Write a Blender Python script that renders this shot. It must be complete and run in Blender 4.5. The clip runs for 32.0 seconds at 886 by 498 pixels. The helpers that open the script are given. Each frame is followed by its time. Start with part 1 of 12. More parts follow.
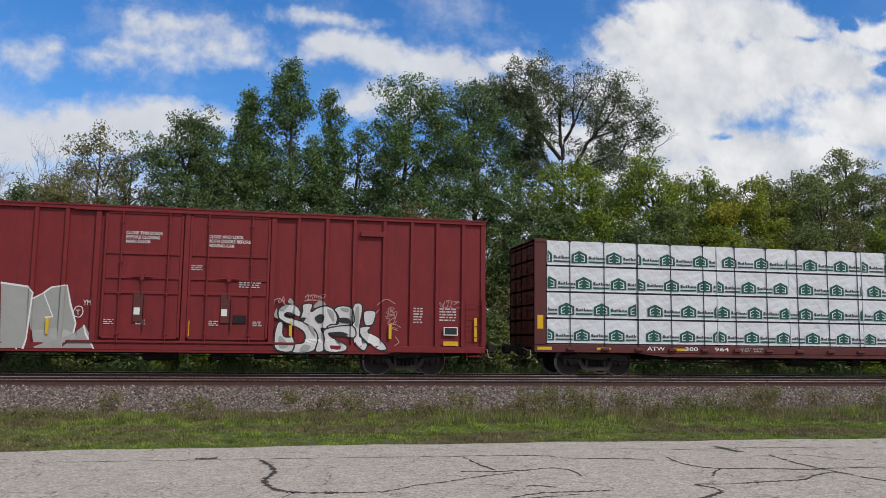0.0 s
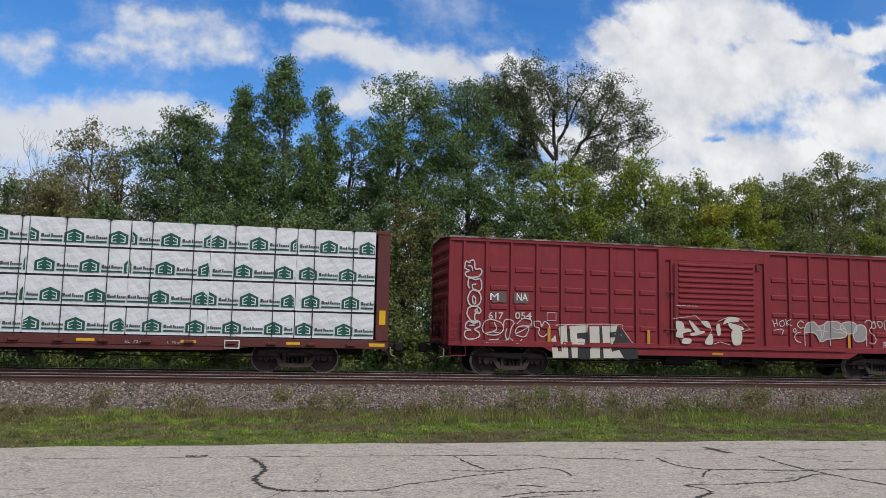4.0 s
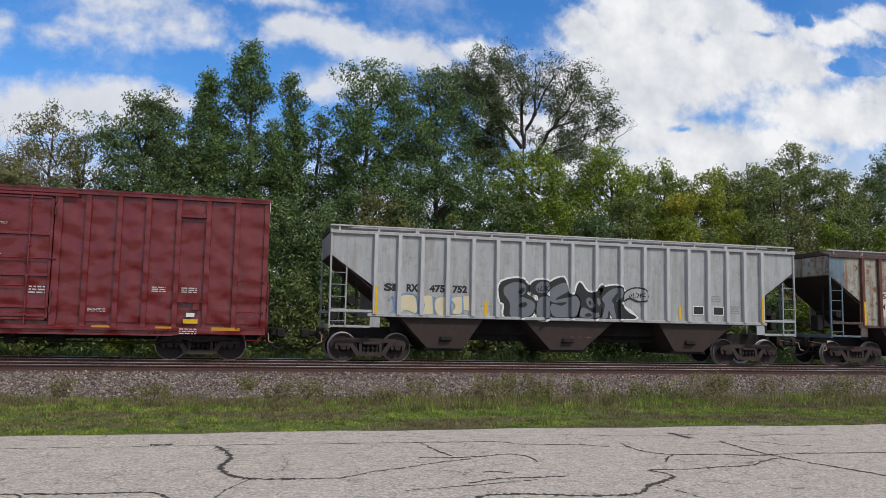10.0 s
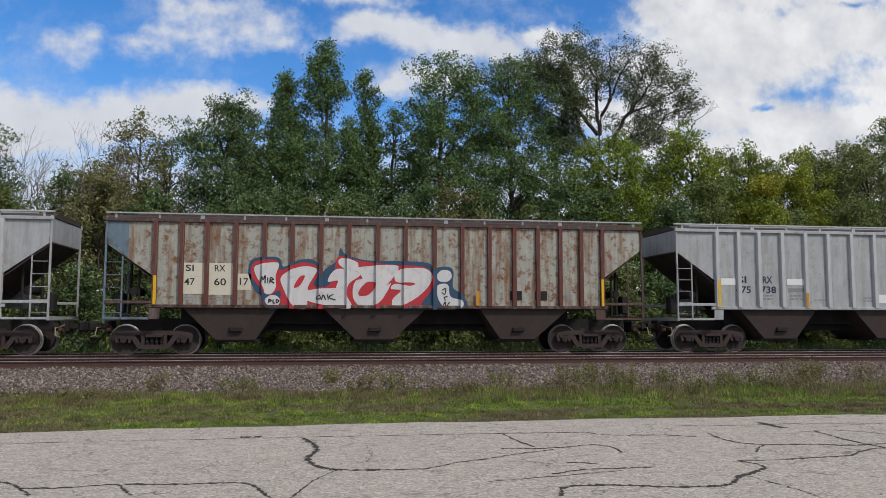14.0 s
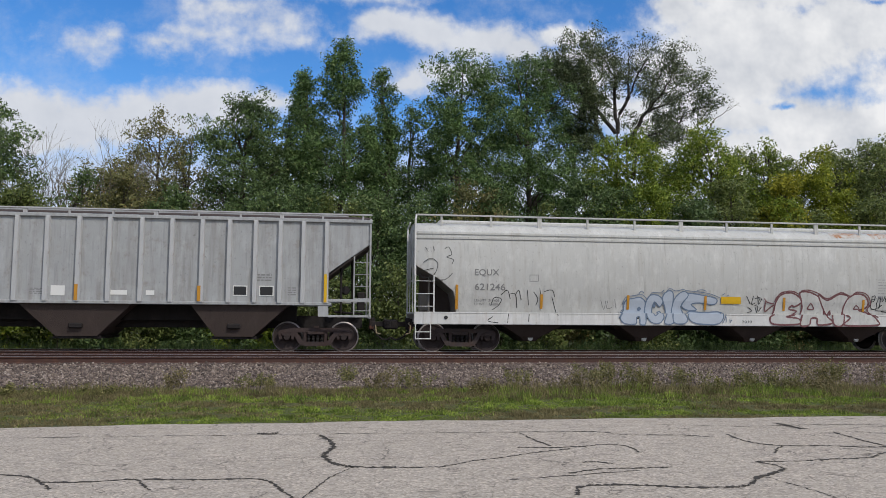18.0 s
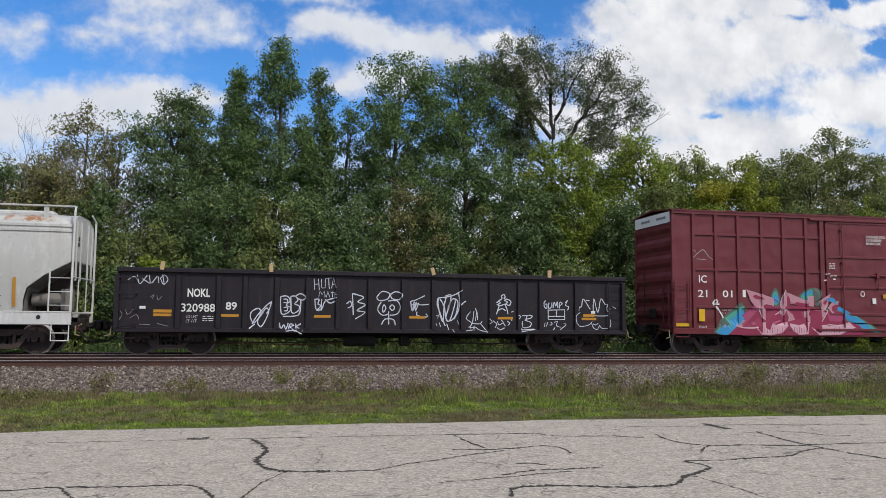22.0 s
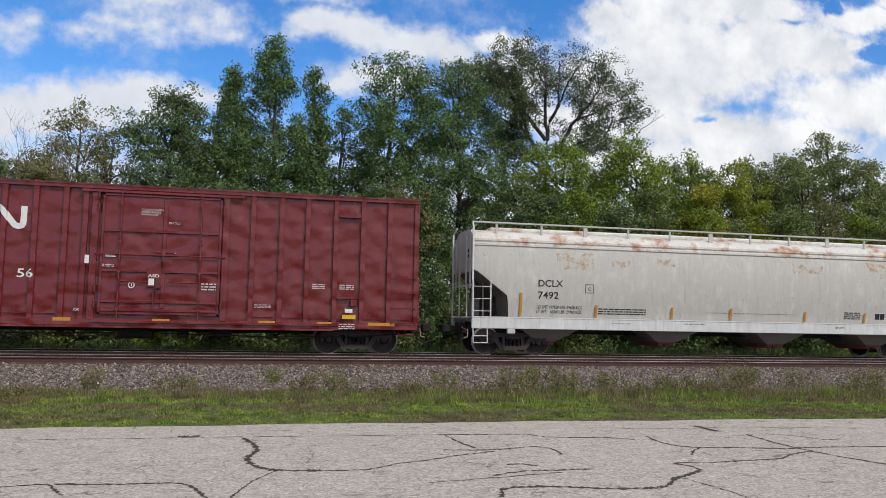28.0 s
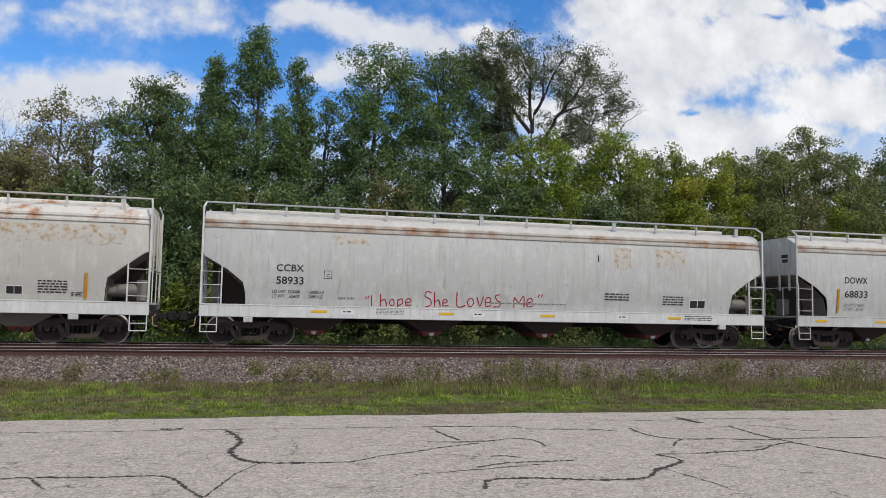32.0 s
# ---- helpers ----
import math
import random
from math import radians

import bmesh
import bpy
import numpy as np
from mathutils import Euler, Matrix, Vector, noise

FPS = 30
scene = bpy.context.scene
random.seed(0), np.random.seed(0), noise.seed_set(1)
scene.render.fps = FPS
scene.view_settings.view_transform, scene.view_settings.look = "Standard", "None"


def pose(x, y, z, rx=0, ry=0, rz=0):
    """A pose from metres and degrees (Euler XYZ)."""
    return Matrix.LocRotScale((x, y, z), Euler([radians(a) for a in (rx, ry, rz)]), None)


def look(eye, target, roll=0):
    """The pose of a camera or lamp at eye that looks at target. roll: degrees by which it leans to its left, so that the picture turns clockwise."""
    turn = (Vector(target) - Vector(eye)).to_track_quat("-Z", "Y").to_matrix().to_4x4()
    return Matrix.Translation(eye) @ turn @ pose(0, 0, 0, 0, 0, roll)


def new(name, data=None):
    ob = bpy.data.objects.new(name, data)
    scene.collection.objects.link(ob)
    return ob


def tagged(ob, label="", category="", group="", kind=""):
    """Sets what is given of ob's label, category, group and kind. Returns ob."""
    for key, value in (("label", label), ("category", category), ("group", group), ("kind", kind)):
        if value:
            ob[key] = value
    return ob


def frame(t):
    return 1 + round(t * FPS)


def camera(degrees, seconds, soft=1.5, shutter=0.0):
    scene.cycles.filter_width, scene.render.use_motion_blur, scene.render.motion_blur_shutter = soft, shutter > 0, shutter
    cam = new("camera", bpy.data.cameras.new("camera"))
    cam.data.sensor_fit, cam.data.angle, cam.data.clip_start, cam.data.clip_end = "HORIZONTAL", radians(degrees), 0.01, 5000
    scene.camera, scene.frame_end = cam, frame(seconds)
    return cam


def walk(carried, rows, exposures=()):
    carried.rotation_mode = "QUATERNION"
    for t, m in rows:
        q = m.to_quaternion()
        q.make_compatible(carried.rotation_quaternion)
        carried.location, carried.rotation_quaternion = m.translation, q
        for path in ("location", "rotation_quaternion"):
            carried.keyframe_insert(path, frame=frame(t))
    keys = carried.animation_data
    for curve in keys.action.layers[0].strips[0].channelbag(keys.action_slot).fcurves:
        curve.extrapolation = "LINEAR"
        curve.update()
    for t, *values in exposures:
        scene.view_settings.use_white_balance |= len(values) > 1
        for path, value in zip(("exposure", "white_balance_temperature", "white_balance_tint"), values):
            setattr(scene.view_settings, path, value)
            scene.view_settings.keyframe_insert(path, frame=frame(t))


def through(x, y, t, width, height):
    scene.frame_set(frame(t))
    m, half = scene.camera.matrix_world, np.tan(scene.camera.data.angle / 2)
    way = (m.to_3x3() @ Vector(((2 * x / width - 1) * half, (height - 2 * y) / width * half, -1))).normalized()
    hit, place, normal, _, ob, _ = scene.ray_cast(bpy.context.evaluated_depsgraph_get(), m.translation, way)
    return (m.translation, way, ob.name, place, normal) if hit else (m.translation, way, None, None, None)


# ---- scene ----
FOV = 58.25
EYE = (0.0, 0.0, 1.62)
# seconds, yaw to the left, pitch up, lean to the left, in degrees
VIEW = [
    (0.0, -11.299, 6.614, 0.737),
    (0.5, -11.460, 6.615, 0.724),
    (1.0, -11.483, 6.535, 0.756),
    (1.5, -11.566, 6.527, 0.845),
    (2.0, -11.667, 6.495, 1.034),
    (2.5, -11.665, 6.429, 1.114),
    (3.0, -11.828, 6.415, 1.149),
    (3.5, -11.863, 6.557, 1.174),
    (5.5, -11.412, 6.542, 1.091),
    (6.0, -11.284, 6.573, 0.794),
    (6.5, -12.143, 6.582, 0.901),
    (7.0, -12.489, 6.628, 0.864),
    (7.5, -12.633, 6.622, 0.976),
    (8.0, -12.839, 6.535, 1.052),
    (8.5, -13.434, 6.216, 1.106),
    (9.0, -14.263, 5.866, 1.216),
    (9.5, -14.685, 5.680, 1.189),
    (10.0, -14.179, 5.729, 1.145),
    (10.5, -12.730, 5.745, 0.918),
    (11.0, -11.506, 5.254, 0.524),
    (11.5, -9.065, 4.983, -0.176),
    (12.0, -8.599, 4.843, -0.382),
    (12.5, -8.705, 4.873, -0.313),
    (13.0, -8.724, 4.882, -0.018),
    (13.5, -8.652, 5.063, 0.046),
    (14.0, -8.626, 5.064, 0.082),
    (14.5, -8.654, 5.097, 0.164),
    (16.5, -7.677, 4.868, 0.052),
    (17.0, -7.149, 4.972, 0.060),
    (17.5, -6.920, 5.074, 0.232),
    (18.0, -7.412, 4.928, 0.405),
    (18.5, -7.826, 5.038, 0.477),
    (19.0, -8.216, 5.104, 0.691),
    (19.5, -8.464, 5.048, 0.556),
    (20.0, -9.020, 4.978, 0.616),
    (20.5, -9.742, 4.967, 0.541),
    (21.0, -10.612, 5.049, 0.478),
    (21.5, -11.324, 5.072, 0.437),
    (22.0, -11.990, 5.160, 0.511),
    (22.5, -12.239, 5.071, 0.596),
    (23.0, -12.452, 5.123, 0.569),
    (23.5, -12.624, 5.146, 0.586),
    (24.0, -12.597, 5.189, 0.634),
    (24.5, -12.578, 5.121, 0.611),
    (26.5, -12.269, 5.115, 1.035),
    (27.0, -12.503, 5.193, 1.057),
    (27.5, -12.475, 5.211, 1.058),
    (28.0, -12.482, 5.176, 1.065),
    (28.5, -12.652, 5.396, 1.145),
    (29.0, -12.979, 5.356, 1.200),
    (29.5, -12.868, 5.465, 1.166),
    (30.0, -13.073, 5.537, 1.175),
    (30.5, -13.422, 5.291, 1.115),
    (31.0, -13.373, 4.727, 1.129),
    (31.5, -13.530, 4.565, 1.105),
    (32.0, -13.619, 4.655, 1.092),
]


def sight(yaw, pitch, lean):
    a, b = radians(yaw), radians(pitch)
    way = (-math.sin(a) * math.cos(b), math.cos(a) * math.cos(b), math.sin(b))
    return look(EYE, (EYE[0] + way[0] * 10, EYE[1] + way[1] * 10, EYE[2] + way[2] * 10), lean)


cam = camera(FOV, 32.0, soft=0.55)
walk(cam, [(t, sight(a, b, c)) for t, a, b, c in VIEW], exposures=[(0.0, -0.10), (8.0, 0.02), (14.0, -0.09), (20.0, -0.05), (24.0, 0.10), (28.0, 0.10), (32.0, 0.03)])

# ---- light: bright broken cloud, the sun high behind the camera and veiled ----
SUN_HIGH, SUN_TURN = 46.0, 146.0
# clouds ahead: across, up (both over the distance ahead), half width, half height, weight
CLOUDS = [(-0.261, 0.242, 0.116, 0.035, 1.3), (-0.164, 0.261, 0.096, 0.032, 1.2), (-0.37, 0.232, 0.115, 0.046, 1.3), (-0.32, 0.33, 0.045, 0.021, 0.36), (-0.094, 0.272, 0.039, 0.013, 0.9), (-0.218, 0.333, 0.046, 0.018, 0.52), (-0.169, 0.349, 0.055, 0.02, 0.55), (-0.105, 0.369, 0.085, 0.032, 0.5), (-0.051, 0.348, 0.03, 0.016, 0.45), (-0.145, 0.384, 0.072, 0.021, 0.5), (-0.281, 0.343, 0.018, 0.014, 0.35)]
# the pair over the pointed trees
CLOUDS += [(0.066, 0.373, 0.065, 0.023, 0.95), (0.117, 0.369, 0.07, 0.027, 0.95), (0.184, 0.364, 0.064, 0.029, 0.95), (0.036, 0.41, 0.064, 0.012, 0.5), (0.23, 0.355, 0.047, 0.023, 1.0), (0.083, 0.302, 0.043, 0.016, 0.9), (0.141, 0.315, 0.09, 0.023, 0.9), (0.3, 0.374, 0.057, 0.017, 0.9), (0.325, 0.333, 0.099, 0.032, 1.0)]
# the great bank to the right
CLOUDS += [(0.66, 0.225, 0.32, 0.045, 1.3), (0.453, 0.424, 0.045, 0.033, 1.3), (0.519, 0.452, 0.072, 0.046, 1.3), (0.609, 0.472, 0.123, 0.052, 1.3), (0.581, 0.384, 0.179, 0.068, 1.4), (0.501, 0.334, 0.135, 0.058, 1.3), (0.741, 0.409, 0.151, 0.054, 1.3), (0.694, 0.465, 0.088, 0.035, 1.2), (0.862, 0.465, 0.094, 0.024, 1.2), (0.952, 0.496, 0.065, 0.024, 1.2), (0.644, 0.273, 0.253, 0.038, 1.3), (0.868, 0.33, 0.18, 0.049, 1.3), (1.016, 0.365, 0.134, 0.055, 1.3), (1.065, 0.481, 0.126, 0.038, 1.1), (1.222, 0.422, 0.248, 0.087, 1.2), (0.424, 0.271, 0.138, 0.04, 1.1)]
HOLES = [(0.598, 0.289, 0.024, 0.008, 0.95), (0.897, 0.41, 0.058, 0.014, 1.6), (0.955, 0.437, 0.032, 0.011, 1.3), (0.812, 0.479, 0.02, 0.011, 1.1), (0.833, 0.51, 0.062, 0.013, 1.2), (0.732, 0.45, 0.059, 0.005, 0.35)]


def sky():
    world = bpy.data.worlds.new("sky")
    world.use_nodes = True
    scene.world = world
    nt = world.node_tree
    n, l = nt.nodes, nt.links
    n.clear()

    def calc(op, a, b=None, clamp=False):
        m = n.new("ShaderNodeMath")
        m.operation, m.use_clamp = op, clamp
        for s, v in zip(m.inputs, (a, b)):
            if v is None:
                continue
            if isinstance(v, (int, float)):
                s.default_value = v
            else:
                l.new(v, s)
        return m.outputs[0]

    def wave(vec, scale, detail, rough=0.6):
        t = n.new("ShaderNodeTexNoise")
        t.inputs["Scale"].default_value, t.inputs["Detail"].default_value, t.inputs["Roughness"].default_value = scale, detail, rough
        l.new(vec, t.inputs["Vector"])
        return t

    out, back = n.new("ShaderNodeOutputWorld"), n.new("ShaderNodeBackground")
    tex = n.new("ShaderNodeTexSky")
    tex.sky_type, tex.sun_disc = "NISHITA", False
    tex.sun_elevation, tex.sun_rotation = radians(SUN_HIGH), radians(SUN_TURN)
    tex.air_density, tex.dust_density, tex.ozone_density = 1.0, 0.2, 3.0
    blue = n.new("ShaderNodeHueSaturation")
    blue.inputs["Hue"].default_value = 0.508
    blue.inputs["Saturation"].default_value, blue.inputs["Value"].default_value = 1.34, 0.16
    l.new(tex.outputs[0], blue.inputs["Color"])
    way = n.new("ShaderNodeTexCoord").outputs["Generated"]
    sp = n.new("ShaderNodeSeparateXYZ")
    l.new(way, sp.inputs[0])
    ahead = calc("MAXIMUM", sp.outputs["Y"], 0.02)
    across, up = calc("DIVIDE", sp.outputs["X"], ahead), calc("DIVIDE", sp.outputs["Z"], ahead)
    flatway = n.new("ShaderNodeCombineXYZ")
    l.new(across, flatway.inputs[0])
    l.new(up, flatway.inputs[1])
    warp = wave(flatway.outputs[0], 15, 6)
    bend = n.new("ShaderNodeVectorMath")
    bend.operation = "MULTIPLY_ADD"
    l.new(warp.outputs["Color"], bend.inputs[0])
    bend.inputs[1].default_value = (0.075, 0.045, 0)
    shift = n.new("ShaderNodeVectorMath")
    shift.operation = "SUBTRACT"
    l.new(flatway.outputs[0], shift.inputs[0])
    shift.inputs[1].default_value = (0.0375, 0.0225, 0)
    l.new(shift.outputs[0], bend.inputs[2])
    place = bend.outputs[0]

    def blob(x, z, rx, rz, k):
        a = n.new("ShaderNodeVectorMath")
        a.operation = "SUBTRACT"
        l.new(place, a.inputs[0])
        a.inputs[1].default_value = (x, z, 0)
        b = n.new("ShaderNodeVectorMath")
        b.operation = "MULTIPLY"
        l.new(a.outputs[0], b.inputs[0])
        b.inputs[1].default_value = (1 / rx, 1 / rz, 0)
        c = n.new("ShaderNodeVectorMath")
        c.operation = "LENGTH"
        l.new(b.outputs[0], c.inputs[0])
        return calc("MULTIPLY", calc("SUBTRACT", 1.15, c.outputs["Value"]), k)

    field = None
    for q in CLOUDS:
        v = blob(*q)
        field = v if field is None else calc("SMOOTH_MAX", field, v)
        if field is not v:
            field.node.inputs[2].default_value = 0.25
    for q in HOLES:
        field = calc("SUBTRACT", field, calc("MAXIMUM", blob(*q), 0.0))
    fine = wave(flatway.outputs[0], 22, 9, 0.62)
    field = calc("ADD", field, calc("MULTIPLY", calc("SUBTRACT", fine.outputs["Fac"], 0.5), 1.5))
    front = n.new("ShaderNodeMapRange")
    front.interpolation_type = "SMOOTHSTEP"
    front.inputs["From Min"].default_value, front.inputs["From Max"].default_value = -0.18, 0.72
    l.new(field, front.inputs["Value"])
    # the rest of the sky: broken cloud of the same kind
    wide = wave(way, 2.6, 6)
    rest = n.new("ShaderNodeMapRange")
    rest.interpolation_type = "SMOOTHSTEP"
    rest.inputs["From Min"].default_value, rest.inputs["From Max"].default_value = 0.38, 0.56
    l.new(wide.outputs["Fac"], rest.inputs["Value"])
    edge = n.new("ShaderNodeMapRange")
    edge.interpolation_type = "SMOOTHSTEP"
    edge.inputs["From Min"].default_value, edge.inputs["From Max"].default_value = 0.9, 1.5
    reach = calc("ADD", calc("ABSOLUTE", across), calc("MULTIPLY", calc("LESS_THAN", sp.outputs["Y"], 0.05), 9.0))
    reach = calc("MAXIMUM", reach, calc("MULTIPLY", calc("ABSOLUTE", up), 2.0))
    l.new(reach, edge.inputs["Value"])
    cover = n.new("ShaderNodeMix")
    l.new(edge.outputs[0], cover.inputs[0])
    l.new(front.outputs[0], cover.inputs[2])
    l.new(rest.outputs[0], cover.inputs[3])
    # white haze low over the horizon
    haze = n.new("ShaderNodeMapRange")
    haze.interpolation_type = "SMOOTHSTEP"
    haze.inputs["From Min"].default_value, haze.inputs["From Max"].default_value = 0.26, 0.14
    l.new(sp.outputs["Z"], haze.inputs["Value"])
    veil = n.new("ShaderNodeMapRange")
    veil.interpolation_type = "SMOOTHSTEP"
    veil.inputs["From Min"].default_value, veil.inputs["From Max"].default_value, veil.inputs["To Max"].default_value = 0.44, 0.74, 0.4
    l.new(wave(flatway.outputs[0], 7, 7, 0.65).outputs["Fac"], veil.inputs["Value"])
    thin = calc("MAXIMUM", cover.outputs[0], veil.outputs[0])
    mask = calc("MAXIMUM", thin, calc("MULTIPLY", haze.outputs[0], 0.85))
    tone = n.new("ShaderNodeValToRGB")
    tone.color_ramp.elements[0].position, tone.color_ramp.elements[0].color = 0.30, (0.60, 0.63, 0.69, 1)
    tone.color_ramp.elements[1].position, tone.color_ramp.elements[1].color = 0.66, (0.91, 0.915, 0.93, 1)
    l.new(wave(flatway.outputs[0], 11, 4).outputs["Fac"], tone.inputs[0])
    # the banks to the left are thinner and greyer
    side = n.new("ShaderNodeMapRange")
    side.interpolation_type = "SMOOTHSTEP"
    side.inputs["From Min"].default_value, side.inputs["From Max"].default_value = 0.1, 0.45
    l.new(across, side.inputs["Value"])
    dull = n.new("ShaderNodeMix")
    dull.data_type = "RGBA"
    dull.inputs[7].default_value = (0.62, 0.665, 0.76, 1)
    l.new(calc("MULTIPLY", calc("SUBTRACT", 1.0, side.outputs[0]), 0.6), dull.inputs[0])
    l.new(tone.outputs[0], dull.inputs[6])
    mx = n.new("ShaderNodeMix")
    mx.data_type = "RGBA"
    l.new(mask, mx.inputs[0])
    l.new(blue.outputs[0], mx.inputs[6])
    l.new(dull.outputs[2], mx.inputs[7])
    l.new(mx.outputs[2], back.inputs["Color"])
    back.inputs["Strength"].default_value = 1.0
    l.new(back.outputs[0], out.inputs[0])
    return world


sky()
sun = new("sun", bpy.data.lights.new("sun", "SUN"))
sun.data.energy, sun.data.angle, sun.data.color = 2.35, radians(4), (1.0, 0.94, 0.85)
sun.matrix_world = look((0, 0, 0), (math.sin(radians(SUN_TURN)) * -1, math.cos(radians(SUN_TURN)) * -1, -math.tan(radians(SUN_HIGH))))

# ---- materials ----
def nodes_of(name):
    m = bpy.data.materials.new(name)
    m.use_nodes = True
    nt = m.node_tree
    return m, nt.nodes, nt.links, nt.nodes["Principled BSDF"]


def ramp(n, stops):
    r = n.new("ShaderNodeValToRGB")
    e = r.color_ramp.elements
    while len(e) < len(stops):
        e.new(0.5)
    for k, (p, c) in zip(e, stops):
        k.position, k.color = p, (*c, 1) if len(c) == 3 else c
    return r


def grey(v):
    return (v, v, v)


def shade(c, k):
    return tuple(min(1, v * k) for v in c[:3])


def noise_tex(n, l, coord, scale, detail=4, rough=0.55, stretch=None):
    t = n.new("ShaderNodeTexNoise")
    t.inputs["Scale"].default_value, t.inputs["Detail"].default_value, t.inputs["Roughness"].default_value = scale, detail, rough
    if stretch:
        mp = n.new("ShaderNodeMapping")
        mp.inputs["Scale"].default_value = stretch
        l.new(coord, mp.inputs["Vector"])
        coord = mp.outputs["Vector"]
    l.new(coord, t.inputs["Vector"])
    return t.outputs["Fac"]


def mix_color(n, l, fac, a, b, mode="MIX"):
    m = n.new("ShaderNodeMix")
    m.data_type, m.blend_type = "RGBA", mode
    for sock, v in ((m.inputs[0], fac), (m.inputs[6], a), (m.inputs[7], b)):
        if isinstance(v, (int, float)):
            sock.default_value = v
        elif isinstance(v, tuple):
            sock.default_value = (*v[:3], 1)
        else:
            l.new(v, sock)
    return m.outputs[2]


def painted(name, base, rough=0.5, metal=0.0, vary=0.12, scale=1.3, fine=40.0, bump=0.02, dirt=None, dirt_from=0.52, dirt_to=0.72,
            streak=None, streak_from=0.55, streak_to=0.8, dirt_scale=2.5, gloss=0.3):
    """A surface with broad fading, fine grain, stains and, for walls, streaks that run down."""
    m, n, l, b = nodes_of(name)
    co = n.new("ShaderNodeTexCoord").outputs["Object"]
    broad = noise_tex(n, l, co, scale, 3)
    grain = noise_tex(n, l, co, fine, 3)
    col = mix_color(n, l, broad, shade(base, 1 - vary), shade(base, 1 + vary))
    col = mix_color(n, l, 0.25, col, mix_color(n, l, grain, shade(base, 0.75), shade(base, 1.2)))
    if streak:
        s = ramp(n, [(streak_from, grey(0)), (streak_to, grey(1))])
        l.new(noise_tex(n, l, co, 2.2, 5, 0.6, (2.6, 2.6, 0.22)), s.inputs[0])
        col = mix_color(n, l, s.outputs[0], col, streak)
    if dirt:
        d = ramp(n, [(dirt_from, grey(0)), (dirt_to, grey(1))])
        l.new(noise_tex(n, l, co, dirt_scale, 7, 0.65), d.inputs[0])
        col = mix_color(n, l, d.outputs[0], col, dirt)
    l.new(col, b.inputs["Base Color"])
    rr = ramp(n, [(0.3, grey(max(0.05, rough - 0.12))), (0.7, grey(min(1, rough + 0.12)))])
    l.new(broad, rr.inputs[0])
    l.new(rr.outputs[0], b.inputs["Roughness"])
    b.inputs["Metallic"].default_value = metal
    if not metal:
        b.inputs["Specular IOR Level"].default_value = gloss
    if bump:
        bp = n.new("ShaderNodeBump")
        bp.inputs["Strength"].default_value, bp.inputs["Distance"].default_value = 0.5, bump
        l.new(grain, bp.inputs["Height"])
        l.new(bp.outputs[0], b.inputs["Normal"])
    return m


def leafy(name, dark, light, odd=None, through=0.25, rough=0.55, patch_size=0.55, patch_deep=0.55):
    """Leaves: each one has its own shade; some let light through."""
    m, n, l, b = nodes_of(name)
    g = n.new("ShaderNodeNewGeometry")
    stops = [(0.0, dark), (0.75, light)] + ([(0.92, light), (1.0, odd)] if odd else [])
    r = ramp(n, stops)
    l.new(g.outputs["Random Per Island"], r.inputs[0])
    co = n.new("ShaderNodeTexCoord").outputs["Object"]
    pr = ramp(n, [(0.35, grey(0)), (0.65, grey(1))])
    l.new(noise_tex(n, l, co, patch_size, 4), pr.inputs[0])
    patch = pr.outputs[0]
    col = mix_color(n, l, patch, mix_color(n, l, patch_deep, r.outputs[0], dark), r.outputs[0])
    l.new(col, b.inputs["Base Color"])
    b.inputs["Roughness"].default_value = rough
    b.inputs["Specular IOR Level"].default_value = 0.3
    t = n.new("ShaderNodeBsdfTranslucent")
    l.new(col, t.inputs["Color"])
    mx = n.new("ShaderNodeMixShader")
    mx.inputs[0].default_value = through
    l.new(b.outputs[0], mx.inputs[1])
    l.new(t.outputs[0], mx.inputs[2])
    l.new(mx.outputs[0], n["Material Output"].inputs["Surface"])
    return m


def pieces(name, lo, hi, rough=0.9, odd=None, metal=0.0):
    """Loose pieces, each of its own tone."""
    m, n, l, b = nodes_of(name)
    g = n.new("ShaderNodeNewGeometry")
    r = ramp(n, [(0.0, lo), (0.85, hi)] + ([(1.0, odd)] if odd else []))
    l.new(g.outputs["Random Per Island"], r.inputs[0])
    co = n.new("ShaderNodeTexCoord").outputs["Object"]
    col = mix_color(n, l, noise_tex(n, l, co, 30, 4), mix_color(n, l, 0.35, shade(lo, 0.8), r.outputs[0]), r.outputs[0])
    l.new(col, b.inputs["Base Color"])
    b.inputs["Roughness"].default_value, b.inputs["Metallic"].default_value = rough, metal
    return m

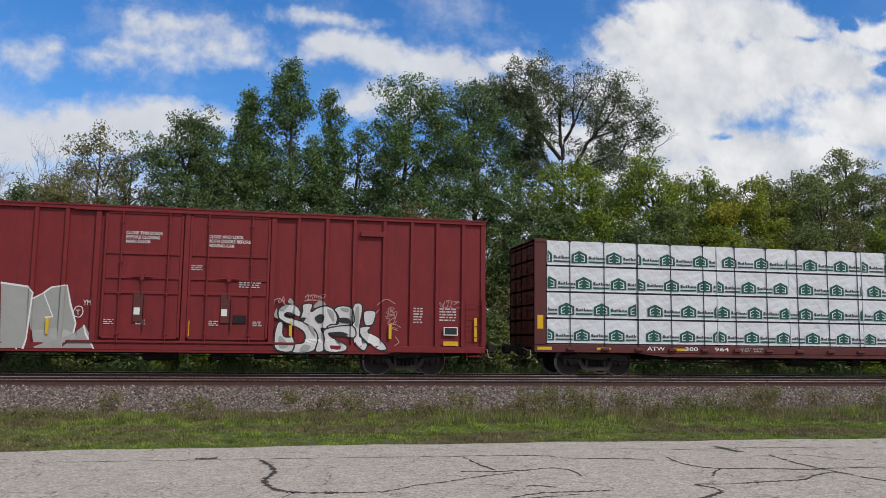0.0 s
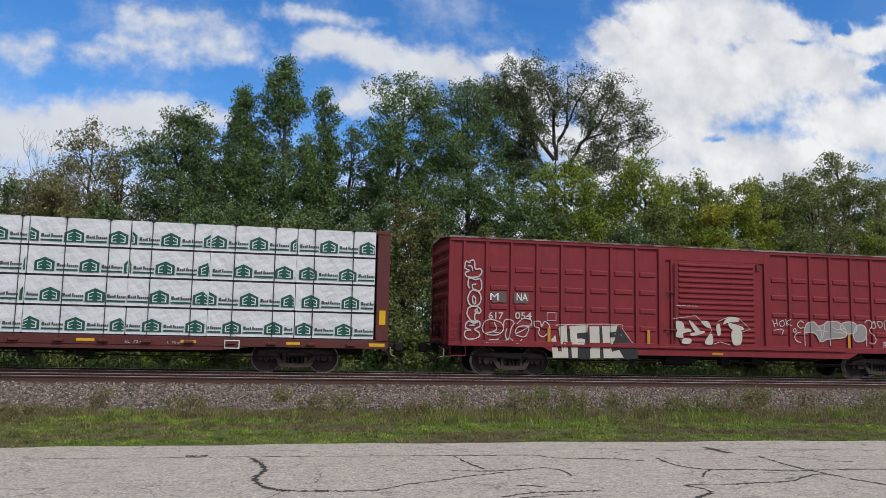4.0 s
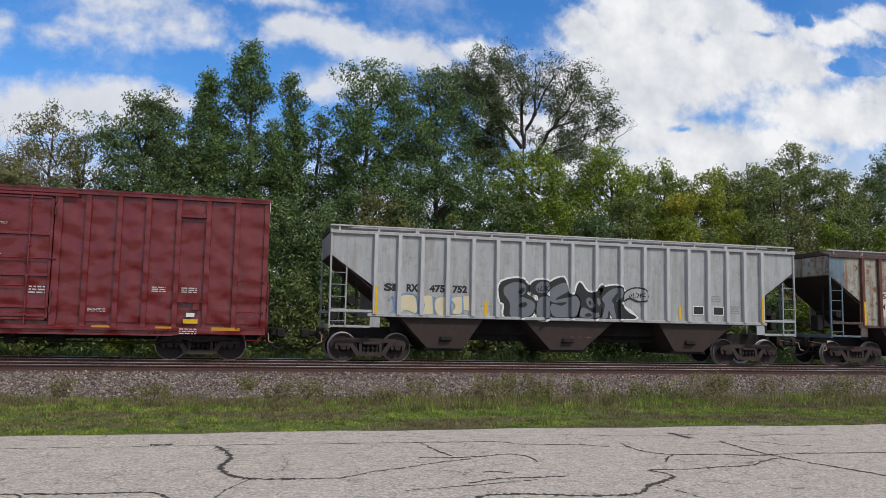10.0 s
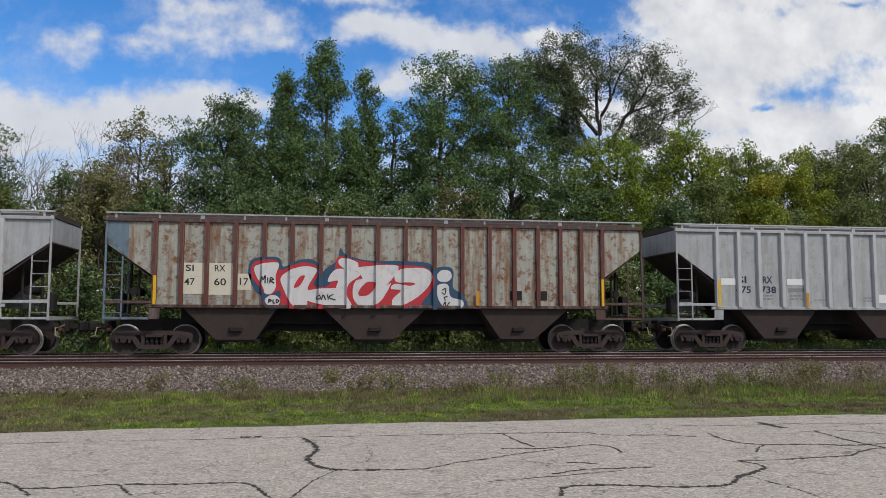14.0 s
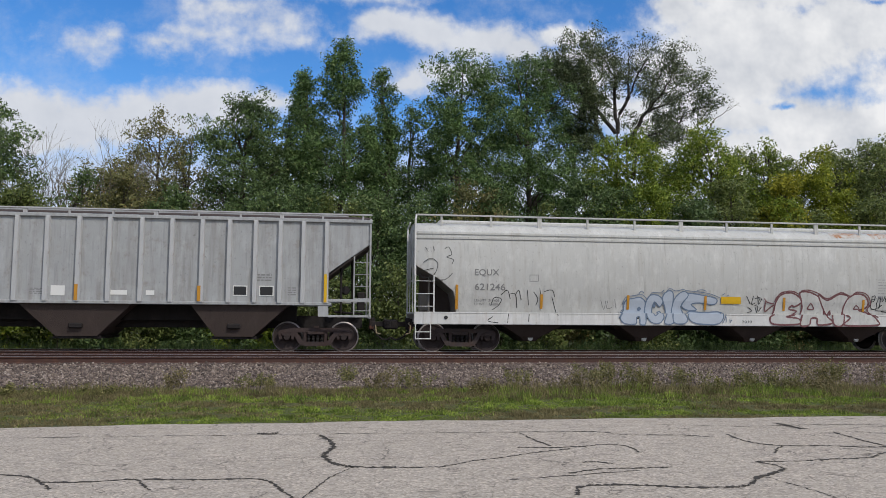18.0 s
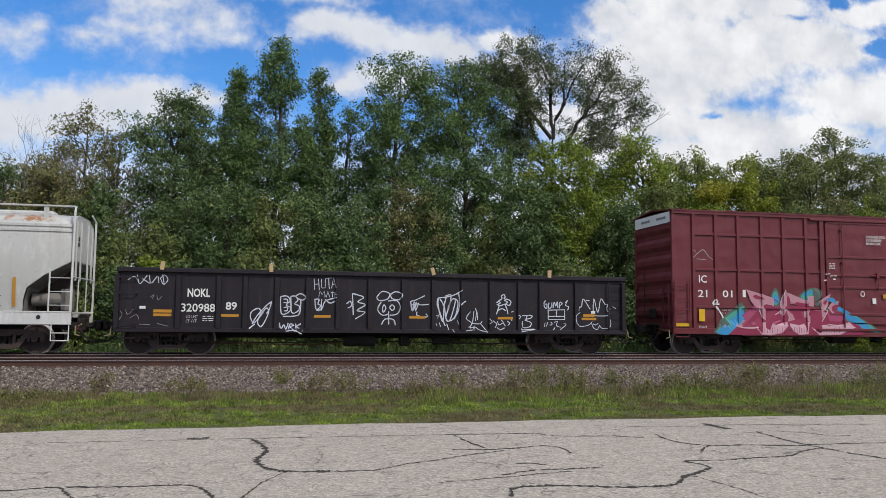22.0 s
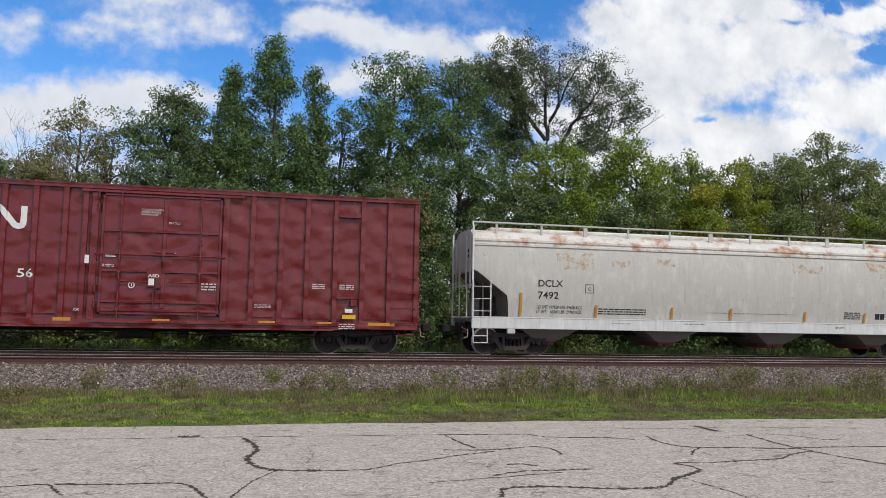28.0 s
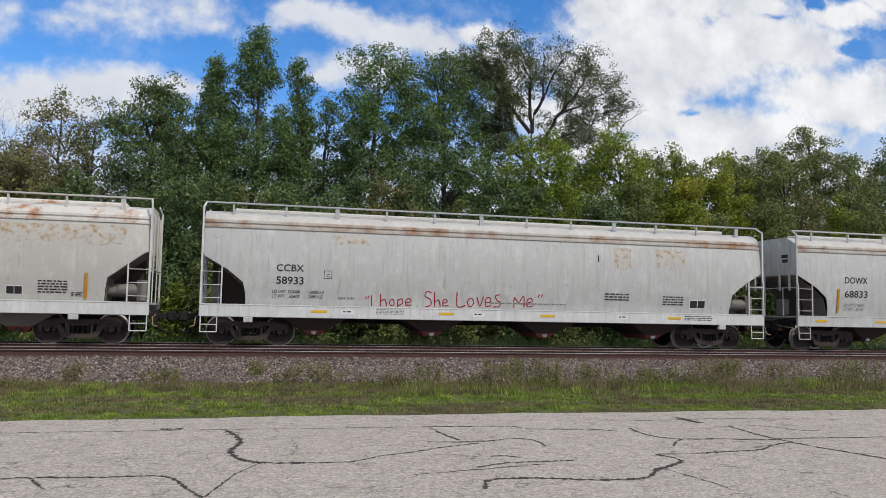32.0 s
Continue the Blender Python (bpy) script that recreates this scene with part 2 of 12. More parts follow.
# ---- building helpers ----
class Geo:
    """Collects corners and faces of one mesh."""

    def __init__(self):
        self.v, self.f = [], []

    def add(self, verts, faces):
        k = len(self.v)
        self.v.extend(tuple(p) for p in verts)
        self.f.extend(tuple(k + i for i in q) for q in faces)
        return self

    def box(self, x0, y0, z0, x1, y1, z1):
        p = [(x, y, z) for x in (x0, x1) for y in (y0, y1) for z in (z0, z1)]
        return self.add(p, [(0, 1, 3, 2), (4, 6, 7, 5), (0, 4, 5, 1), (2, 3, 7, 6), (0, 2, 6, 4), (1, 5, 7, 3)])

    def block(self, x0, y0, z0, x1, y1, z1, c=0.01):
        """A box with its edges cut off."""
        c = min(c, (x1 - x0) * 0.4, (y1 - y0) * 0.4, (z1 - z0) * 0.4)
        xs, ys, zs = (x0, x1), (y0, y1), (z0, z1)
        v, ix = [], {}
        for i in (0, 1):
            for j in (0, 1):
                for k in (0, 1):
                    d = [c * (1 - 2 * q) for q in (i, j, k)]
                    for a in range(3):
                        p = [xs[i], ys[j], zs[k]]
                        for b in range(3):
                            if b != a:
                                p[b] += d[b]
                        ix[i, j, k, a] = len(v)
                        v.append(p)
        f = []
        for a in range(3):
            o = [b for b in range(3) if b != a]
            for s in (0, 1):
                loop = []
                for q in ((0, 0), (1, 0), (1, 1), (0, 1)):
                    key = [0, 0, 0]
                    key[a], key[o[0]], key[o[1]] = s, *q
                    loop.append(ix[(*key, a)])
                f.append(loop)
        for a in range(3):
            o = [b for b in range(3) if b != a]
            for q in ((0, 0), (1, 0), (1, 1), (0, 1)):
                k0, k1 = [0, 0, 0], [0, 0, 0]
                k0[o[0]], k0[o[1]] = q
                k1[o[0]], k1[o[1]] = q
                k1[a] = 1
                f.append([ix[(*k0, o[0])], ix[(*k1, o[0])], ix[(*k1, o[1])], ix[(*k0, o[1])]])
        for i in (0, 1):
            for j in (0, 1):
                for k in (0, 1):
                    f.append([ix[i, j, k, a] for a in range(3)])
        return self.add(v, f)

    def tube(self, a, b, r0, r1=None, n=8, caps=True):
        a, b = Vector(a), Vector(b)
        r1 = r0 if r1 is None else r1
        d = (b - a).normalized()
        s = d.orthogonal().normalized()
        t = d.cross(s)
        ring = [(math.cos(6.28318 * i / n), math.sin(6.28318 * i / n)) for i in range(n)]
        v = [a + (s * c + t * e) * r0 for c, e in ring] + [b + (s * c + t * e) * r1 for c, e in ring]
        f = [(i, (i + 1) % n, n + (i + 1) % n, n + i) for i in range(n)]
        if caps:
            f += [tuple(range(n))[::-1], tuple(range(n, 2 * n))]
        return self.add(v, f)

    def pipe(self, points, r, n=6):
        for a, b in zip(points, points[1:]):
            self.tube(a, b, r, r, n)
        return self

    def slab(self, outline, y0, y1):
        """An outline in x and z, drawn out from y0 to y1."""
        n = len(outline)
        v = [(x, y0, z) for x, z in outline] + [(x, y1, z) for x, z in outline]
        f = [tuple(range(n)), tuple(range(n, 2 * n))[::-1]] + [(i, n + i, n + (i + 1) % n, (i + 1) % n) for i in range(n)]
        return self.add(v, f)

    def along(self, outline, x0, x1, caps=True):
        """An outline in y and z, drawn out from x0 to x1."""
        n = len(outline)
        v = [(x0, y, z) for y, z in outline] + [(x1, y, z) for y, z in outline]
        f = [(i, (i + 1) % n, n + (i + 1) % n, n + i) for i in range(n)]
        if caps:
            f += [tuple(range(n))[::-1], tuple(range(n, 2 * n))]
        return self.add(v, f)

    def lathe(self, profile, centre, n=28):
        """A profile of (r, y) turned round an axis along y through centre."""
        cx, cy, cz = centre
        m = len(profile)
        v = [(cx + r * math.cos(6.28318 * i / n), cy + y, cz + r * math.sin(6.28318 * i / n)) for i in range(n) for r, y in profile]
        f = [(i * m + j, i * m + j + 1, ((i + 1) % n) * m + j + 1, ((i + 1) % n) * m + j) for i in range(n) for j in range(m - 1)]
        return self.add(v, f)

    def mesh(self, name, smooth=None):
        me = bpy.data.meshes.new(name)
        me.from_pydata(self.v, [], self.f)
        bm = bmesh.new()
        bm.from_mesh(me)
        bmesh.ops.recalc_face_normals(bm, faces=bm.faces)
        bm.to_mesh(me)
        bm.free()
        if smooth:
            me.polygons.foreach_set("use_smooth", [True] * len(me.polygons))
            me.set_sharp_from_angle(angle=radians(smooth))
        return me


def part(name, geo, material, parent, label="", smooth=None):
    """One mesh object under a thing or under a part."""
    me = geo.mesh(name, smooth) if isinstance(geo, Geo) else geo
    if not me.materials:
        me.materials.append(material)
    ob = new(name, me)
    ob.parent = parent
    return tagged(ob, label)


def thing(name, label, category, at=(0, 0, 0), group="", kind=""):
    ob = new(name)
    ob.empty_display_size = 0.3
    ob.location = at
    return tagged(ob, label, category, group, kind)


def sheet(name, verts, faces, material, smooth=False):
    """A mesh from arrays, for very many pieces at once."""
    me = bpy.data.meshes.new(name)
    verts, faces = np.asarray(verts, np.float32), np.asarray(faces, np.int32)
    k = faces.shape[1]
    me.vertices.add(len(verts))
    me.vertices.foreach_set("co", verts.ravel())
    me.loops.add(faces.size)
    me.loops.foreach_set("vertex_index", faces.ravel())
    me.polygons.add(len(faces))
    me.polygons.foreach_set("loop_start", np.arange(0, faces.size, k, dtype=np.int32))
    me.polygons.foreach_set("loop_total", np.full(len(faces), k, np.int32))
    if smooth:
        me.polygons.foreach_set("use_smooth", [True] * len(faces))
    me.update(calc_edges=True)
    me.materials.append(material)
    return me

# ---- the ground, the car park, the tracks ----
RAIL = 0.524          # height of the rail tops over the car park
NEAR, FAR = 22.18, 25.80   # the nearer rail of the near and of the far track
GAUGE = 1.505
rng = np.random.default_rng(7)


def lip(x):
    """The far edge of the car park."""
    k = np.minimum(np.abs(x - 4.0), 22.0)
    return 12.66 - np.where(x < 4, 0.0045, 0.0006) * k * k + 0.05 * np.sin(x * 1.7) + 0.03 * np.sin(x * 4.3 + 1)


def bank(x, y):
    """The height of the soil and the ballast, away from the car park."""
    rise = np.interp(y, [11, 13.2, 17.0, 18.2, 20.6, 21.45, 21.75, 29.2, 31.6, 33, 60], [-0.05, -0.02, 0.02, 0.08, 0.225, 0.300, 0.332, 0.335, 0.02, 0.0, 0.1])
    return rise


def ground():
    xs = np.concatenate([[-900, -300, -120, -60], np.linspace(-40, 60, 101), [80, 140, 320, 900]])
    ys = np.concatenate([[-900, -200, -60, 0, 8], np.linspace(11, 34, 47), [40, 60, 120, 300, 900, 2500]])
    X, Y = np.meshgrid(xs, ys)
    Z = bank(X, Y)
    Z[Y < 12] = -0.06
    n = len(xs)
    v = np.stack([X, Y, Z], -1).reshape(-1, 3)
    i = np.arange((len(ys) - 1) * n).reshape(len(ys) - 1, n)[:, :-1].ravel()
    f = np.stack([i, i + 1, i + n + 1, i + n], 1)
    ob = new("ground", sheet("ground", v, f, SOIL, True))
    tagged(ob, "dark earth verge with thin dry grass", "ground", kind="structure")


def car_park():
    xs = np.linspace(-40, 60, 201)
    e = lip(xs)
    rows = [-45.0, -10, 0, 4, 6, 7, 8, 9, 10, 11]
    v = [(x, y, 0.0) for y in rows for x in xs] + [(x, y, 0.0) for x, y in zip(xs, e)]
    n = len(xs)
    f = [(r * n + i, r * n + i + 1, (r + 1) * n + i + 1, (r + 1) * n + i) for r in range(len(rows)) for i in range(n - 1)]
    k = len(v)
    v += [(x, y, 0.0) for x, y in zip(xs, e)] + [(x, y, -0.14) for x, y in zip(xs, e + 0.03)]
    f += [(k + i, k + i + 1, k + n + i + 1, k + n + i) for i in range(n - 1)]
    ob = new("pavement", sheet("pavement", v, f, ASPHALT, False))
    return tagged(ob, "old pale grey asphalt car park, cracked and worn", "pavement", kind="structure")


SOIL = painted("soil", (0.085, 0.085, 0.035), 0.95, vary=0.3, scale=0.8, fine=25, bump=0.03, dirt=(0.06, 0.08, 0.02), dirt_from=0.4, dirt_to=0.7)


def old_asphalt():
    """Worn asphalt: pale stone grains in grey binder, hairline crazing, broad stains."""
    m, n, l, b = nodes_of("asphalt")
    co = n.new("ShaderNodeTexCoord").outputs["Object"]
    broad = noise_tex(n, l, co, 0.35, 4)
    col = mix_color(n, l, broad, (0.415, 0.362, 0.302), (0.485, 0.428, 0.360))
    mid = ramp(n, [(0.42, grey(0)), (0.62, grey(1))])
    l.new(noise_tex(n, l, co, 5.0, 6, 0.7, (0.6, 1.3, 1)), mid.inputs[0])
    col = mix_color(n, l, mid.outputs[0], col, mix_color(n, l, 0.3, col, (0.25, 0.22, 0.19)))
    grain = n.new("ShaderNodeTexVoronoi")
    grain.inputs["Scale"].default_value = 42
    l.new(co, grain.inputs["Vector"])
    tone = n.new("ShaderNodeSeparateColor")
    l.new(grain.outputs["Color"], tone.inputs[0])
    g = ramp(n, [(0.0, grey(0.45)), (0.35, grey(0.85)), (0.8, grey(1.1)), (1.0, grey(1.6))])
    l.new(tone.outputs[0], g.inputs[0])
    col = mix_color(n, l, 0.62, col, g.outputs[0], "MULTIPLY")
    pit = ramp(n, [(0.62, grey(0)), (0.72, grey(1))])
    l.new(noise_tex(n, l, co, 26, 5, 0.7), pit.inputs[0])
    col = mix_color(n, l, pit.outputs[0], col, mix_color(n, l, 0.3, col, (0.09, 0.08, 0.07)))
    # hairline crazing
    bent = n.new("ShaderNodeVectorMath")
    bent.operation = "MULTIPLY_ADD"
    w = n.new("ShaderNodeTexNoise")
    w.inputs["Scale"].default_value, w.inputs["Detail"].default_value = 4.0, 5
    l.new(co, w.inputs["Vector"])
    l.new(w.outputs["Color"], bent.inputs[0])
    bent.inputs[1].default_value = (0.5, 0.5, 0)
    l.new(co, bent.inputs[2])
    for size, wide, strong in ((1.1, 0.012, 0.85), (2.8, 0.018, 0.6)):
        web = n.new("ShaderNodeTexVoronoi")
        web.feature = "DISTANCE_TO_EDGE"
        web.inputs["Scale"].default_value = size
        l.new(bent.outputs[0], web.inputs["Vector"])
        r = ramp(n, [(0.0, grey(1)), (wide, grey(0))])
        l.new(web.outputs["Distance"], r.inputs[0])
        gate = ramp(n, [(0.40, grey(0)), (0.56, grey(strong))])
        l.new(noise_tex(n, l, co, 1.3 * size, 4, 0.6), gate.inputs[0])
        k = mix_color(n, l, 1.0, r.outputs[0], gate.outputs[0], "MULTIPLY")
        col = mix_color(n, l, k, col, (0.075, 0.065, 0.055))
    l.new(col, b.inputs["Base Color"])
    b.inputs["Roughness"].default_value = 0.9
    b.inputs["Specular IOR Level"].default_value = 0.25
    bp = n.new("ShaderNodeBump")
    bp.inputs["Strength"].default_value, bp.inputs["Distance"].default_value = 0.3, 0.01
    l.new(grain.outputs["Distance"], bp.inputs["Height"])
    l.new(bp.outputs[0], b.inputs["Normal"])
    return m


ASPHALT = old_asphalt()
ground()
park = car_park()

STEEL = painted("rail_steel", (0.08, 0.04, 0.031), 0.7, 0.3, vary=0.25, scale=2, fine=30, bump=0.004, dirt=(0.13, 0.06, 0.035))
SHINE = painted("worn_rail_top", (0.66, 0.64, 0.63), 0.42, 1.0, vary=0.08, scale=1.0, fine=20, bump=0.0)
TIE = painted("old_tie", (0.145, 0.068, 0.047), 0.9, vary=0.3, scale=3, fine=30, bump=0.01)


def rail_mesh(x0, x1):
    g = Geo()
    z = RAIL
    g.along([(-0.075, z - 0.172), (0.075, z - 0.172), (0.07, z - 0.155), (0.012, z - 0.135), (0.01, z - 0.05), (0.036, z - 0.035), (0.036, z - 0.004),
             (-0.036, z - 0.004), (-0.036, z - 0.035), (-0.01, z - 0.05), (-0.012, z - 0.135), (-0.07, z - 0.155)], x0, x1)
    return g


def track(name, y, label):
    t = thing(name, label, "railway track", kind="structure")
    for k, yy in enumerate((y, y + GAUGE)):
        r = part("rail", rail_mesh(-260, 300), STEEL, t)
        r.location.y = yy
        top = part("running_surface", Geo().along([(-0.033, RAIL - 0.004), (-0.036, RAIL - 0.012), (-0.034, RAIL - 0.001), (-0.02, RAIL + 0.002), (0.02, RAIL + 0.002),
                                                   (0.034, RAIL - 0.001), (0.036, RAIL - 0.012), (0.033, RAIL - 0.004)], -260, 300), SHINE, r, "bright worn rail top")
    return t


near_track = track("near_railway_track", NEAR, "rusty steel railway track on timber ties in grey ballast")
far_track = track("far_railway_track", FAR, "steel railway track that carries the goods train")

# ---- trees and shrubs ----
BARK = painted("bark", (0.075, 0.062, 0.05), 0.95, vary=0.3, scale=3, fine=20, bump=0.02)
DARKBARK = painted("dark_bark", (0.04, 0.034, 0.03), 0.95, vary=0.3, scale=3, fine=20, bump=0.02)
DEAD = painted("dead_wood", (0.19, 0.165, 0.145), 0.95, vary=0.25, scale=3, fine=20, bump=0.01)


def leaves_at(r, centres, per, sigma, size, droop=0.15):
    """Leaves scattered round the twig ends: corners and faces."""
    n = len(centres) * per
    c = np.repeat(np.asarray(centres, float), per, 0)
    off = r.normal(size=(n, 3))
    off *= (r.random(n) ** 0.45 / np.linalg.norm(off, axis=1))[:, None] * sigma * np.array([1.75, 1.75, 1.3])
    c = c + off
    nrm = off / (np.linalg.norm(off, axis=1)[:, None] + 0.05) * 0.7 + r.normal(size=(n, 3)) * 0.75 + np.array([0, -0.2, 0.35])
    nrm /= np.linalg.norm(nrm, axis=1)[:, None]
    a = np.cross(nrm, r.normal(size=(n, 3)))
    a /= np.linalg.norm(a, axis=1)[:, None]
    b = np.cross(nrm, a)
    s = size * (0.6 + 0.8 * r.random(n))[:, None]
    a, b = a * s * 1.15, b * s * 0.8
    v = np.stack([c - a + b * 0.35, c + a, c - a * 0.4 - b], 1).reshape(-1, 3)
    return v, np.arange(n * 3).reshape(-1, 3)


def limb(g, r, a, b, r0, r1, bend=0.12, steps=4):
    """A crooked tapered limb from a to b."""
    a, b = Vector(a), Vector(b)
    size = (b - a).length
    last, lr = a, r0
    for i in range(1, steps + 1):
        k = i / steps
        p = a.lerp(b, k)
        if i < steps:
            p += Vector(r.normal(size=3)) * size * bend * 0.35
        nr = r0 + (r1 - r0) * k
        g.tube(last, p, lr, nr, 6, False)
        last, lr = p, nr
    return last


def twigs_of(r, top, half, low, count, shape, gap, seed, spray=1.0):
    """Twig ends that fill a crown with an uneven outline and gaps: shape gives the width at each height."""
    hs, ws = [k for k, _ in shape], [q for _, q in shape]
    out = []
    while len(out) < count:
        h = r.random()
        ang = r.random() * 6.2832
        wide = np.interp(h, hs, ws)
        if r.random() > wide + 0.12:
            continue
        bulge = 1 + 0.42 * noise.noise(Vector((math.cos(ang) * 1.3 + seed * 3.1, math.sin(ang) * 1.3, h * (top - low) * 0.42)))
        rho = half * wide * bulge * r.random() ** 0.42
        p = Vector((math.cos(ang) * rho, math.sin(ang) * rho * 0.85, low + (top - low) * h))
        if noise.noise(p * 0.62 + Vector((seed * 7.3, 0, 0))) < gap:
            continue
        # a spray of twigs at the end of a bough, leaning outwards
        away = Vector((p.x, p.y, 0)).normalized() * 0.5 + Vector((0, 0, 0.45)) + Vector(r.normal(size=3)) * 0.35
        for k in range(2 if spray < 0.4 else 4):
            q = p + (away * r.uniform(-0.7, 0.7) + Vector(r.normal(size=3)) * 0.27) * spray
            out.append(tuple(q))
    return out


ROUND = [(0, 0.55), (0.2, 0.9), (0.5, 1.0), (0.75, 0.8), (0.92, 0.45), (1, 0.15)]
TALL = [(0, 0.8), (0.25, 1.0), (0.6, 0.75), (0.85, 0.4), (1, 0.08)]
BUSHY = [(0, 0.9), (0.35, 1.0), (0.7, 0.85), (1, 0.3)]


def tree(name, label, leaves, x, y, top, half, low=2.0, twigs=620, per=46, sigma=0.24, size=0.064, shape=ROUND, trunk=0.2, seed=1, bark=None, gap=-0.22, category="tree"):
    r = np.random.default_rng(seed)
    t = thing(name, label, category, (x, y, 0))
    T = twigs_of(r, top, half, low, int(twigs * 0.95), shape, gap, seed, 0.35 if shape is TALL else min(1, half / 2.6) * 0.85)
    g = Geo()
    fork = (0.12 * half * r.normal(), 0, low + (top - low) * 0.35)
    limb(g, r, (0, 0, -0.1), fork, trunk, trunk * 0.6, 0.05)
    limb(g, r, fork, (0, 0, top - 0.4), trunk * 0.6, 0.02, 0.05)
    for q in T[::max(1, len(T) // 34)]:
        z0 = max(low * 0.5, min(q[2] - half * 0.6, top * 0.8))
        limb(g, r, (fork[0] * min(1, z0 / fork[2]), 0, z0), q, trunk * 0.25, 0.012)
    part("trunk", g, bark or BARK, t, smooth=60)
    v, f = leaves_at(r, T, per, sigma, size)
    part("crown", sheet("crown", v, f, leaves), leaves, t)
    return t


def branch(g, r, a, way, length, radius, depth, tips, spread=0.55, lift=0.15):
    """A limb that forks again and again; gathers its ends."""
    b = a + way * length
    mid = a.lerp(b, 0.5) + Vector(r.normal(size=3)) * length * 0.06
    g.tube(a, mid, radius, radius * 0.82, 5, False)
    g.tube(mid, b, radius * 0.82, radius * 0.62, 5, False)
    if depth == 0:
        tips.append(tuple(b))
        return
    for k in range(3 if depth > 1 and r.random() < 0.45 else 2):
        d = (way + Vector(r.normal(size=3)) * spread + Vector((0, 0, lift))).normalized()
        branch(g, r, b if k else mid.lerp(b, 0.8), d, length * r.uniform(0.62, 0.86), radius * r.uniform(0.5, 0.66), depth - 1, tips, spread, lift)
    if depth <= 2:
        tips.append(tuple(b))


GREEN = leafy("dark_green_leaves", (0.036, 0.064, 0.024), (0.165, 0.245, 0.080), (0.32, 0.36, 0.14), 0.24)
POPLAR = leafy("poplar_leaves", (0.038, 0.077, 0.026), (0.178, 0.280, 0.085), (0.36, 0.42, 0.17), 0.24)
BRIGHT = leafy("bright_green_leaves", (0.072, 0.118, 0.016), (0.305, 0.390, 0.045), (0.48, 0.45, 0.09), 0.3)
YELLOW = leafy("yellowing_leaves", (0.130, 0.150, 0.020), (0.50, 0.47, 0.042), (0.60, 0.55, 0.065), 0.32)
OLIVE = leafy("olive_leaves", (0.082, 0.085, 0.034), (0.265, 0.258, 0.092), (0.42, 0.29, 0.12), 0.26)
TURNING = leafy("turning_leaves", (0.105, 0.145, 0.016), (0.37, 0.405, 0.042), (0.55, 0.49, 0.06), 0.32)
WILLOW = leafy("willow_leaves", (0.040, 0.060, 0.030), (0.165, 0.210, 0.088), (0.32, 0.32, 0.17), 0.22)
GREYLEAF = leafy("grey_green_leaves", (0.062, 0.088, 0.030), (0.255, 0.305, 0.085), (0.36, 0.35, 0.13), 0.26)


def deep(x, z, y):
    """A place seen at (x, z) forty metres out, moved along the sight to the depth y."""
    return x * y / 40, 1.62 + (z - 1.62) * y / 40


def plant(kind, label, leaves, x, top, half, y, **kw):
    X, Z = deep(x, top, y)
    return tree(kind, label, leaves, X, y, Z, half * y / 40, **kw)


LEAFY = "tall broad-leaved tree in dark green leaf behind the railway"
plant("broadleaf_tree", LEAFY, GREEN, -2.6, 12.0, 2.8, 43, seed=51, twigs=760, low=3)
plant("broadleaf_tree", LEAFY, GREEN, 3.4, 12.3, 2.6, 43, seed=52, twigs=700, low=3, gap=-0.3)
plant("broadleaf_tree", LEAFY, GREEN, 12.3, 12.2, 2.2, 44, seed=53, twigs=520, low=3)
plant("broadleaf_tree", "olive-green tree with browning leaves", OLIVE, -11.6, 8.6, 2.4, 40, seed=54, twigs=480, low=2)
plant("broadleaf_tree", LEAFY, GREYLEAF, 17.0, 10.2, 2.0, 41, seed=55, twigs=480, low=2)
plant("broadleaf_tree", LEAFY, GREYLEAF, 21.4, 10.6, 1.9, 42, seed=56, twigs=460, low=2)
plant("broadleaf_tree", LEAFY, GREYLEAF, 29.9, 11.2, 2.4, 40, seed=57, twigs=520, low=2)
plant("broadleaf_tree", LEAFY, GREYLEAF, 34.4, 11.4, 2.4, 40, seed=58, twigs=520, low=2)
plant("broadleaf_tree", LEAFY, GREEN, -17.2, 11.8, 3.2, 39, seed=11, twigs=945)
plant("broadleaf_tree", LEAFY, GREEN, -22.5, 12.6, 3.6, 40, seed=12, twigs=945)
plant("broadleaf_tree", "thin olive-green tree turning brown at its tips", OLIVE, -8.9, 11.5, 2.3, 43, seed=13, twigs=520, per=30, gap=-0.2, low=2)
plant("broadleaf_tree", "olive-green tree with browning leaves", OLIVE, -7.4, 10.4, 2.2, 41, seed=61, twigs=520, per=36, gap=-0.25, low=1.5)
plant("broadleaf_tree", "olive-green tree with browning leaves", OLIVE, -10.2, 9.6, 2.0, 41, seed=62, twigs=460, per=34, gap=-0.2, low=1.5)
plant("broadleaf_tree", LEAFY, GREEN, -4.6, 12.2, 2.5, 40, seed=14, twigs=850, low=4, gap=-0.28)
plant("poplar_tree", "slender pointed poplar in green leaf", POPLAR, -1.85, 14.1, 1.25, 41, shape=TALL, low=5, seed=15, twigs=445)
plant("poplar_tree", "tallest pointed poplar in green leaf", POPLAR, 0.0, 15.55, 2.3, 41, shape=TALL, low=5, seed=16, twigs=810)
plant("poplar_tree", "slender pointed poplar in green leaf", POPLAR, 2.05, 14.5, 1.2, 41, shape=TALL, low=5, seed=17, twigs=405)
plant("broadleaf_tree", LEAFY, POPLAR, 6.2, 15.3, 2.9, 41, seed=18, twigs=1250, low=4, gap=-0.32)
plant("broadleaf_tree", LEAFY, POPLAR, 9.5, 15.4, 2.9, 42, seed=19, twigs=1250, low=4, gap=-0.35)
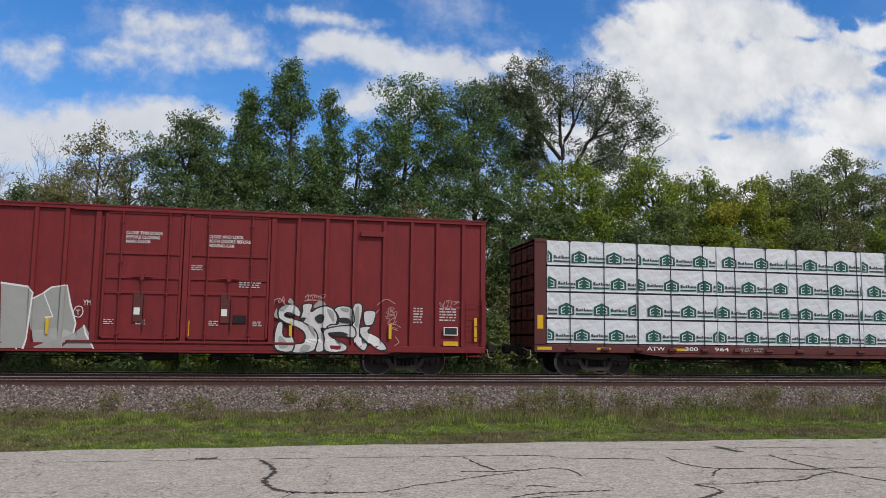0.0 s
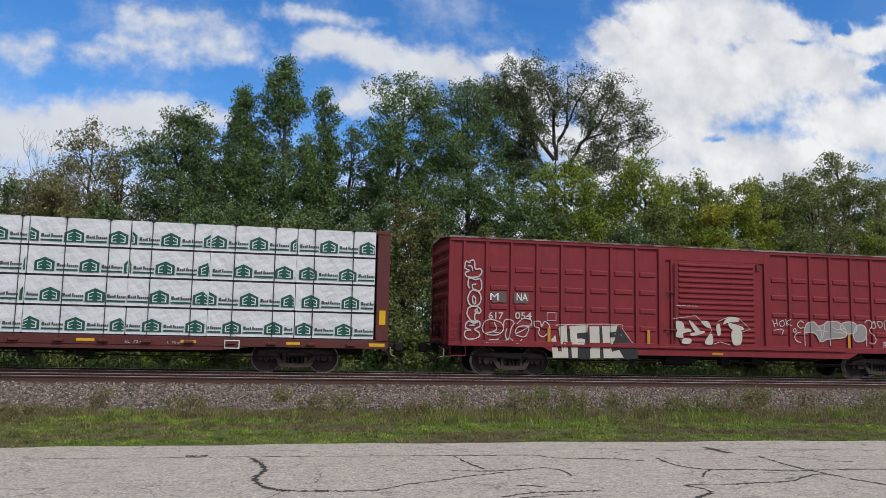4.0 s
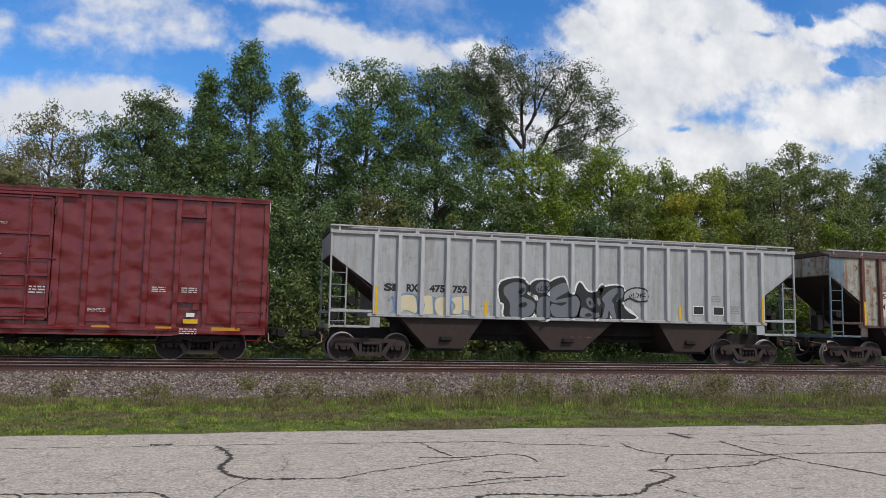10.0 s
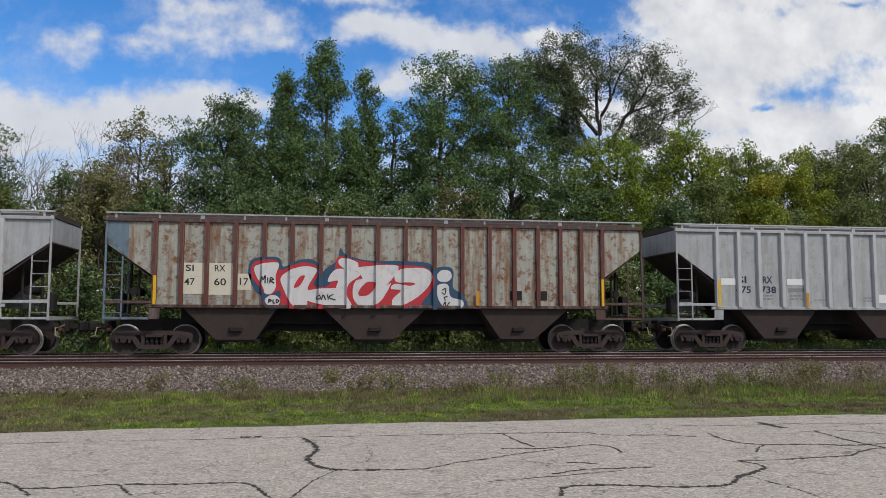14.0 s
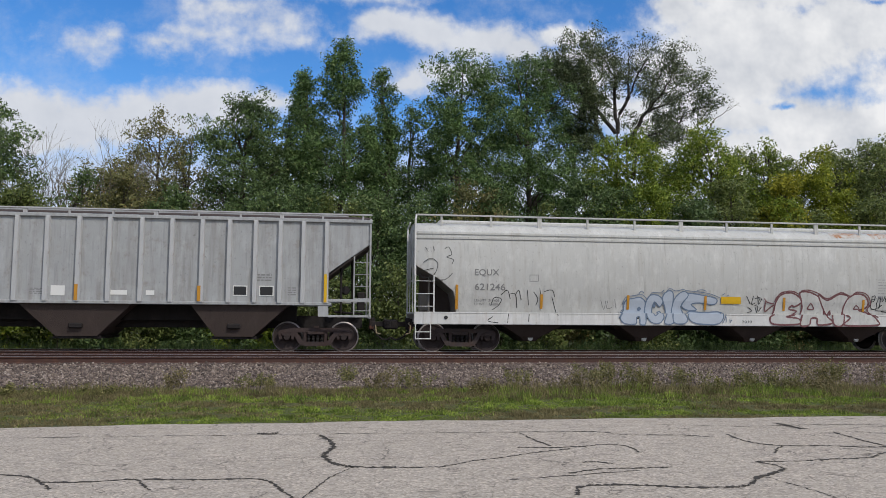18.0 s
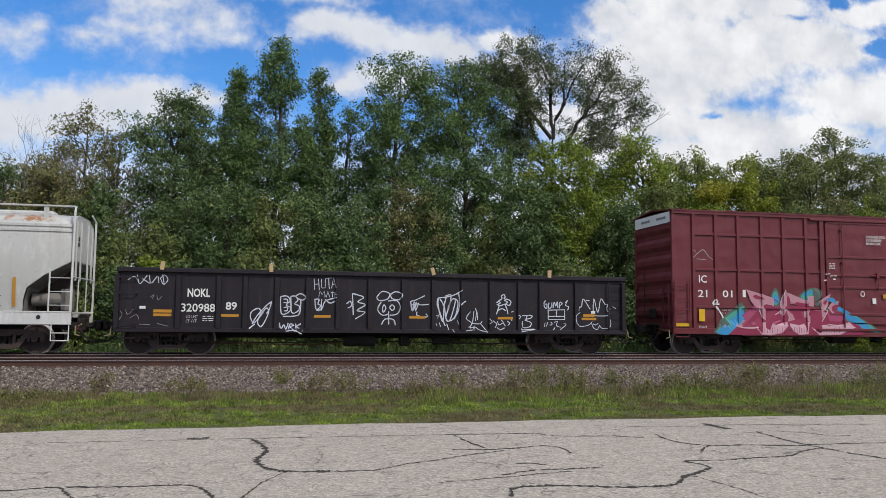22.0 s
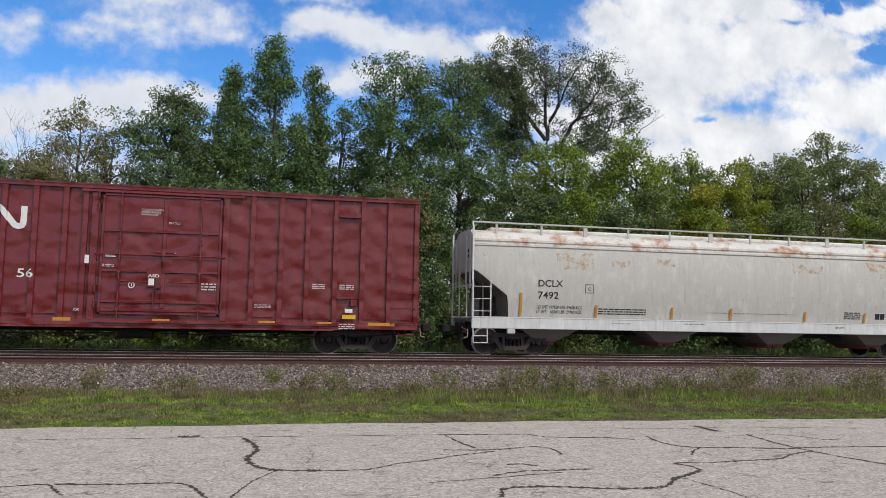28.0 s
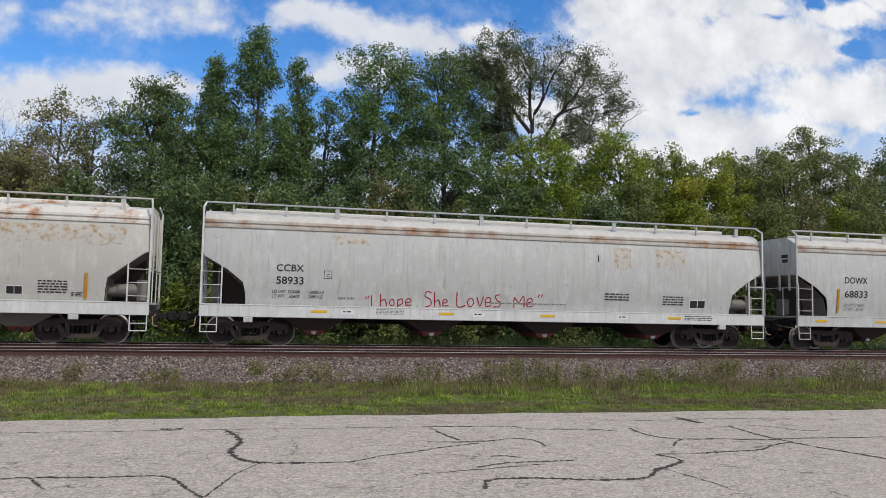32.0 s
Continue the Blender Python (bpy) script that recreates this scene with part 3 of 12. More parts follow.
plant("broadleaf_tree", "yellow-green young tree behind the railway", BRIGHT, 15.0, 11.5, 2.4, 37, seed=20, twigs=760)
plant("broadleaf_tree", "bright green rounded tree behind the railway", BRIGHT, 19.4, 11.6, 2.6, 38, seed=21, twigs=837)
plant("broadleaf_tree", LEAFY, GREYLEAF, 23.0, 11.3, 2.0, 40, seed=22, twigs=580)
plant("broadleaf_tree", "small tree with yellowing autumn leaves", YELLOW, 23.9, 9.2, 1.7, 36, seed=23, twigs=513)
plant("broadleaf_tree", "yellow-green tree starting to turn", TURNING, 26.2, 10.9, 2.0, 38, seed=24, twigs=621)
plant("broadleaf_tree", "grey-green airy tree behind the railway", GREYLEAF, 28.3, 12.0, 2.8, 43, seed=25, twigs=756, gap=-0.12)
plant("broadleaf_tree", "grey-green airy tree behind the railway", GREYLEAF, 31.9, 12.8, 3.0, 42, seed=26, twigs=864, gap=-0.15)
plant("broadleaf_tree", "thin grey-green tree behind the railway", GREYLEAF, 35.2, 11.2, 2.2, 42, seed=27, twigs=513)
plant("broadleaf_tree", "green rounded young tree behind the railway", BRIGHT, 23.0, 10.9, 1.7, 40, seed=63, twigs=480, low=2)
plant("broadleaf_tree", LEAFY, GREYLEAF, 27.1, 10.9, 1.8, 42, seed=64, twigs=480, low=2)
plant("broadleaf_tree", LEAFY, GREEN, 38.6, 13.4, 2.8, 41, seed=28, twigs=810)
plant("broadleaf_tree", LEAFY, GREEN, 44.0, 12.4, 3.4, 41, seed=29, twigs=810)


# limbs of the old tree: across and height of their bends, thickness, leaves at each twig
FAN = [(((0.0, -0.2), (0.05, 6.0), (0.0, 11.43), (0.03, 12.69), (0.17, 13.86)), 0.27, 0),
       (((-0.06, 12.69), (-1.49, 14.43), (-2.49, 15.39), (-3.26, 16.02), (-4.31, 16.63)), 0.17, 30), (((-1.49, 14.43), (-2.02, 15.32), (-2.21, 16.69), (-2.69, 17.82)), 0.10, 32),
       (((-0.36, 11.52), (-1.13, 12.85), (-1.84, 13.94), (-2.9, 15.48), (-3.84, 16.44)), 0.17, 30), (((0.06, 12.7), (-0.01, 14.54), (-0.19, 15.93), (-0.55, 17.31), (-0.43, 18.14)), 0.17, 22),
       (((0.17, 13.86), (0.65, 14.83), (0.83, 16.37), (0.65, 18.0)), 0.14, 4), (((0.65, 14.83), (1.14, 15.92), (1.87, 17.4), (2.24, 18.15)), 0.09, 4)]
FAN += [(((0.18, 11.55), (1.25, 12.78), (2.1, 14.12), (2.84, 15.23), (4.46, 17.51)), 0.19, 19), (((2.1, 14.12), (2.41, 15.31), (3.22, 17.28)), 0.08, 11),
        (((2.1, 14.12), (3.57, 14.81), (4.94, 15.51), (5.45, 16.03)), 0.10, 15), (((0.3, 11.68), (2.1, 12.6), (3.81, 13.18)), 0.08, 14), (((0.65, 11.01), (3.8, 12.71), (4.68, 14.19), (5.81, 14.5)), 0.12, 17),
        (((-1.13, 12.85), (-2.6, 13.6), (-3.9, 14.6)), 0.09, 30), (((-0.2, 10.6), (-1.6, 11.8), (-2.8, 12.9)), 0.09, 28)]


def great_tree():
    """The old tree with a fan of open limbs, thin towards one side."""
    r = np.random.default_rng(5)
    t = thing("old_willow_tree", "large old tree with open dark limbs and thin grey-green leaf", "tree", (15.55, 43.0, 0))
    g, V, F, k0 = Geo(), [], [], 0
    for line, w, leaf in FAN:
        line = [Vector((a * 0.9, r.normal() * 0.3 * min(k, 2) if leaf else 0, b * 0.965 if b < 11 else 10.6 + (b - 11) * 0.93)) for k, (a, b) in enumerate(line)]
        size = sum((q - p).length for p, q in zip(line, line[1:]))
        gone_by, tips = 0.0, []
        for p, q in zip(line, line[1:]):
            m = int((q - p).length / 0.3) + 1
            step = (q - p).length / m
            last = p
            for k in range(m):
                b = p.lerp(q, (k + 1) / m) + (Vector(r.normal(size=3)) * 0.035 if k < m - 1 else Vector())
                r0, r1 = w * 0.72 * (1 - 0.85 * gone_by / size), w * 0.72 * (1 - 0.85 * (gone_by + step) / size)
                g.tube(last, b, r0, r1, 6, False)
                last = b
                gone_by += step
                if leaf and gone_by / size > 0.22:
                    for twice in range(2):
                        d = ((q - p).normalized() * 0.6 + Vector((r.normal() * 0.7, r.normal() * 0.8, r.normal() * 0.5 + 0.15))).normalized()
                        branch(g, r, b, d, r.uniform(0.4, 0.75), min(0.018, r1 * 0.3 + 0.004), 2, tips, 0.65, 0.06)
        if tips:
            v, f = leaves_at(r, tips, int(leaf * 0.9) + 1, 0.2, 0.055)
            V.append(v), F.append(f + k0)
            k0 += len(v)
    part("trunk", g, DARKBARK, t, smooth=60)
    part("crown", sheet("crown", np.concatenate(V), np.concatenate(F), WILLOW), WILLOW, t)
    k = Geo()
    limb(k, r, (3.9, 0, 10.8), (5.3, 0, 12.2), 0.08, 0.05, 0.05)
    limb(k, r, (5.3, 0, 12.2), (5.75, 0, 13.0), 0.05, 0.03, 0.08)
    branch(k, r, Vector((5.75, 0, 13.0)), Vector((0.75, 0, 0.6)).normalized(), 0.8, 0.028, 3, [], 0.35, 0.05)
    branch(k, r, Vector((5.5, 0, 12.6)), Vector((-0.3, 0, 0.9)).normalized(), 0.5, 0.02, 2, [], 0.4, 0.1)
    part("dead_limb", k, DEAD, t, "bare grey broken limb")


def bare_tree(x, top, y, seed):
    r = np.random.default_rng(seed)
    X, Z = deep(x, top, y)
    t = thing("bare_tree", "dead leafless grey tree behind the railway", "tree", (X, y, 0))
    g = Geo()
    limb(g, r, (0, 0, -0.1), (0, 0, Z * 0.35), 0.16, 0.12, 0.03)
    for k in range(5):
        branch(g, r, Vector((0, 0, Z * (0.28 + 0.02 * k))), Vector((r.normal() * 0.6, r.normal() * 0.4, 1)).normalized(), Z * 0.2, 0.06, 5, [], 0.4, 0.16)
    part("trunk", g, DEAD, t, smooth=60)


great_tree()
bare_tree(-12.6, 11.6, 39, 31)
bare_tree(-11.4, 11.0, 39.5, 32)
bare_tree(-13.9, 10.8, 40, 33)

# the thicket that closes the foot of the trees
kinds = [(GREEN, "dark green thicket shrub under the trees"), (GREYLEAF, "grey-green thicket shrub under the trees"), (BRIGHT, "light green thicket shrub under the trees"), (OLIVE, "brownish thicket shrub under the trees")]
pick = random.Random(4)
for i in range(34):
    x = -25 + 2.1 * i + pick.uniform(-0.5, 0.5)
    # left of 12 m mostly dark leaf colours, standing for the tall trees' shade
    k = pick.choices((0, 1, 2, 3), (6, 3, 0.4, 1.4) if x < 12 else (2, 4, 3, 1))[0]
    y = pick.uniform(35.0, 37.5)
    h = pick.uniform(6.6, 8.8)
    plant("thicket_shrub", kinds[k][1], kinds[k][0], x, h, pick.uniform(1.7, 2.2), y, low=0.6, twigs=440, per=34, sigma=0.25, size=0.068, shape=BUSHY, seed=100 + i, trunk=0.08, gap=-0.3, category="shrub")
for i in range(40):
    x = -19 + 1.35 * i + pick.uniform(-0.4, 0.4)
    # weighted to dark leaf colours too, for the same shade
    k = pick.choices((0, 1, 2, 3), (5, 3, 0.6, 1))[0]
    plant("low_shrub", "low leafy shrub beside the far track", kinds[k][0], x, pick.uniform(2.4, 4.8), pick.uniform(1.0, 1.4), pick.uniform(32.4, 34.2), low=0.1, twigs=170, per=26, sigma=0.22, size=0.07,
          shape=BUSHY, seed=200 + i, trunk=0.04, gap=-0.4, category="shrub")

# ---- the goods train ----
SIDE, WIDE = 25.15, 2.95     # the near face of the wagons, their width
kept = {}


def shared(key, make, smooth=None):
    """One mesh for all alike pieces."""
    if key not in kept:
        kept[key] = make().mesh(key[0], smooth)
    return kept[key]


def alike(name, key, make, material, parent, at=(0, 0, 0), label="", smooth=None):
    me = shared((name, material.name, *key), make, smooth)
    ob = part(name, me, material, parent, label)
    ob.location = at
    return ob


def car_paint(name, base, rough=0.42, dent=0.0, wear=1.0, scuffed=0.55, **kw):
    """Weathered wagon paint; dent: plates that are softly buckled."""
    m = painted(name, base, rough, **kw)
    n, l = m.node_tree.nodes, m.node_tree.links
    b = n["Principled BSDF"]
    co = n.new("ShaderNodeTexCoord").outputs["Object"]
    # scuffed pale patches and small dark chips
    col = b.inputs["Base Color"].links[0].from_socket
    scuff = ramp(n, [(0.50, grey(0)), (0.72, grey(scuffed))])
    l.new(noise_tex(n, l, co, 1.7, 8, 0.68, (1.6, 1, 0.8)), scuff.inputs[0])
    col = mix_color(n, l, scuff.outputs[0], col, shade(base, 1.42))
    chip = ramp(n, [(0.60, grey(0)), (0.70, grey(0.6 * wear))])
    l.new(noise_tex(n, l, co, 11, 7, 0.7, (1, 1, 0.7)), chip.inputs[0])
    col = mix_color(n, l, chip.outputs[0], col, (base[0] * 0.3 + 0.02, base[1] * 0.3 + 0.01, base[2] * 0.3 + 0.008))
    run = ramp(n, [(0.56, grey(0)), (0.74, grey(0.5 * wear))])
    l.new(noise_tex(n, l, co, 3.5, 6, 0.65, (3.2, 3.2, 0.16)), run.inputs[0])
    col = mix_color(n, l, run.outputs[0], col, shade(base, 0.55))
    l.new(col, b.inputs["Base Color"])
    if dent:
        soft = noise_tex(n, l, co, 1.0, 0.6, 0.4, (1.7, 1.0, 2.1))
        bp = n.new("ShaderNodeBump")
        bp.inputs["Strength"].default_value, bp.inputs["Distance"].default_value = 1.0, dent
        l.new(soft, bp.inputs["Height"])
        l.new(bp.outputs[0], b.inputs["Normal"])
    return m


RED_OXIDE = car_paint("red_oxide_paint", (0.185, 0.024, 0.027), 0.5, vary=0.14, gloss=0.2, streak=(0.104, 0.026, 0.025), dirt=(0.104, 0.034, 0.031), dirt_from=0.6, dirt_to=0.9, bump=0.003)
FADED_RED = car_paint("faded_red_paint", (0.205, 0.027, 0.034), 0.5, vary=0.15, gloss=0.2, streak=(0.133, 0.035, 0.037), dirt=(0.117, 0.038, 0.035), dirt_from=0.6, dirt_to=0.9, bump=0.003)
MAROON = car_paint("maroon_paint", (0.150, 0.0165, 0.019), 0.24, gloss=0.55, dent=0.12, scuffed=0.15, vary=0.12, streak=(0.10, 0.02, 0.02), dirt=(0.085, 0.02, 0.02), dirt_from=0.62, dirt_to=0.95, bump=0)
PLUM = car_paint("plum_red_paint", (0.140, 0.024, 0.032), 0.4, gloss=0.4, dent=0.05, scuffed=0.25, vary=0.12, streak=(0.100, 0.026, 0.032), dirt=(0.084, 0.023, 0.027), dirt_from=0.58, dirt_to=0.9, bump=0)
BROWN = car_paint("brown_frame_paint", (0.106, 0.028, 0.026), 0.6, vary=0.2, dirt=(0.062, 0.030, 0.028), dirt_from=0.5, dirt_to=0.85)
BLACK = car_paint("black_wagon_paint", (0.0155, 0.0125, 0.0175), 0.6, vary=0.4, streak=(0.034, 0.028, 0.034), dirt=(0.030, 0.020, 0.020), dirt_from=0.5, dirt_to=0.85)
PALE = car_paint("pale_grey_paint", (0.36, 0.37, 0.375), 0.55, vary=0.10, streak=(0.23, 0.215, 0.20), streak_from=0.48, streak_to=0.85, dirt=(0.25, 0.225, 0.20), dirt_from=0.55, dirt_to=0.8, dirt_scale=3.2, bump=0.002)
RIBPALE = car_paint("pale_rib_paint", (0.45, 0.455, 0.46), 0.5, vary=0.10, streak=(0.30, 0.26, 0.23), streak_from=0.5, streak_to=0.8, dirt=(0.24, 0.17, 0.13), dirt_from=0.6, dirt_to=0.8, dirt_scale=6, bump=0.002)
BLUEGREY = car_paint("blue_grey_paint", (0.138, 0.196, 0.241), 0.6, vary=0.2, streak=(0.103, 0.115, 0.138), dirt=(0.081, 0.069, 0.075), dirt_from=0.5, dirt_to=0.75)
SILLWHITE = car_paint("sill_white", (0.60, 0.60, 0.585), 0.5, vary=0.08, streak=(0.48, 0.44, 0.40), dirt=(0.45, 0.39, 0.33), dirt_from=0.62, dirt_to=0.85, dirt_scale=4, bump=0.001)
RUSTLINE = car_paint("rust_lined_white", (0.47, 0.44, 0.40), 0.6, vary=0.08, dirt=(0.30, 0.16, 0.08), dirt_from=0.45, dirt_to=0.65, dirt_scale=0.9, bump=0.001)
RUSTED = car_paint("rusted_grey_paint", (0.34, 0.345, 0.30), 0.65, vary=0.16, streak=(0.20, 0.125, 0.08), streak_from=0.46, streak_to=0.66, dirt=(0.185, 0.080, 0.038), dirt_from=0.50, dirt_to=0.64, dirt_scale=5.5, bump=0.004)
RUST = car_paint("rust_brown_steel", (0.125, 0.044, 0.034), 0.8, vary=0.3, streak=(0.22, 0.19, 0.165), streak_from=0.50, streak_to=0.68, dirt=(0.075, 0.034, 0.025))
RUSTTRIM = car_paint("rusty_grey_trim", (0.085, 0.052, 0.045), 0.75, vary=0.3, streak=(0.20, 0.19, 0.175), streak_from=0.52, streak_to=0.7, dirt=(0.085, 0.038, 0.028), dirt_from=0.5, dirt_to=0.7)
PATCHWHITE = painted("yellowed_white_patch", (0.60, 0.56, 0.45), 0.6, vary=0.1, scale=4, bump=0, dirt=(0.36, 0.28, 0.18), dirt_from=0.58, dirt_to=0.75, dirt_scale=4)
CREAM = car_paint("off_white_paint", (0.493, 0.493, 0.474), 0.5, vary=0.07, streak=(0.372, 0.344, 0.307), streak_from=0.52, streak_to=0.9, dirt=(0.502, 0.465, 0.409), dirt_from=0.62, dirt_to=0.95, bump=0.001)
STAINED = car_paint("stained_white_paint", (0.496, 0.478, 0.438), 0.5, vary=0.06, streak=(0.424, 0.379, 0.315), streak_from=0.57, streak_to=0.9, dirt=(0.379, 0.244, 0.126), dirt_from=0.66, dirt_to=0.85, bump=0.001)
ROOFRUST = car_paint("rust_stained_white", (0.60, 0.57, 0.52), 0.6, vary=0.08, dirt=(0.36, 0.15, 0.06), dirt_from=0.52, dirt_to=0.66, dirt_scale=1.4, bump=0.001)
GRIME = car_paint("grimy_hopper_steel", (0.058, 0.043, 0.038), 0.8, vary=0.25, dirt=(0.054, 0.041, 0.034), dirt_from=0.5, dirt_to=0.8)
UNDER = car_paint("grimy_underframe", (0.020, 0.017, 0.017), 0.85, vary=0.3, dirt=(0.035, 0.028, 0.025))
TRUCK = car_paint("truck_castings", (0.054, 0.042, 0.041), 0.85, vary=0.3, dirt=(0.066, 0.042, 0.032), dirt_from=0.45, dirt_to=0.75)
TRUCK_RED = car_paint("rusty_truck_castings", (0.050, 0.036, 0.035), 0.85, vary=0.3, dirt=(0.044, 0.026, 0.020), dirt_from=0.45, dirt_to=0.75)
WHEEL = car_paint("wheel_steel", (0.046, 0.036, 0.035), 0.85, 0.0, gloss=0.15, vary=0.3, dirt=(0.053, 0.037, 0.032))
TREAD = painted("wheel_tread", (0.34, 0.31, 0.30), 0.5, 0.5, vary=0.1, bump=0)
WHITE = painted("white_marking", (0.72, 0.72, 0.70), 0.5, vary=0.05, bump=0)
OFFWHITE = painted("worn_white_marking", (0.50, 0.47, 0.46), 0.6, vary=0.15, scale=6, bump=0)
INK = painted("black_marking", (0.028, 0.028, 0.03), 0.55, vary=0.1, bump=0)
GREYINK = painted("grey_marking", (0.22, 0.22, 0.22), 0.6, vary=0.15, scale=6, bump=0)
AMBER = painted("yellow_reflector", (0.66, 0.40, 0.02), 0.35, vary=0.08, scale=8, bump=0)
ORANGE = painted("orange_reflector", (0.50, 0.24, 0.03), 0.4, vary=0.12, scale=8, bump=0)


# -- small parts that all wagons have --
def wheelset_geo():
    g = Geo()
    for s in (-1, 1):
        face = -1.0 * s
        prof = [(0.05, 0.10), (0.12, 0.09), (0.14, 0.05), (0.30, 0.035), (0.37, 0.05), (0.385, 0.07), (0.44, 0.075), (0.457, 0.06), (0.457, -0.045), (0.485, -0.06),
                (0.485, -0.075), (0.40, -0.07), (0.36, -0.03), (0.14, -0.04), (0.10, -0.09)]
        g.lathe([(r, y * -s * -1.0 if s > 0 else -y) for r, y in prof], (0, s * 0.79, 0), 32)
        g.tube((0, s * 0.95, 0), (0, s * 1.09, 0), 0.105, 0.095, 14)
        for k in range(3):
            a = 2.094 * k
            g.tube((0.055 * math.cos(a), s * 1.085, 0.055 * math.sin(a)), (0.055 * math.cos(a), s * 1.105, 0.055 * math.sin(a)), 0.018, n=6)
    g.tube((0, -0.95, 0), (0, 0.95, 0), 0.075, n=10)
    return g


def frame_geo(s):
    """One side frame of a truck, with its window and openings."""
    g = Geo()
    y0, y1 = s * 0.98 - 0.06, s * 0.98 + 0.06
    g.slab([(-1.16, 0.56), (-0.62, 0.60), (0.62, 0.60), (1.16, 0.56), (1.12, 0.66), (0.7, 0.74), (-0.7, 0.74), (-1.12, 0.66)], y0, y1)
    for q in (-1, 1):
        g.slab([(q * 0.74, 0.61), (q * 0.58, 0.61), (q * 0.36, 0.30), (q * 0.40, 0.19), (q * 0.47, 0.19)], y0, y1)
        g.slab([(q * 0.37, 0.26), (q * 0.28, 0.26), (q * 0.28, 0.62), (q * 0.37, 0.62)], y0 + 0.01, y1 - 0.01)
        g.slab([(q * 1.16, 0.58), (q * 1.04, 0.58), (q * 1.03, 0.38), (q * 1.12, 0.38)], y0, y1)
        g.slab([(q * 0.75, 0.62), (q * 0.64, 0.62), (q * 0.68, 0.38), (q * 0.76, 0.38)], y0, y1)
        g.slab([(q * 1.05, 0.57), (q * 0.73, 0.57), (q * 0.75, 0.50), (q * 1.03, 0.50)], y0 - 0.03, y1 + 0.03)
    g.slab([(-0.47, 0.19), (0.47, 0.19), (0.40, 0.30), (-0.40, 0.30)], y0, y1)
    g.slab([(-0.33, 0.17), (0.33, 0.17), (0.36, 0.20), (-0.36, 0.20)], y0 - 0.05, y1 + 0.05)
    return g


def spring_geo():
    """One coil spring: a wavy upright tube."""
    rings = [(0.31 + 0.0225 * j, 0.058 if j % 2 == 0 else 0.042) for j in range(11)]
    v = [(q * math.cos(0.785 * k), q * math.sin(0.785 * k), z) for z, q in rings for k in range(8)]
    return Geo().add(v, [(8 * j + k, 8 * j + (k + 1) % 8, 8 * j + 8 + (k + 1) % 8, 8 * j + 8 + k) for j in range(10) for k in range(8)])


def bolster_geo():
    g = Geo()
    g.block(-0.26, -1.08, 0.53, 0.26, 1.08, 0.63, 0.02)
    g.block(-0.2, -0.7, 0.42, 0.2, 0.7, 0.66, 0.02)
    g.tube((0, 0, 0.62), (0, 0, 0.80), 0.24, n=12)
    for q in (-1, 1):
        g.block(q * 0.50 - 0.04, -0.95, 0.36, q * 0.50 + 0.04, 0.95, 0.48, 0.01)
    return g


wheels = []


def truck(car, x, castings=None):
    m = castings or TRUCK
    t = alike("truck", (), bolster_geo, m, car, (x, WIDE / 2, 0), "grimy cast steel two-axle truck")
    for s in (-1, 1):
        alike("side_frame", (s,), lambda: frame_geo(s), m, t)
        for k in range(4):
            alike("spring", (), spring_geo, UNDER, t, (-0.21 + 0.14 * k, s * 0.98, 0), smooth=40)
    for q in (-0.885, 0.885):
        w = alike("wheelset", (), wheelset_geo, WHEEL, t, (q, 0, 0.457), smooth=35)
        w2 = w.data
        if len(w2.materials) < 2:
            w2.materials.append(TREAD)
            for p in w2.polygons:
                c = p.center
                if math.hypot(c.x, c.z) > 0.43:
                    p.material_index = 1
        wheels.append((w, q))
    return t


def rung_geo(w):
    return Geo().pipe([(0, 0.05, 0), (0, 0, 0), (w, 0, 0), (w, 0.05, 0)], 0.011)


def ladder(car, x0, x1, z0, z1, count, paint, y=-0.05, stiles=True, name="ladder"):
    """Rungs, with or without the two stiles."""
    g = Geo()
    if stiles:
        for x in (x0, x1):
            g.block(x - 0.022, y, z0, x + 0.022, y + 0.03, z1, 0.004)
    else:
        for x in (x0, x1):
            for i in range(count):
                z = z0 + (z1 - z0) * i / max(1, count - 1)
                g.block(x - 0.02, y + 0.03, z - 0.03, x + 0.02, 0.05, z + 0.03, 0.004)
    p = part(name, g, paint, car)
    for i in range(count):
        z = z0 + (z1 - z0) * ((i + 0.5) / count if stiles else i / max(1, count - 1))
        alike("rung", (round(x1 - x0, 2),), lambda: rung_geo(x1 - x0), paint, p, (x0, y, z))
    return p


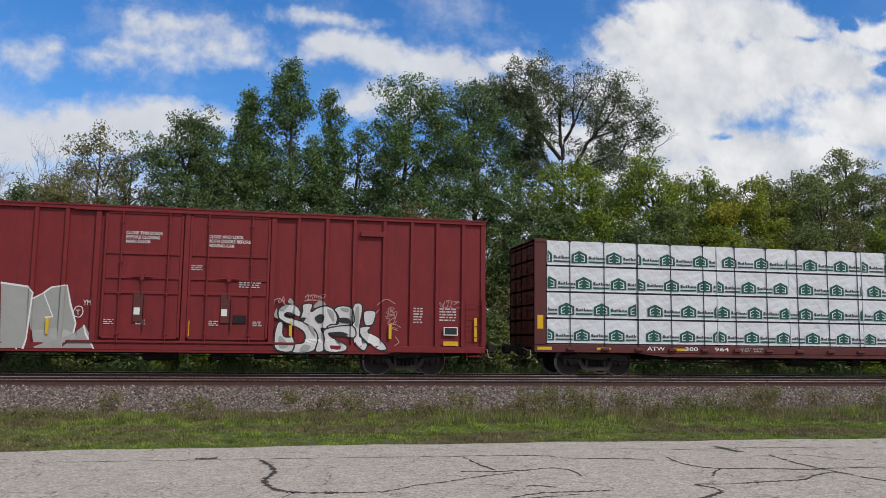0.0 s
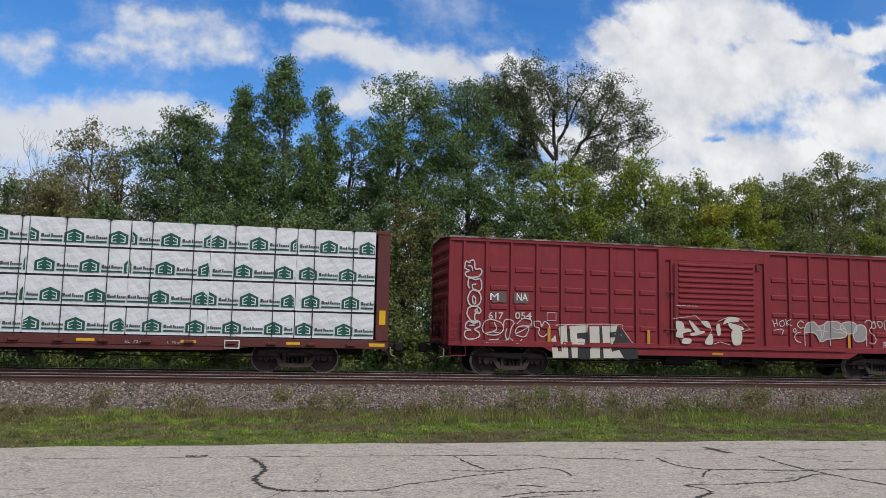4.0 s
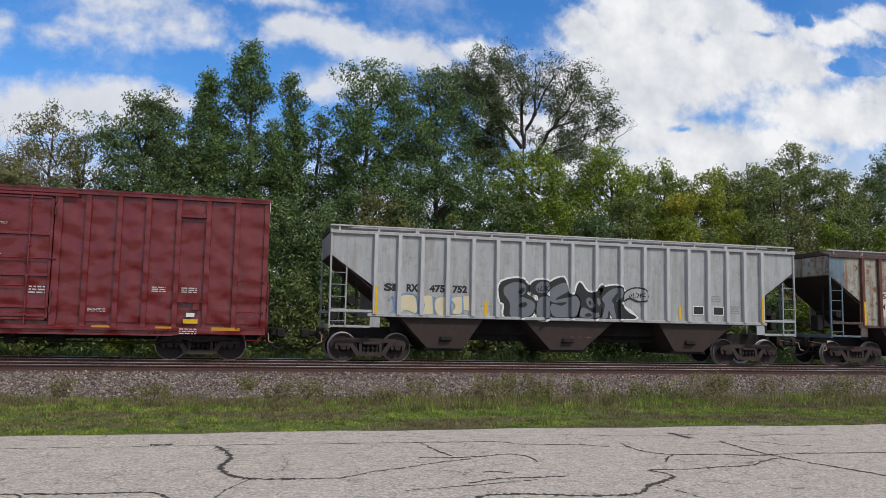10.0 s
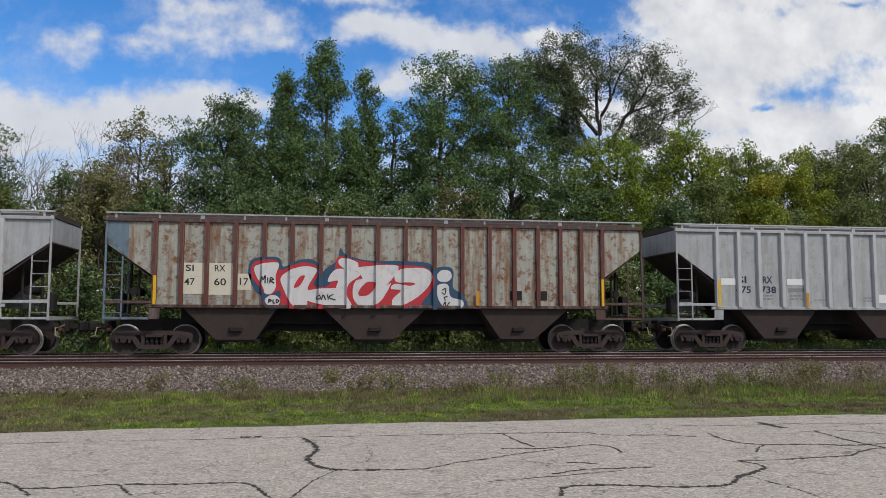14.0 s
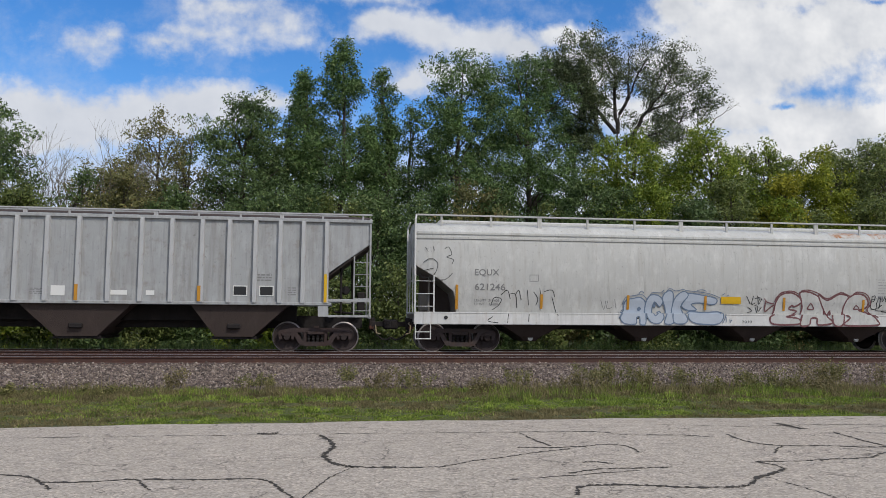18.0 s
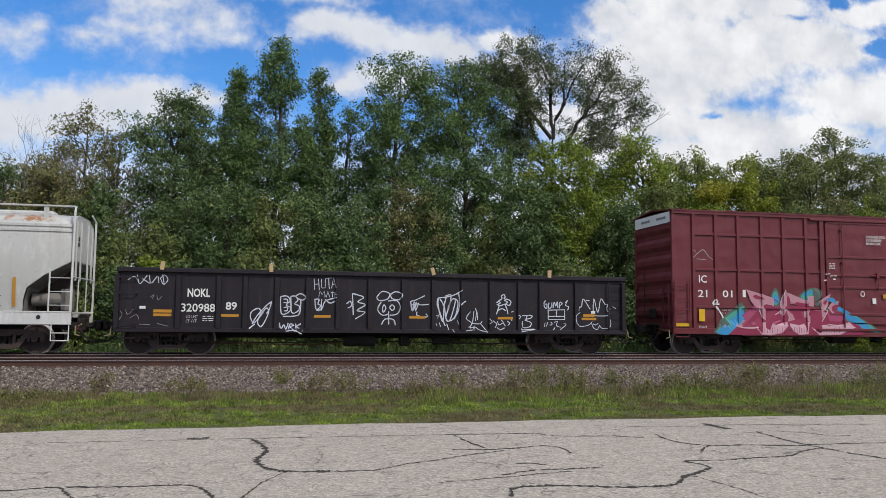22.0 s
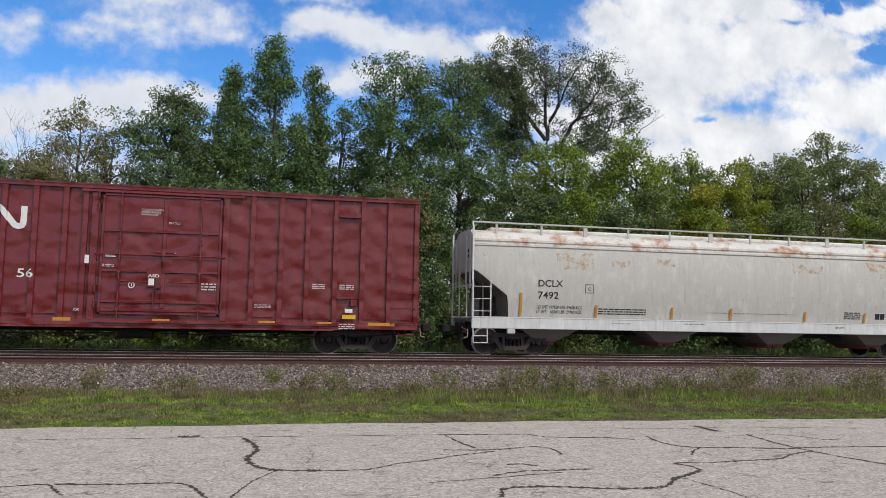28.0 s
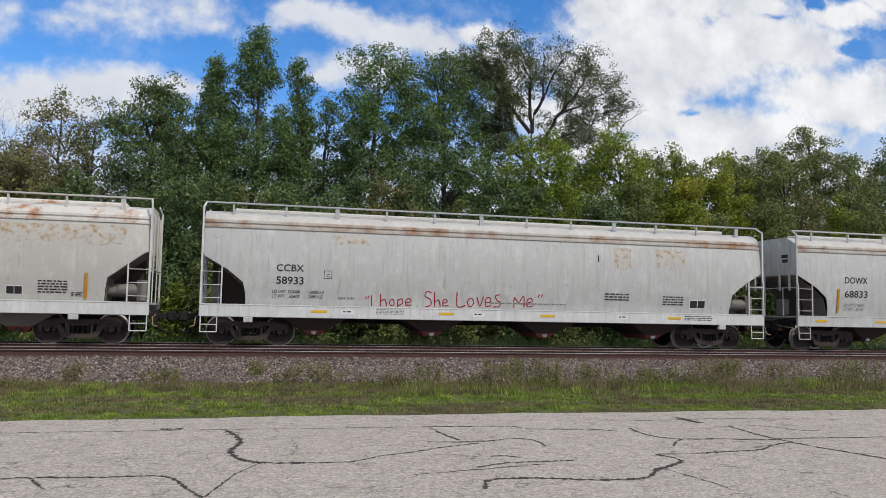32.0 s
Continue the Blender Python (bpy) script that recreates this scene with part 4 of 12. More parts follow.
def coupler(car, x, way):
    """A knuckle coupler with its brake hose; way: -1 for the left end."""
    g = Geo()
    c = WIDE / 2
    g.block(min(x, x + way * 0.45), c - 0.09, 0.78, max(x, x + way * 0.45), c + 0.09, 0.95, 0.02)
    g.block(min(x + way * 0.4, x + way * 0.68), c - 0.17, 0.70, max(x + way * 0.4, x + way * 0.68), c + 0.17, 1.02, 0.05)
    g.block(x - 0.06, c - 0.35, 0.66, x + 0.06, c + 0.35, 1.05, 0.02)
    p = part("coupler", g, UNDER, car, "rusty knuckle coupler")
    arc = [(x - way * 0.02, c - 0.45, 0.74), (x + way * 0.10, c - 0.46, 0.66), (x + way * 0.20, c - 0.44, 0.50), (x + way * 0.36, c - 0.38, 0.38), (x + way * 0.52, c - 0.30, 0.36), (x + way * 0.64, c - 0.26, 0.44)]
    part("brake_hose", Geo().pipe(arc, 0.028, 8), UNDER, p, "black rubber brake hose")
    part("angle_cock", Geo().block(x - 0.07, c - 0.53, 0.70, x + 0.07, c - 0.39, 0.82, 0.02).tube((x, c - 0.46, 0.8), (x, c - 0.46, 0.90), 0.015), RUSTY, p, "rusty pipe valve")
    way_y = [(x + way * 0.02, c - 0.3, 0.92), (x + way * 0.10, c - 0.5, 0.90), (x + way * 0.10, 0.42, 0.84), (x + way * 0.10, 0.14, 0.84), (x + way * 0.12, 0.06, 0.60), (x + way * 0.26, 0.05, 0.56)]
    part("uncoupling_lever", Geo().pipe(way_y, 0.017), LEVER, p, "pale worn uncoupling lever")
    part("lever_bracket", Geo().block(x - 0.03, 0.30, 0.80, x + 0.12, 0.36, 0.96, 0.008), UNDER, p)
    part("striker", Geo().block(min(x, x + way * 0.14), c - 0.30, 0.68, max(x, x + way * 0.14), c + 0.30, 1.08, 0.03), UNDER, p)


RUSTY = car_paint("rusty_fitting", (0.10, 0.045, 0.032), 0.8, vary=0.25)
LEVER = painted("worn_lever", (0.26, 0.21, 0.13), 0.6, vary=0.25, scale=5, bump=0)


def underframe(car, L, z=0.95, deep=0.35):
    g = Geo()
    c = WIDE / 2
    g.block(0.2, c - 0.2, z - deep, L - 0.2, c + 0.2, z, 0.01)
    for k in range(int(L / 1.6)):
        x = 0.9 + k * 1.6
        g.block(x, 0.15, z - 0.12, x + 0.08, WIDE - 0.15, z, 0.005)
    part("underframe", g, UNDER, car)
    part("air_reservoir", Geo().tube((L * 0.42, c - 0.75, z - 0.34), (L * 0.42 + 1.0, c - 0.75, z - 0.34), 0.21, n=16), UNDER, car, smooth=40)
    part("brake_cylinder", Geo().tube((L * 0.60, c - 0.70, z - 0.33), (L * 0.60 + 0.5, c - 0.70, z - 0.33), 0.16, n=14).tube((L * 0.60 + 0.5, c - 0.70, z - 0.33), (L * 0.60 + 0.95, c - 0.70, z - 0.33), 0.03), UNDER, car, smooth=40)
    part("control_valve", Geo().block(L * 0.53, 0.45, z - 0.52, L * 0.53 + 0.34, 0.8, z - 0.18, 0.04), UNDER, car)
    part("brake_pipe", Geo().pipe([(0.3, 0.42, z - 0.28), (L * 0.12, 0.36, z - 0.40), (L * 0.3, 0.33, z - 0.42), (L * 0.42, 0.5, z - 0.38)], 0.02), UNDER, car)
    part("brake_pipe", Geo().pipe([(L * 0.50, 0.42, z - 0.38), (L * 0.7, 0.34, z - 0.44), (L * 0.88, 0.36, z - 0.40), (L - 0.3, 0.42, z - 0.28)], 0.02), UNDER, car)
    part("brake_rod", Geo().pipe([(2.8, 0.6, z - 0.46), (L * 0.36, 0.62, z - 0.50), (L * 0.42, 0.7, z - 0.4)], 0.014), RUSTY, car)
    part("brake_rod", Geo().pipe([(L * 0.66, 0.7, z - 0.42), (L * 0.74, 0.62, z - 0.50), (L - 2.8, 0.6, z - 0.46)], 0.014), RUSTY, car)


def strip(car, x, z0, z1, w=0.1, paint=None, y=-0.004, name="reflector"):
    """A reflector strip; wide ones lie flat."""
    return part(name, Geo().box(x - w / 2, y - 0.003, z0, x + w / 2, y, z1), paint or AMBER, car, "yellow reflector strip")


def flat(car, name, shapes, paint, y=-0.006, label=""):
    """Painted shapes on the side: outlines in x and z."""
    for i, s in enumerate(shapes):
        q = y - 0.0004 * (i % 3)
        ob = part(name, Geo().add([(x, q, z) for x, z in s], [tuple(range(len(s)))]), paint, car, label)
    return ob


def text_mesh(body, bold=0.0):
    cu = bpy.data.curves.new("lettering", "FONT")
    cu.body, cu.size, cu.offset, cu.resolution_u = body, 1.0, bold, 3
    ob = bpy.data.objects.new("lettering", cu)
    me = bpy.data.meshes.new_from_object(ob)
    bpy.data.objects.remove(ob)
    bpy.data.curves.remove(cu)
    return me


def letters(car, body, x0, z0, x1, z1, paint, y=-0.006, bold=0.012, slant=0.0, rise=0.0):
    """Writing fitted to a box on the side."""
    me = text_mesh(body, bold)
    n = len(me.vertices)
    co = np.empty(n * 3, np.float32)
    me.vertices.foreach_get("co", co)
    co = co.reshape(-1, 3)
    lo, hi = co.min(0), co.max(0)
    u = (co[:, 0] - lo[0]) / (hi[0] - lo[0])
    w = (co[:, 1] - lo[1]) / max(1e-6, hi[1] - lo[1])
    out = np.stack([x0 + u * (x1 - x0) + w * slant, np.full(n, y), z0 + w * (z1 - z0) + u * rise], 1)
    me.vertices.foreach_set("co", out.astype(np.float32).ravel())
    me.update()
    return part("lettering", me, paint, car)


def bars(car, x0, z0, x1, z1, rows, paint, y=-0.006, seed=3, gap=0.5):
    """Small writing that cannot be read: rows of short bars."""
    r = random.Random(seed)
    g = Geo()
    h = (z1 - z0) / rows
    for i in range(rows):
        x = x0
        while x < x1 - 0.02:
            w = min(x1 - x, r.uniform(0.05, 0.2))
            g.add([(x, y, z1 - h * i - h * (1 - gap)), (x + w, y, z1 - h * i - h * (1 - gap)), (x + w, y, z1 - h * i), (x, y, z1 - h * i)], [(0, 1, 2, 3)])
            x += w + 0.035
    return part("lettering", g, paint, car)


def stroke(g, pts, w, y=-0.007, closed=False, uneven=0.16):
    """A painted line through points of x and z, one ribbon, a little uneven in width."""
    p = [Vector(q) for q in pts]
    p = [q for i, q in enumerate(p) if i == 0 or (q - p[i - 1]).length > 1e-4]
    if len(p) < 2:
        return g
    if closed:
        p.append(p[0])
    n = len(p)
    v = []
    for i in range(n):
        if closed and i in (0, n - 1):
            d = (p[1] - p[0]).normalized() + (p[-1] - p[-2]).normalized()
        else:
            d = (p[i] - p[i - 1]).normalized() if i else Vector((0, 0))
            d = d + ((p[i + 1] - p[i]).normalized() if i < n - 1 else Vector((0, 0)))
        if d.length < 0.3:
            d = p[min(n - 1, i + 1)] - p[max(0, i - 1)] if 0 < i < n - 1 else Vector((1, 0))
        if d.length < 1e-6:
            d = Vector((1, 0))
        d.normalize()
        k = w / 2 * (1 + uneven * math.sin(i * 1.9 + p[i].x * 7))
        s = Vector((-d.y, d.x)) * k
        v += [(p[i].x - s.x, y, p[i].y - s.y), (p[i].x + s.x, y, p[i].y + s.y)]
    return g.add(v, [(2 * i, 2 * i + 2, 2 * i + 3, 2 * i + 1) for i in range(n - 1)])


def curve(pts, closed=False, k=4):
    """Points on a smooth line through the given ones."""
    n = len(pts)
    out = []
    for i in range(n if closed else n - 1):
        if closed:
            a, b, c, d = (Vector(pts[(i + j) % n]) for j in (-1, 0, 1, 2))
        else:
            a, b, c, d = Vector(pts[max(0, i - 1)]), Vector(pts[i]), Vector(pts[i + 1]), Vector(pts[min(n - 1, i + 2)])
        for j in range(k):
            t = j / k
            out.append(tuple(0.5 * ((2 * b) + (c - a) * t + (2 * a - 5 * b + 4 * c - d) * t * t + (3 * b - a - 3 * c + d) * t ** 3)))
    if not closed:
        out.append(tuple(pts[-1]))
    return out


def blot(car, pts, paint, y, edge=None, wide=0.05, label="", sharp=False):
    """One rounded sprayed shape, with or without an outline of another colour round it."""
    p = pts if sharp else curve(pts, True, 4)
    ob = part("graffiti", Geo().add([(x, y, z) for x, z in p], [tuple(range(len(p)))]), paint, car, label)
    if edge:
        part("graffiti_outline", stroke(Geo(), p, wide, y - 0.0012, True), edge, car)
    return ob


def drape(car, posts, half, deep, start=-1.0, names=("graffiti",), door=None, rails=(), out=0.0, floor=1.06):
    """Lets paint follow the posts and rails: it sinks by deep on the panels between them, and stands out by out."""
    soft = 0.014
    for ob in list(car.children):
        if not ob.name.startswith(names):
            continue
        bm = bmesh.new()
        bm.from_mesh(ob.data)
        lo, hi = min(v.co.x for v in bm.verts), max(v.co.x for v in bm.verts)
        z0, z1 = min(v.co.z for v in bm.verts), max(v.co.z for v in bm.verts)
        inside = door and lo > door[0] and hi < door[1]
        if lo > start and not inside and z1 > floor and -0.05 < min(v.co.y for v in bm.verts) < 0.02:
            bmesh.ops.triangulate(bm, faces=bm.faces)
            cuts = [((q, 0, 0), (1, 0, 0)) for x in posts for q in (x - half, x - half + soft, x + half - soft, x + half) if lo < q < hi]
            cuts += [((0, 0, q), (0, 0, 1)) for z in rails for q in (z - 0.045, z - 0.045 + soft, z + 0.045 - soft, z + 0.045) if z0 < q < z1]
            if door:
                cuts += [((q, 0, 0), (1, 0, 0)) for q in door if lo < q < hi]
            for co, no in cuts:
                bmesh.ops.bisect_plane(bm, geom=bm.verts[:] + bm.edges[:] + bm.faces[:], plane_co=co, plane_no=no)
            for v in bm.verts:
                k = min(1.0, max(0.0, (min(abs(v.co.x - x) for x in posts) - half + soft) / soft))
                if rails:
                    k = min(k, max(0.0, (min(abs(v.co.z - z) for z in rails) - 0.045 + soft) / soft))
                if door and door[0] - 0.01 < v.co.x < door[1] + 0.01 or v.co.z < floor:
                    k = 0.0
                v.co.y += deep * k - out
            bm.to_mesh(ob.data)
        bm.free()


def scrawl(car, lines, w, paint, smooth=True, y=-0.008, label="", name="graffiti"):
    for i, s in enumerate(lines):
        ob = part(name, stroke(Geo(), curve(s) if smooth and len(s) > 2 else s, w, y - 0.0009 * (i % 3)), paint, car, label)
    return ob


# -- box wagons --
def hat_geo(h, w, d):
    """An outside post of hat section, d proud."""
    return Geo().add([(-w / 2, d, 0), (-w / 2 + 0.014, 0, 0), (w / 2 - 0.014, 0, 0), (w / 2, d, 0), (-w / 2, d, h), (-w / 2 + 0.014, 0, h), (w / 2 - 0.014, 0, h), (w / 2, d, h)],
                     [(0, 1, 5, 4), (1, 2, 6, 5), (2, 3, 7, 6), (0, 3, 2, 1), (4, 5, 6, 7)])


def end_wall(car, x, way, z0, z1, ribs, paint, white=None, marks=()):
    """A corrugated end; way: -1 for the left end."""
    g = Geo()
    zs = np.linspace(z0, z1, ribs * 4 + 1)
    prof = [(x + way * (0.0 if i % 4 in (0, 1) else -0.09), z) for i, z in enumerate(zs)]
    inner = [(x - way * 0.16, z1), (x - way * 0.16, z0)]
    g.slab(prof + inner, 0.10, WIDE - 0.10)
    p = part("end_wall", g, paint, car)
    for y in (0.03, WIDE - 0.13):
        part("corner_post", Geo().block(min(x, x - way * 0.16), y, z0, max(x, x - way * 0.16), y + 0.10, z1, 0.012), paint, p)
    if white:
        w = part("end_panel", Geo().box(min(x + way * 0.004, x + way * 0.02), 0.14, z1 - white, max(x + way * 0.004, x + way * 0.02), WIDE - 0.14, z1 - 0.02), WHITE, p, "white painted panel across the top of the end")
        for k in range(2):
            q = 0.4 + 1.2 * k
            xx = x + way * 0.024
            part("lettering", Geo().add([(xx, q, z1 - white * 0.62), (xx, q + 0.7, z1 - white * 0.62), (xx, q + 0.7, z1 - white * 0.4), (xx, q, z1 - white * 0.4)], [(0, 1, 2, 3)]), GREYINK, p)
    g = Geo()
    xx = x + way * 0.03
    g.block(min(xx, xx + way * 0.12), 1.15, 1.25, max(xx, xx + way * 0.12), 1.5, 1.6, 0.03)
    g.pipe([(xx + way * 0.1, 1.9, 1.3), (xx + way * 0.1, 1.9, 2.9)], 0.02)
    g.block(min(xx, xx + way * 0.3), 0.7, 1.0, max(xx, xx + way * 0.3), 2.3, 1.04, 0.005)
    part("brake_stand", g, UNDER, p)
    e = Geo()
    for y in (0.22, 0.62):
        e.block(min(xx, xx + way * 0.04), y - 0.02, 0.95, max(xx, xx + way * 0.04), y + 0.02, 2.45, 0.004)
    for k in range(5):
        e.pipe([(xx + way * 0.06, 0.22, 1.05 + 0.32 * k), (xx + way * 0.06, 0.62, 1.05 + 0.32 * k)], 0.012)
    part("end_ladder", e, paint, p)
    return p


def box_body(car, L, H, paint, sill, posts, door, post_w=0.13, ribs=8, white=None, belly=None, roof=None, proud=0.085):
    """Walls, posts, sills, roof and ends of a box wagon."""
    for y, name in ((proud, "side_wall"), (WIDE - proud - 0.05, "side_wall")):
        part(name, Geo().box(0.1, y, sill + 0.12, L - 0.1, y + 0.05, H - 0.05), paint, car)
    h = H - 0.14 - sill - 0.18
    for x in posts:
        alike("side_post", (round(h, 2), post_w), lambda: hat_geo(h, post_w, proud), paint, car, (x, 0.0, sill + 0.18))
    for y in (-0.005, WIDE - 0.10):
        part("top_chord", Geo().block(0, y, H - 0.14, L, y + 0.105, H - 0.015, 0.012), paint, car)
    for y in (0.0, WIDE - 0.09):
        g = Geo().block(0.0, y, sill, L, y + 0.09, sill + 0.2, 0.012)
        if belly:
            a, b, z = belly
            g.slab([(a, sill + 0.02), (a + 0.45, z), (b - 0.45, z), (b, sill + 0.02)], y + 0.01, y + 0.07)
        part("side_sill", g, paint, car)
    end_wall(car, 0.0, -1, sill + 0.05, H - 0.03, ribs, paint, white)
    end_wall(car, L, 1, sill + 0.05, H - 0.03, ribs, paint, white)
    g = Geo()
    g.along([(-0.03, H - 0.03), (-0.03, H + 0.015), (WIDE / 2, H + 0.16), (WIDE + 0.03, H + 0.015), (WIDE + 0.03, H - 0.03), (WIDE / 2, H + 0.10)], -0.02, L + 0.02)
    for k in range(int(L / 0.95)):
        x = 0.4 + k * 0.95
        g.along([(0.0, H + 0.02), (WIDE / 2, H + 0.165), (WIDE / 2, H + 0.20), (0.0, H + 0.05)], x, x + 0.07)
    part("roof", g, roof or paint, car)
    part("floor", Geo().box(0.1, 0.1, sill + 0.1, L - 0.1, WIDE - 0.1, sill + 0.22), UNDER, car)


def steps(car, L, paint, z=0.62):
    """Sill steps and grab irons at the four corners."""
    for x in (0.08, L - 0.62):
        g = Geo()
        for zz in (z + 0.28, z):
            g.pipe([(x, 0.02, 0.95), (x, 0.0, z), (x + 0.5, 0.0, z), (x + 0.5, 0.02, 0.95)], 0.014)
        g.pipe([(x, 0, z + 0.0), (x + 0.5, 0, z + 0.0)], 0.018)
        part("step", g, paint, car)


def sliding_door(car, x0, x1, z0, z1, paint, ribs, rods, y=0.0, cut=0.02):
    """A door of framed panels with upright lock rods."""
    d = part("door", Geo().block(x0, y + cut, z0, x1, y + cut + 0.05, z1, 0.008), paint, car)
    g = Geo()
    for x in (x0, x1 - 0.07):
        g.block(x, y - 0.012, z0, x + 0.07, y + cut, z1, 0.006)
    for z in (z0, z1 - 0.06):
        g.block(x0, y - 0.012, z, x1, y + cut, z + 0.06, 0.006)
    part("door_frame", g, paint, d)
    for z in ribs:
        alike("door_rib", (round(x1 - x0, 2),), lambda: Geo().block(0, 0, 0, x1 - x0 - 0.14, 0.035, 0.09, 0.012), paint, d, (x0 + 0.07, y - 0.02, z - 0.045))
    for x in rods:
        r = alike("lock_rod", (round(z1 - z0, 2),), lambda: Geo().tube((0, 0, -0.12), (0, 0, z1 - z0 + 0.04), 0.02, n=8), paint, d, (x, y - 0.055, z0))
        for z in (0.15, (z1 - z0) * 0.35, (z1 - z0) * 0.6, (z1 - z0) * 0.92):
            alike("rod_guide", (), lambda: Geo().block(-0.05, -0.02, -0.03, 0.05, 0.05, 0.03, 0.006), paint, r, (0, 0, z))
    return d


def handle(car, x, z, paint):
    g = Geo()
    g.pipe([(x - 0.3, -0.05, z), (x + 0.3, -0.05, z)], 0.018)
    g.block(x - 0.06, -0.08, z - 0.1, x + 0.06, 0.0, z + 0.1, 0.01)
    g.pipe([(x, -0.06, z), (x, -0.06, z - 0.55)], 0.016)
    part("door_handle", g, paint, car)


TALL_POSTS_A = [0.55, 1.45, 2.35, 3.2, 4.57, 5.42, 12.21, 13.1, 13.97, 14.92, 15.82, 16.65, 17.51]


def wagon_a():
    L, H = 18.26, 5.03
    c = thing("box_wagon", "red-oxide double-door box wagon with painted tags on its side", "box wagon", group="goods train")
    box_body(c, L, H, RED_OXIDE, 0.72, TALL_POSTS_A, None, belly=(2.6, 15.4, 0.66), ribs=6, white=0.5)
    for a, b, rods in ((6.5, 8.75, (7.0, 8.35)), (8.95, 11.35, (9.5, 10.8))):
        d = sliding_door(c, a, b, 1.05, 4.86, RED_OXIDE, (3.61, 2.43, 2.88), rods)
        handle(c, (a + b) / 2, 2.9, RED_OXIDE)
        g = Geo()
        g.block((a + b) / 2 - 0.22, -0.03, 1.55, (a + b) / 2 + 0.06, 0.0, 2.45, 0.01)
        g.pipe([((a + b) / 2 + 0.1, -0.05, 1.3), ((a + b) / 2 + 0.1, -0.05, 2.3)], 0.02)
        part("lock_box", g, BROWN, d)
        part("placard", Geo().box((a + b) / 2 - 0.19, -0.036, 1.77, (a + b) / 2 - 0.02, -0.032, 1.98), WHITE, d, "white paper placard")
    g = Geo()
    for x in (6.3, 8.86, 11.45):
        g.block(x - 0.08, -0.01, 0.92, x + 0.08, 0.06, 4.9, 0.01)
    for z in (0.93, 4.86):
        g.block(5.6, -0.05, z, 12.2, 0.03, z + 0.07, 0.01)
    part("door_track", g, RED_OXIDE, c)
    part("nameplate", Geo().block(14.15, -0.03, 4.38, 14.9, 0.05, 4.55, 0.01), RED_OXIDE, c)
    ladder(c, 17.62, 18.16, 1.05, 2.47, 4, RED_OXIDE)
    ladder(c, 0.1, 0.64, 1.05, 2.47, 4, RED_OXIDE)
    steps(c, L, RED_OXIDE)
    letters(c, "CLOSE THIS DOOR\nBEFORE CLOSING\nMAIN DOOR", 7.1, 3.92, 8.15, 4.28, WHITE, -0.004)
    letters(c, "CLOSE AND LOCK\nBOTH DOORS BEFORE\nMOVING CAR", 9.5, 3.87, 10.75, 4.25, WHITE, -0.004)
    for x in (5.06, 9.0, 12.05, 15.15):
        strip(c, x, 1.15, 1.62, 0.09)
    strip(c, 17.93, 1.1, 1.85, 0.09)
    part("data_plate", Geo().box(16.88, -0.012, 1.28, 17.34, -0.006, 1.55), WHITE, c, "white framed data plate")
    part("data_face", Geo().box(16.91, -0.015, 1.31, 17.31, -0.0125, 1.52), INK, c)
    part("service_plate", Geo().box(16.87, -0.012, 0.95, 17.36, -0.006, 1.09), AMBER, c, "yellow service plate")
    bars(c, 15.9, 1.62, 16.2, 2.15, 6, OFFWHITE, seed=4)
    bars(c, 16.75, 1.7, 17.3, 2.15, 5, OFFWHITE, seed=5)
    bars(c, 8.98, 3.12, 9.35, 3.3, 3, OFFWHITE, seed=6)
    bars(c, 10.45, 2.62, 11.1, 2.82, 3, OFFWHITE, seed=7)
    for x in (6.6, 7.5, 9.6, 10.9):
        bars(c, x, 1.45, x + 0.28, 1.62, 3, OFFWHITE, seed=int(x * 10))
    part("placard_slot", Geo().block(10.32, -0.02, 1.55, 10.7, 0.0, 1.8, 0.01), UNDER, c)
    underframe(c, L)
    truck(c, 1.95)
    truck(c, 15.72)
    coupler(c, 0, -1)
    coupler(c, L, 1)
    return c


MNA_POSTS = [0.51, 1.27, 2.12, 3.01, 3.87, 4.78, 5.64, 6.56, 12.43, 13.27, 14.09, 14.96, 15.81, 16.71, 17.53, 18.23]


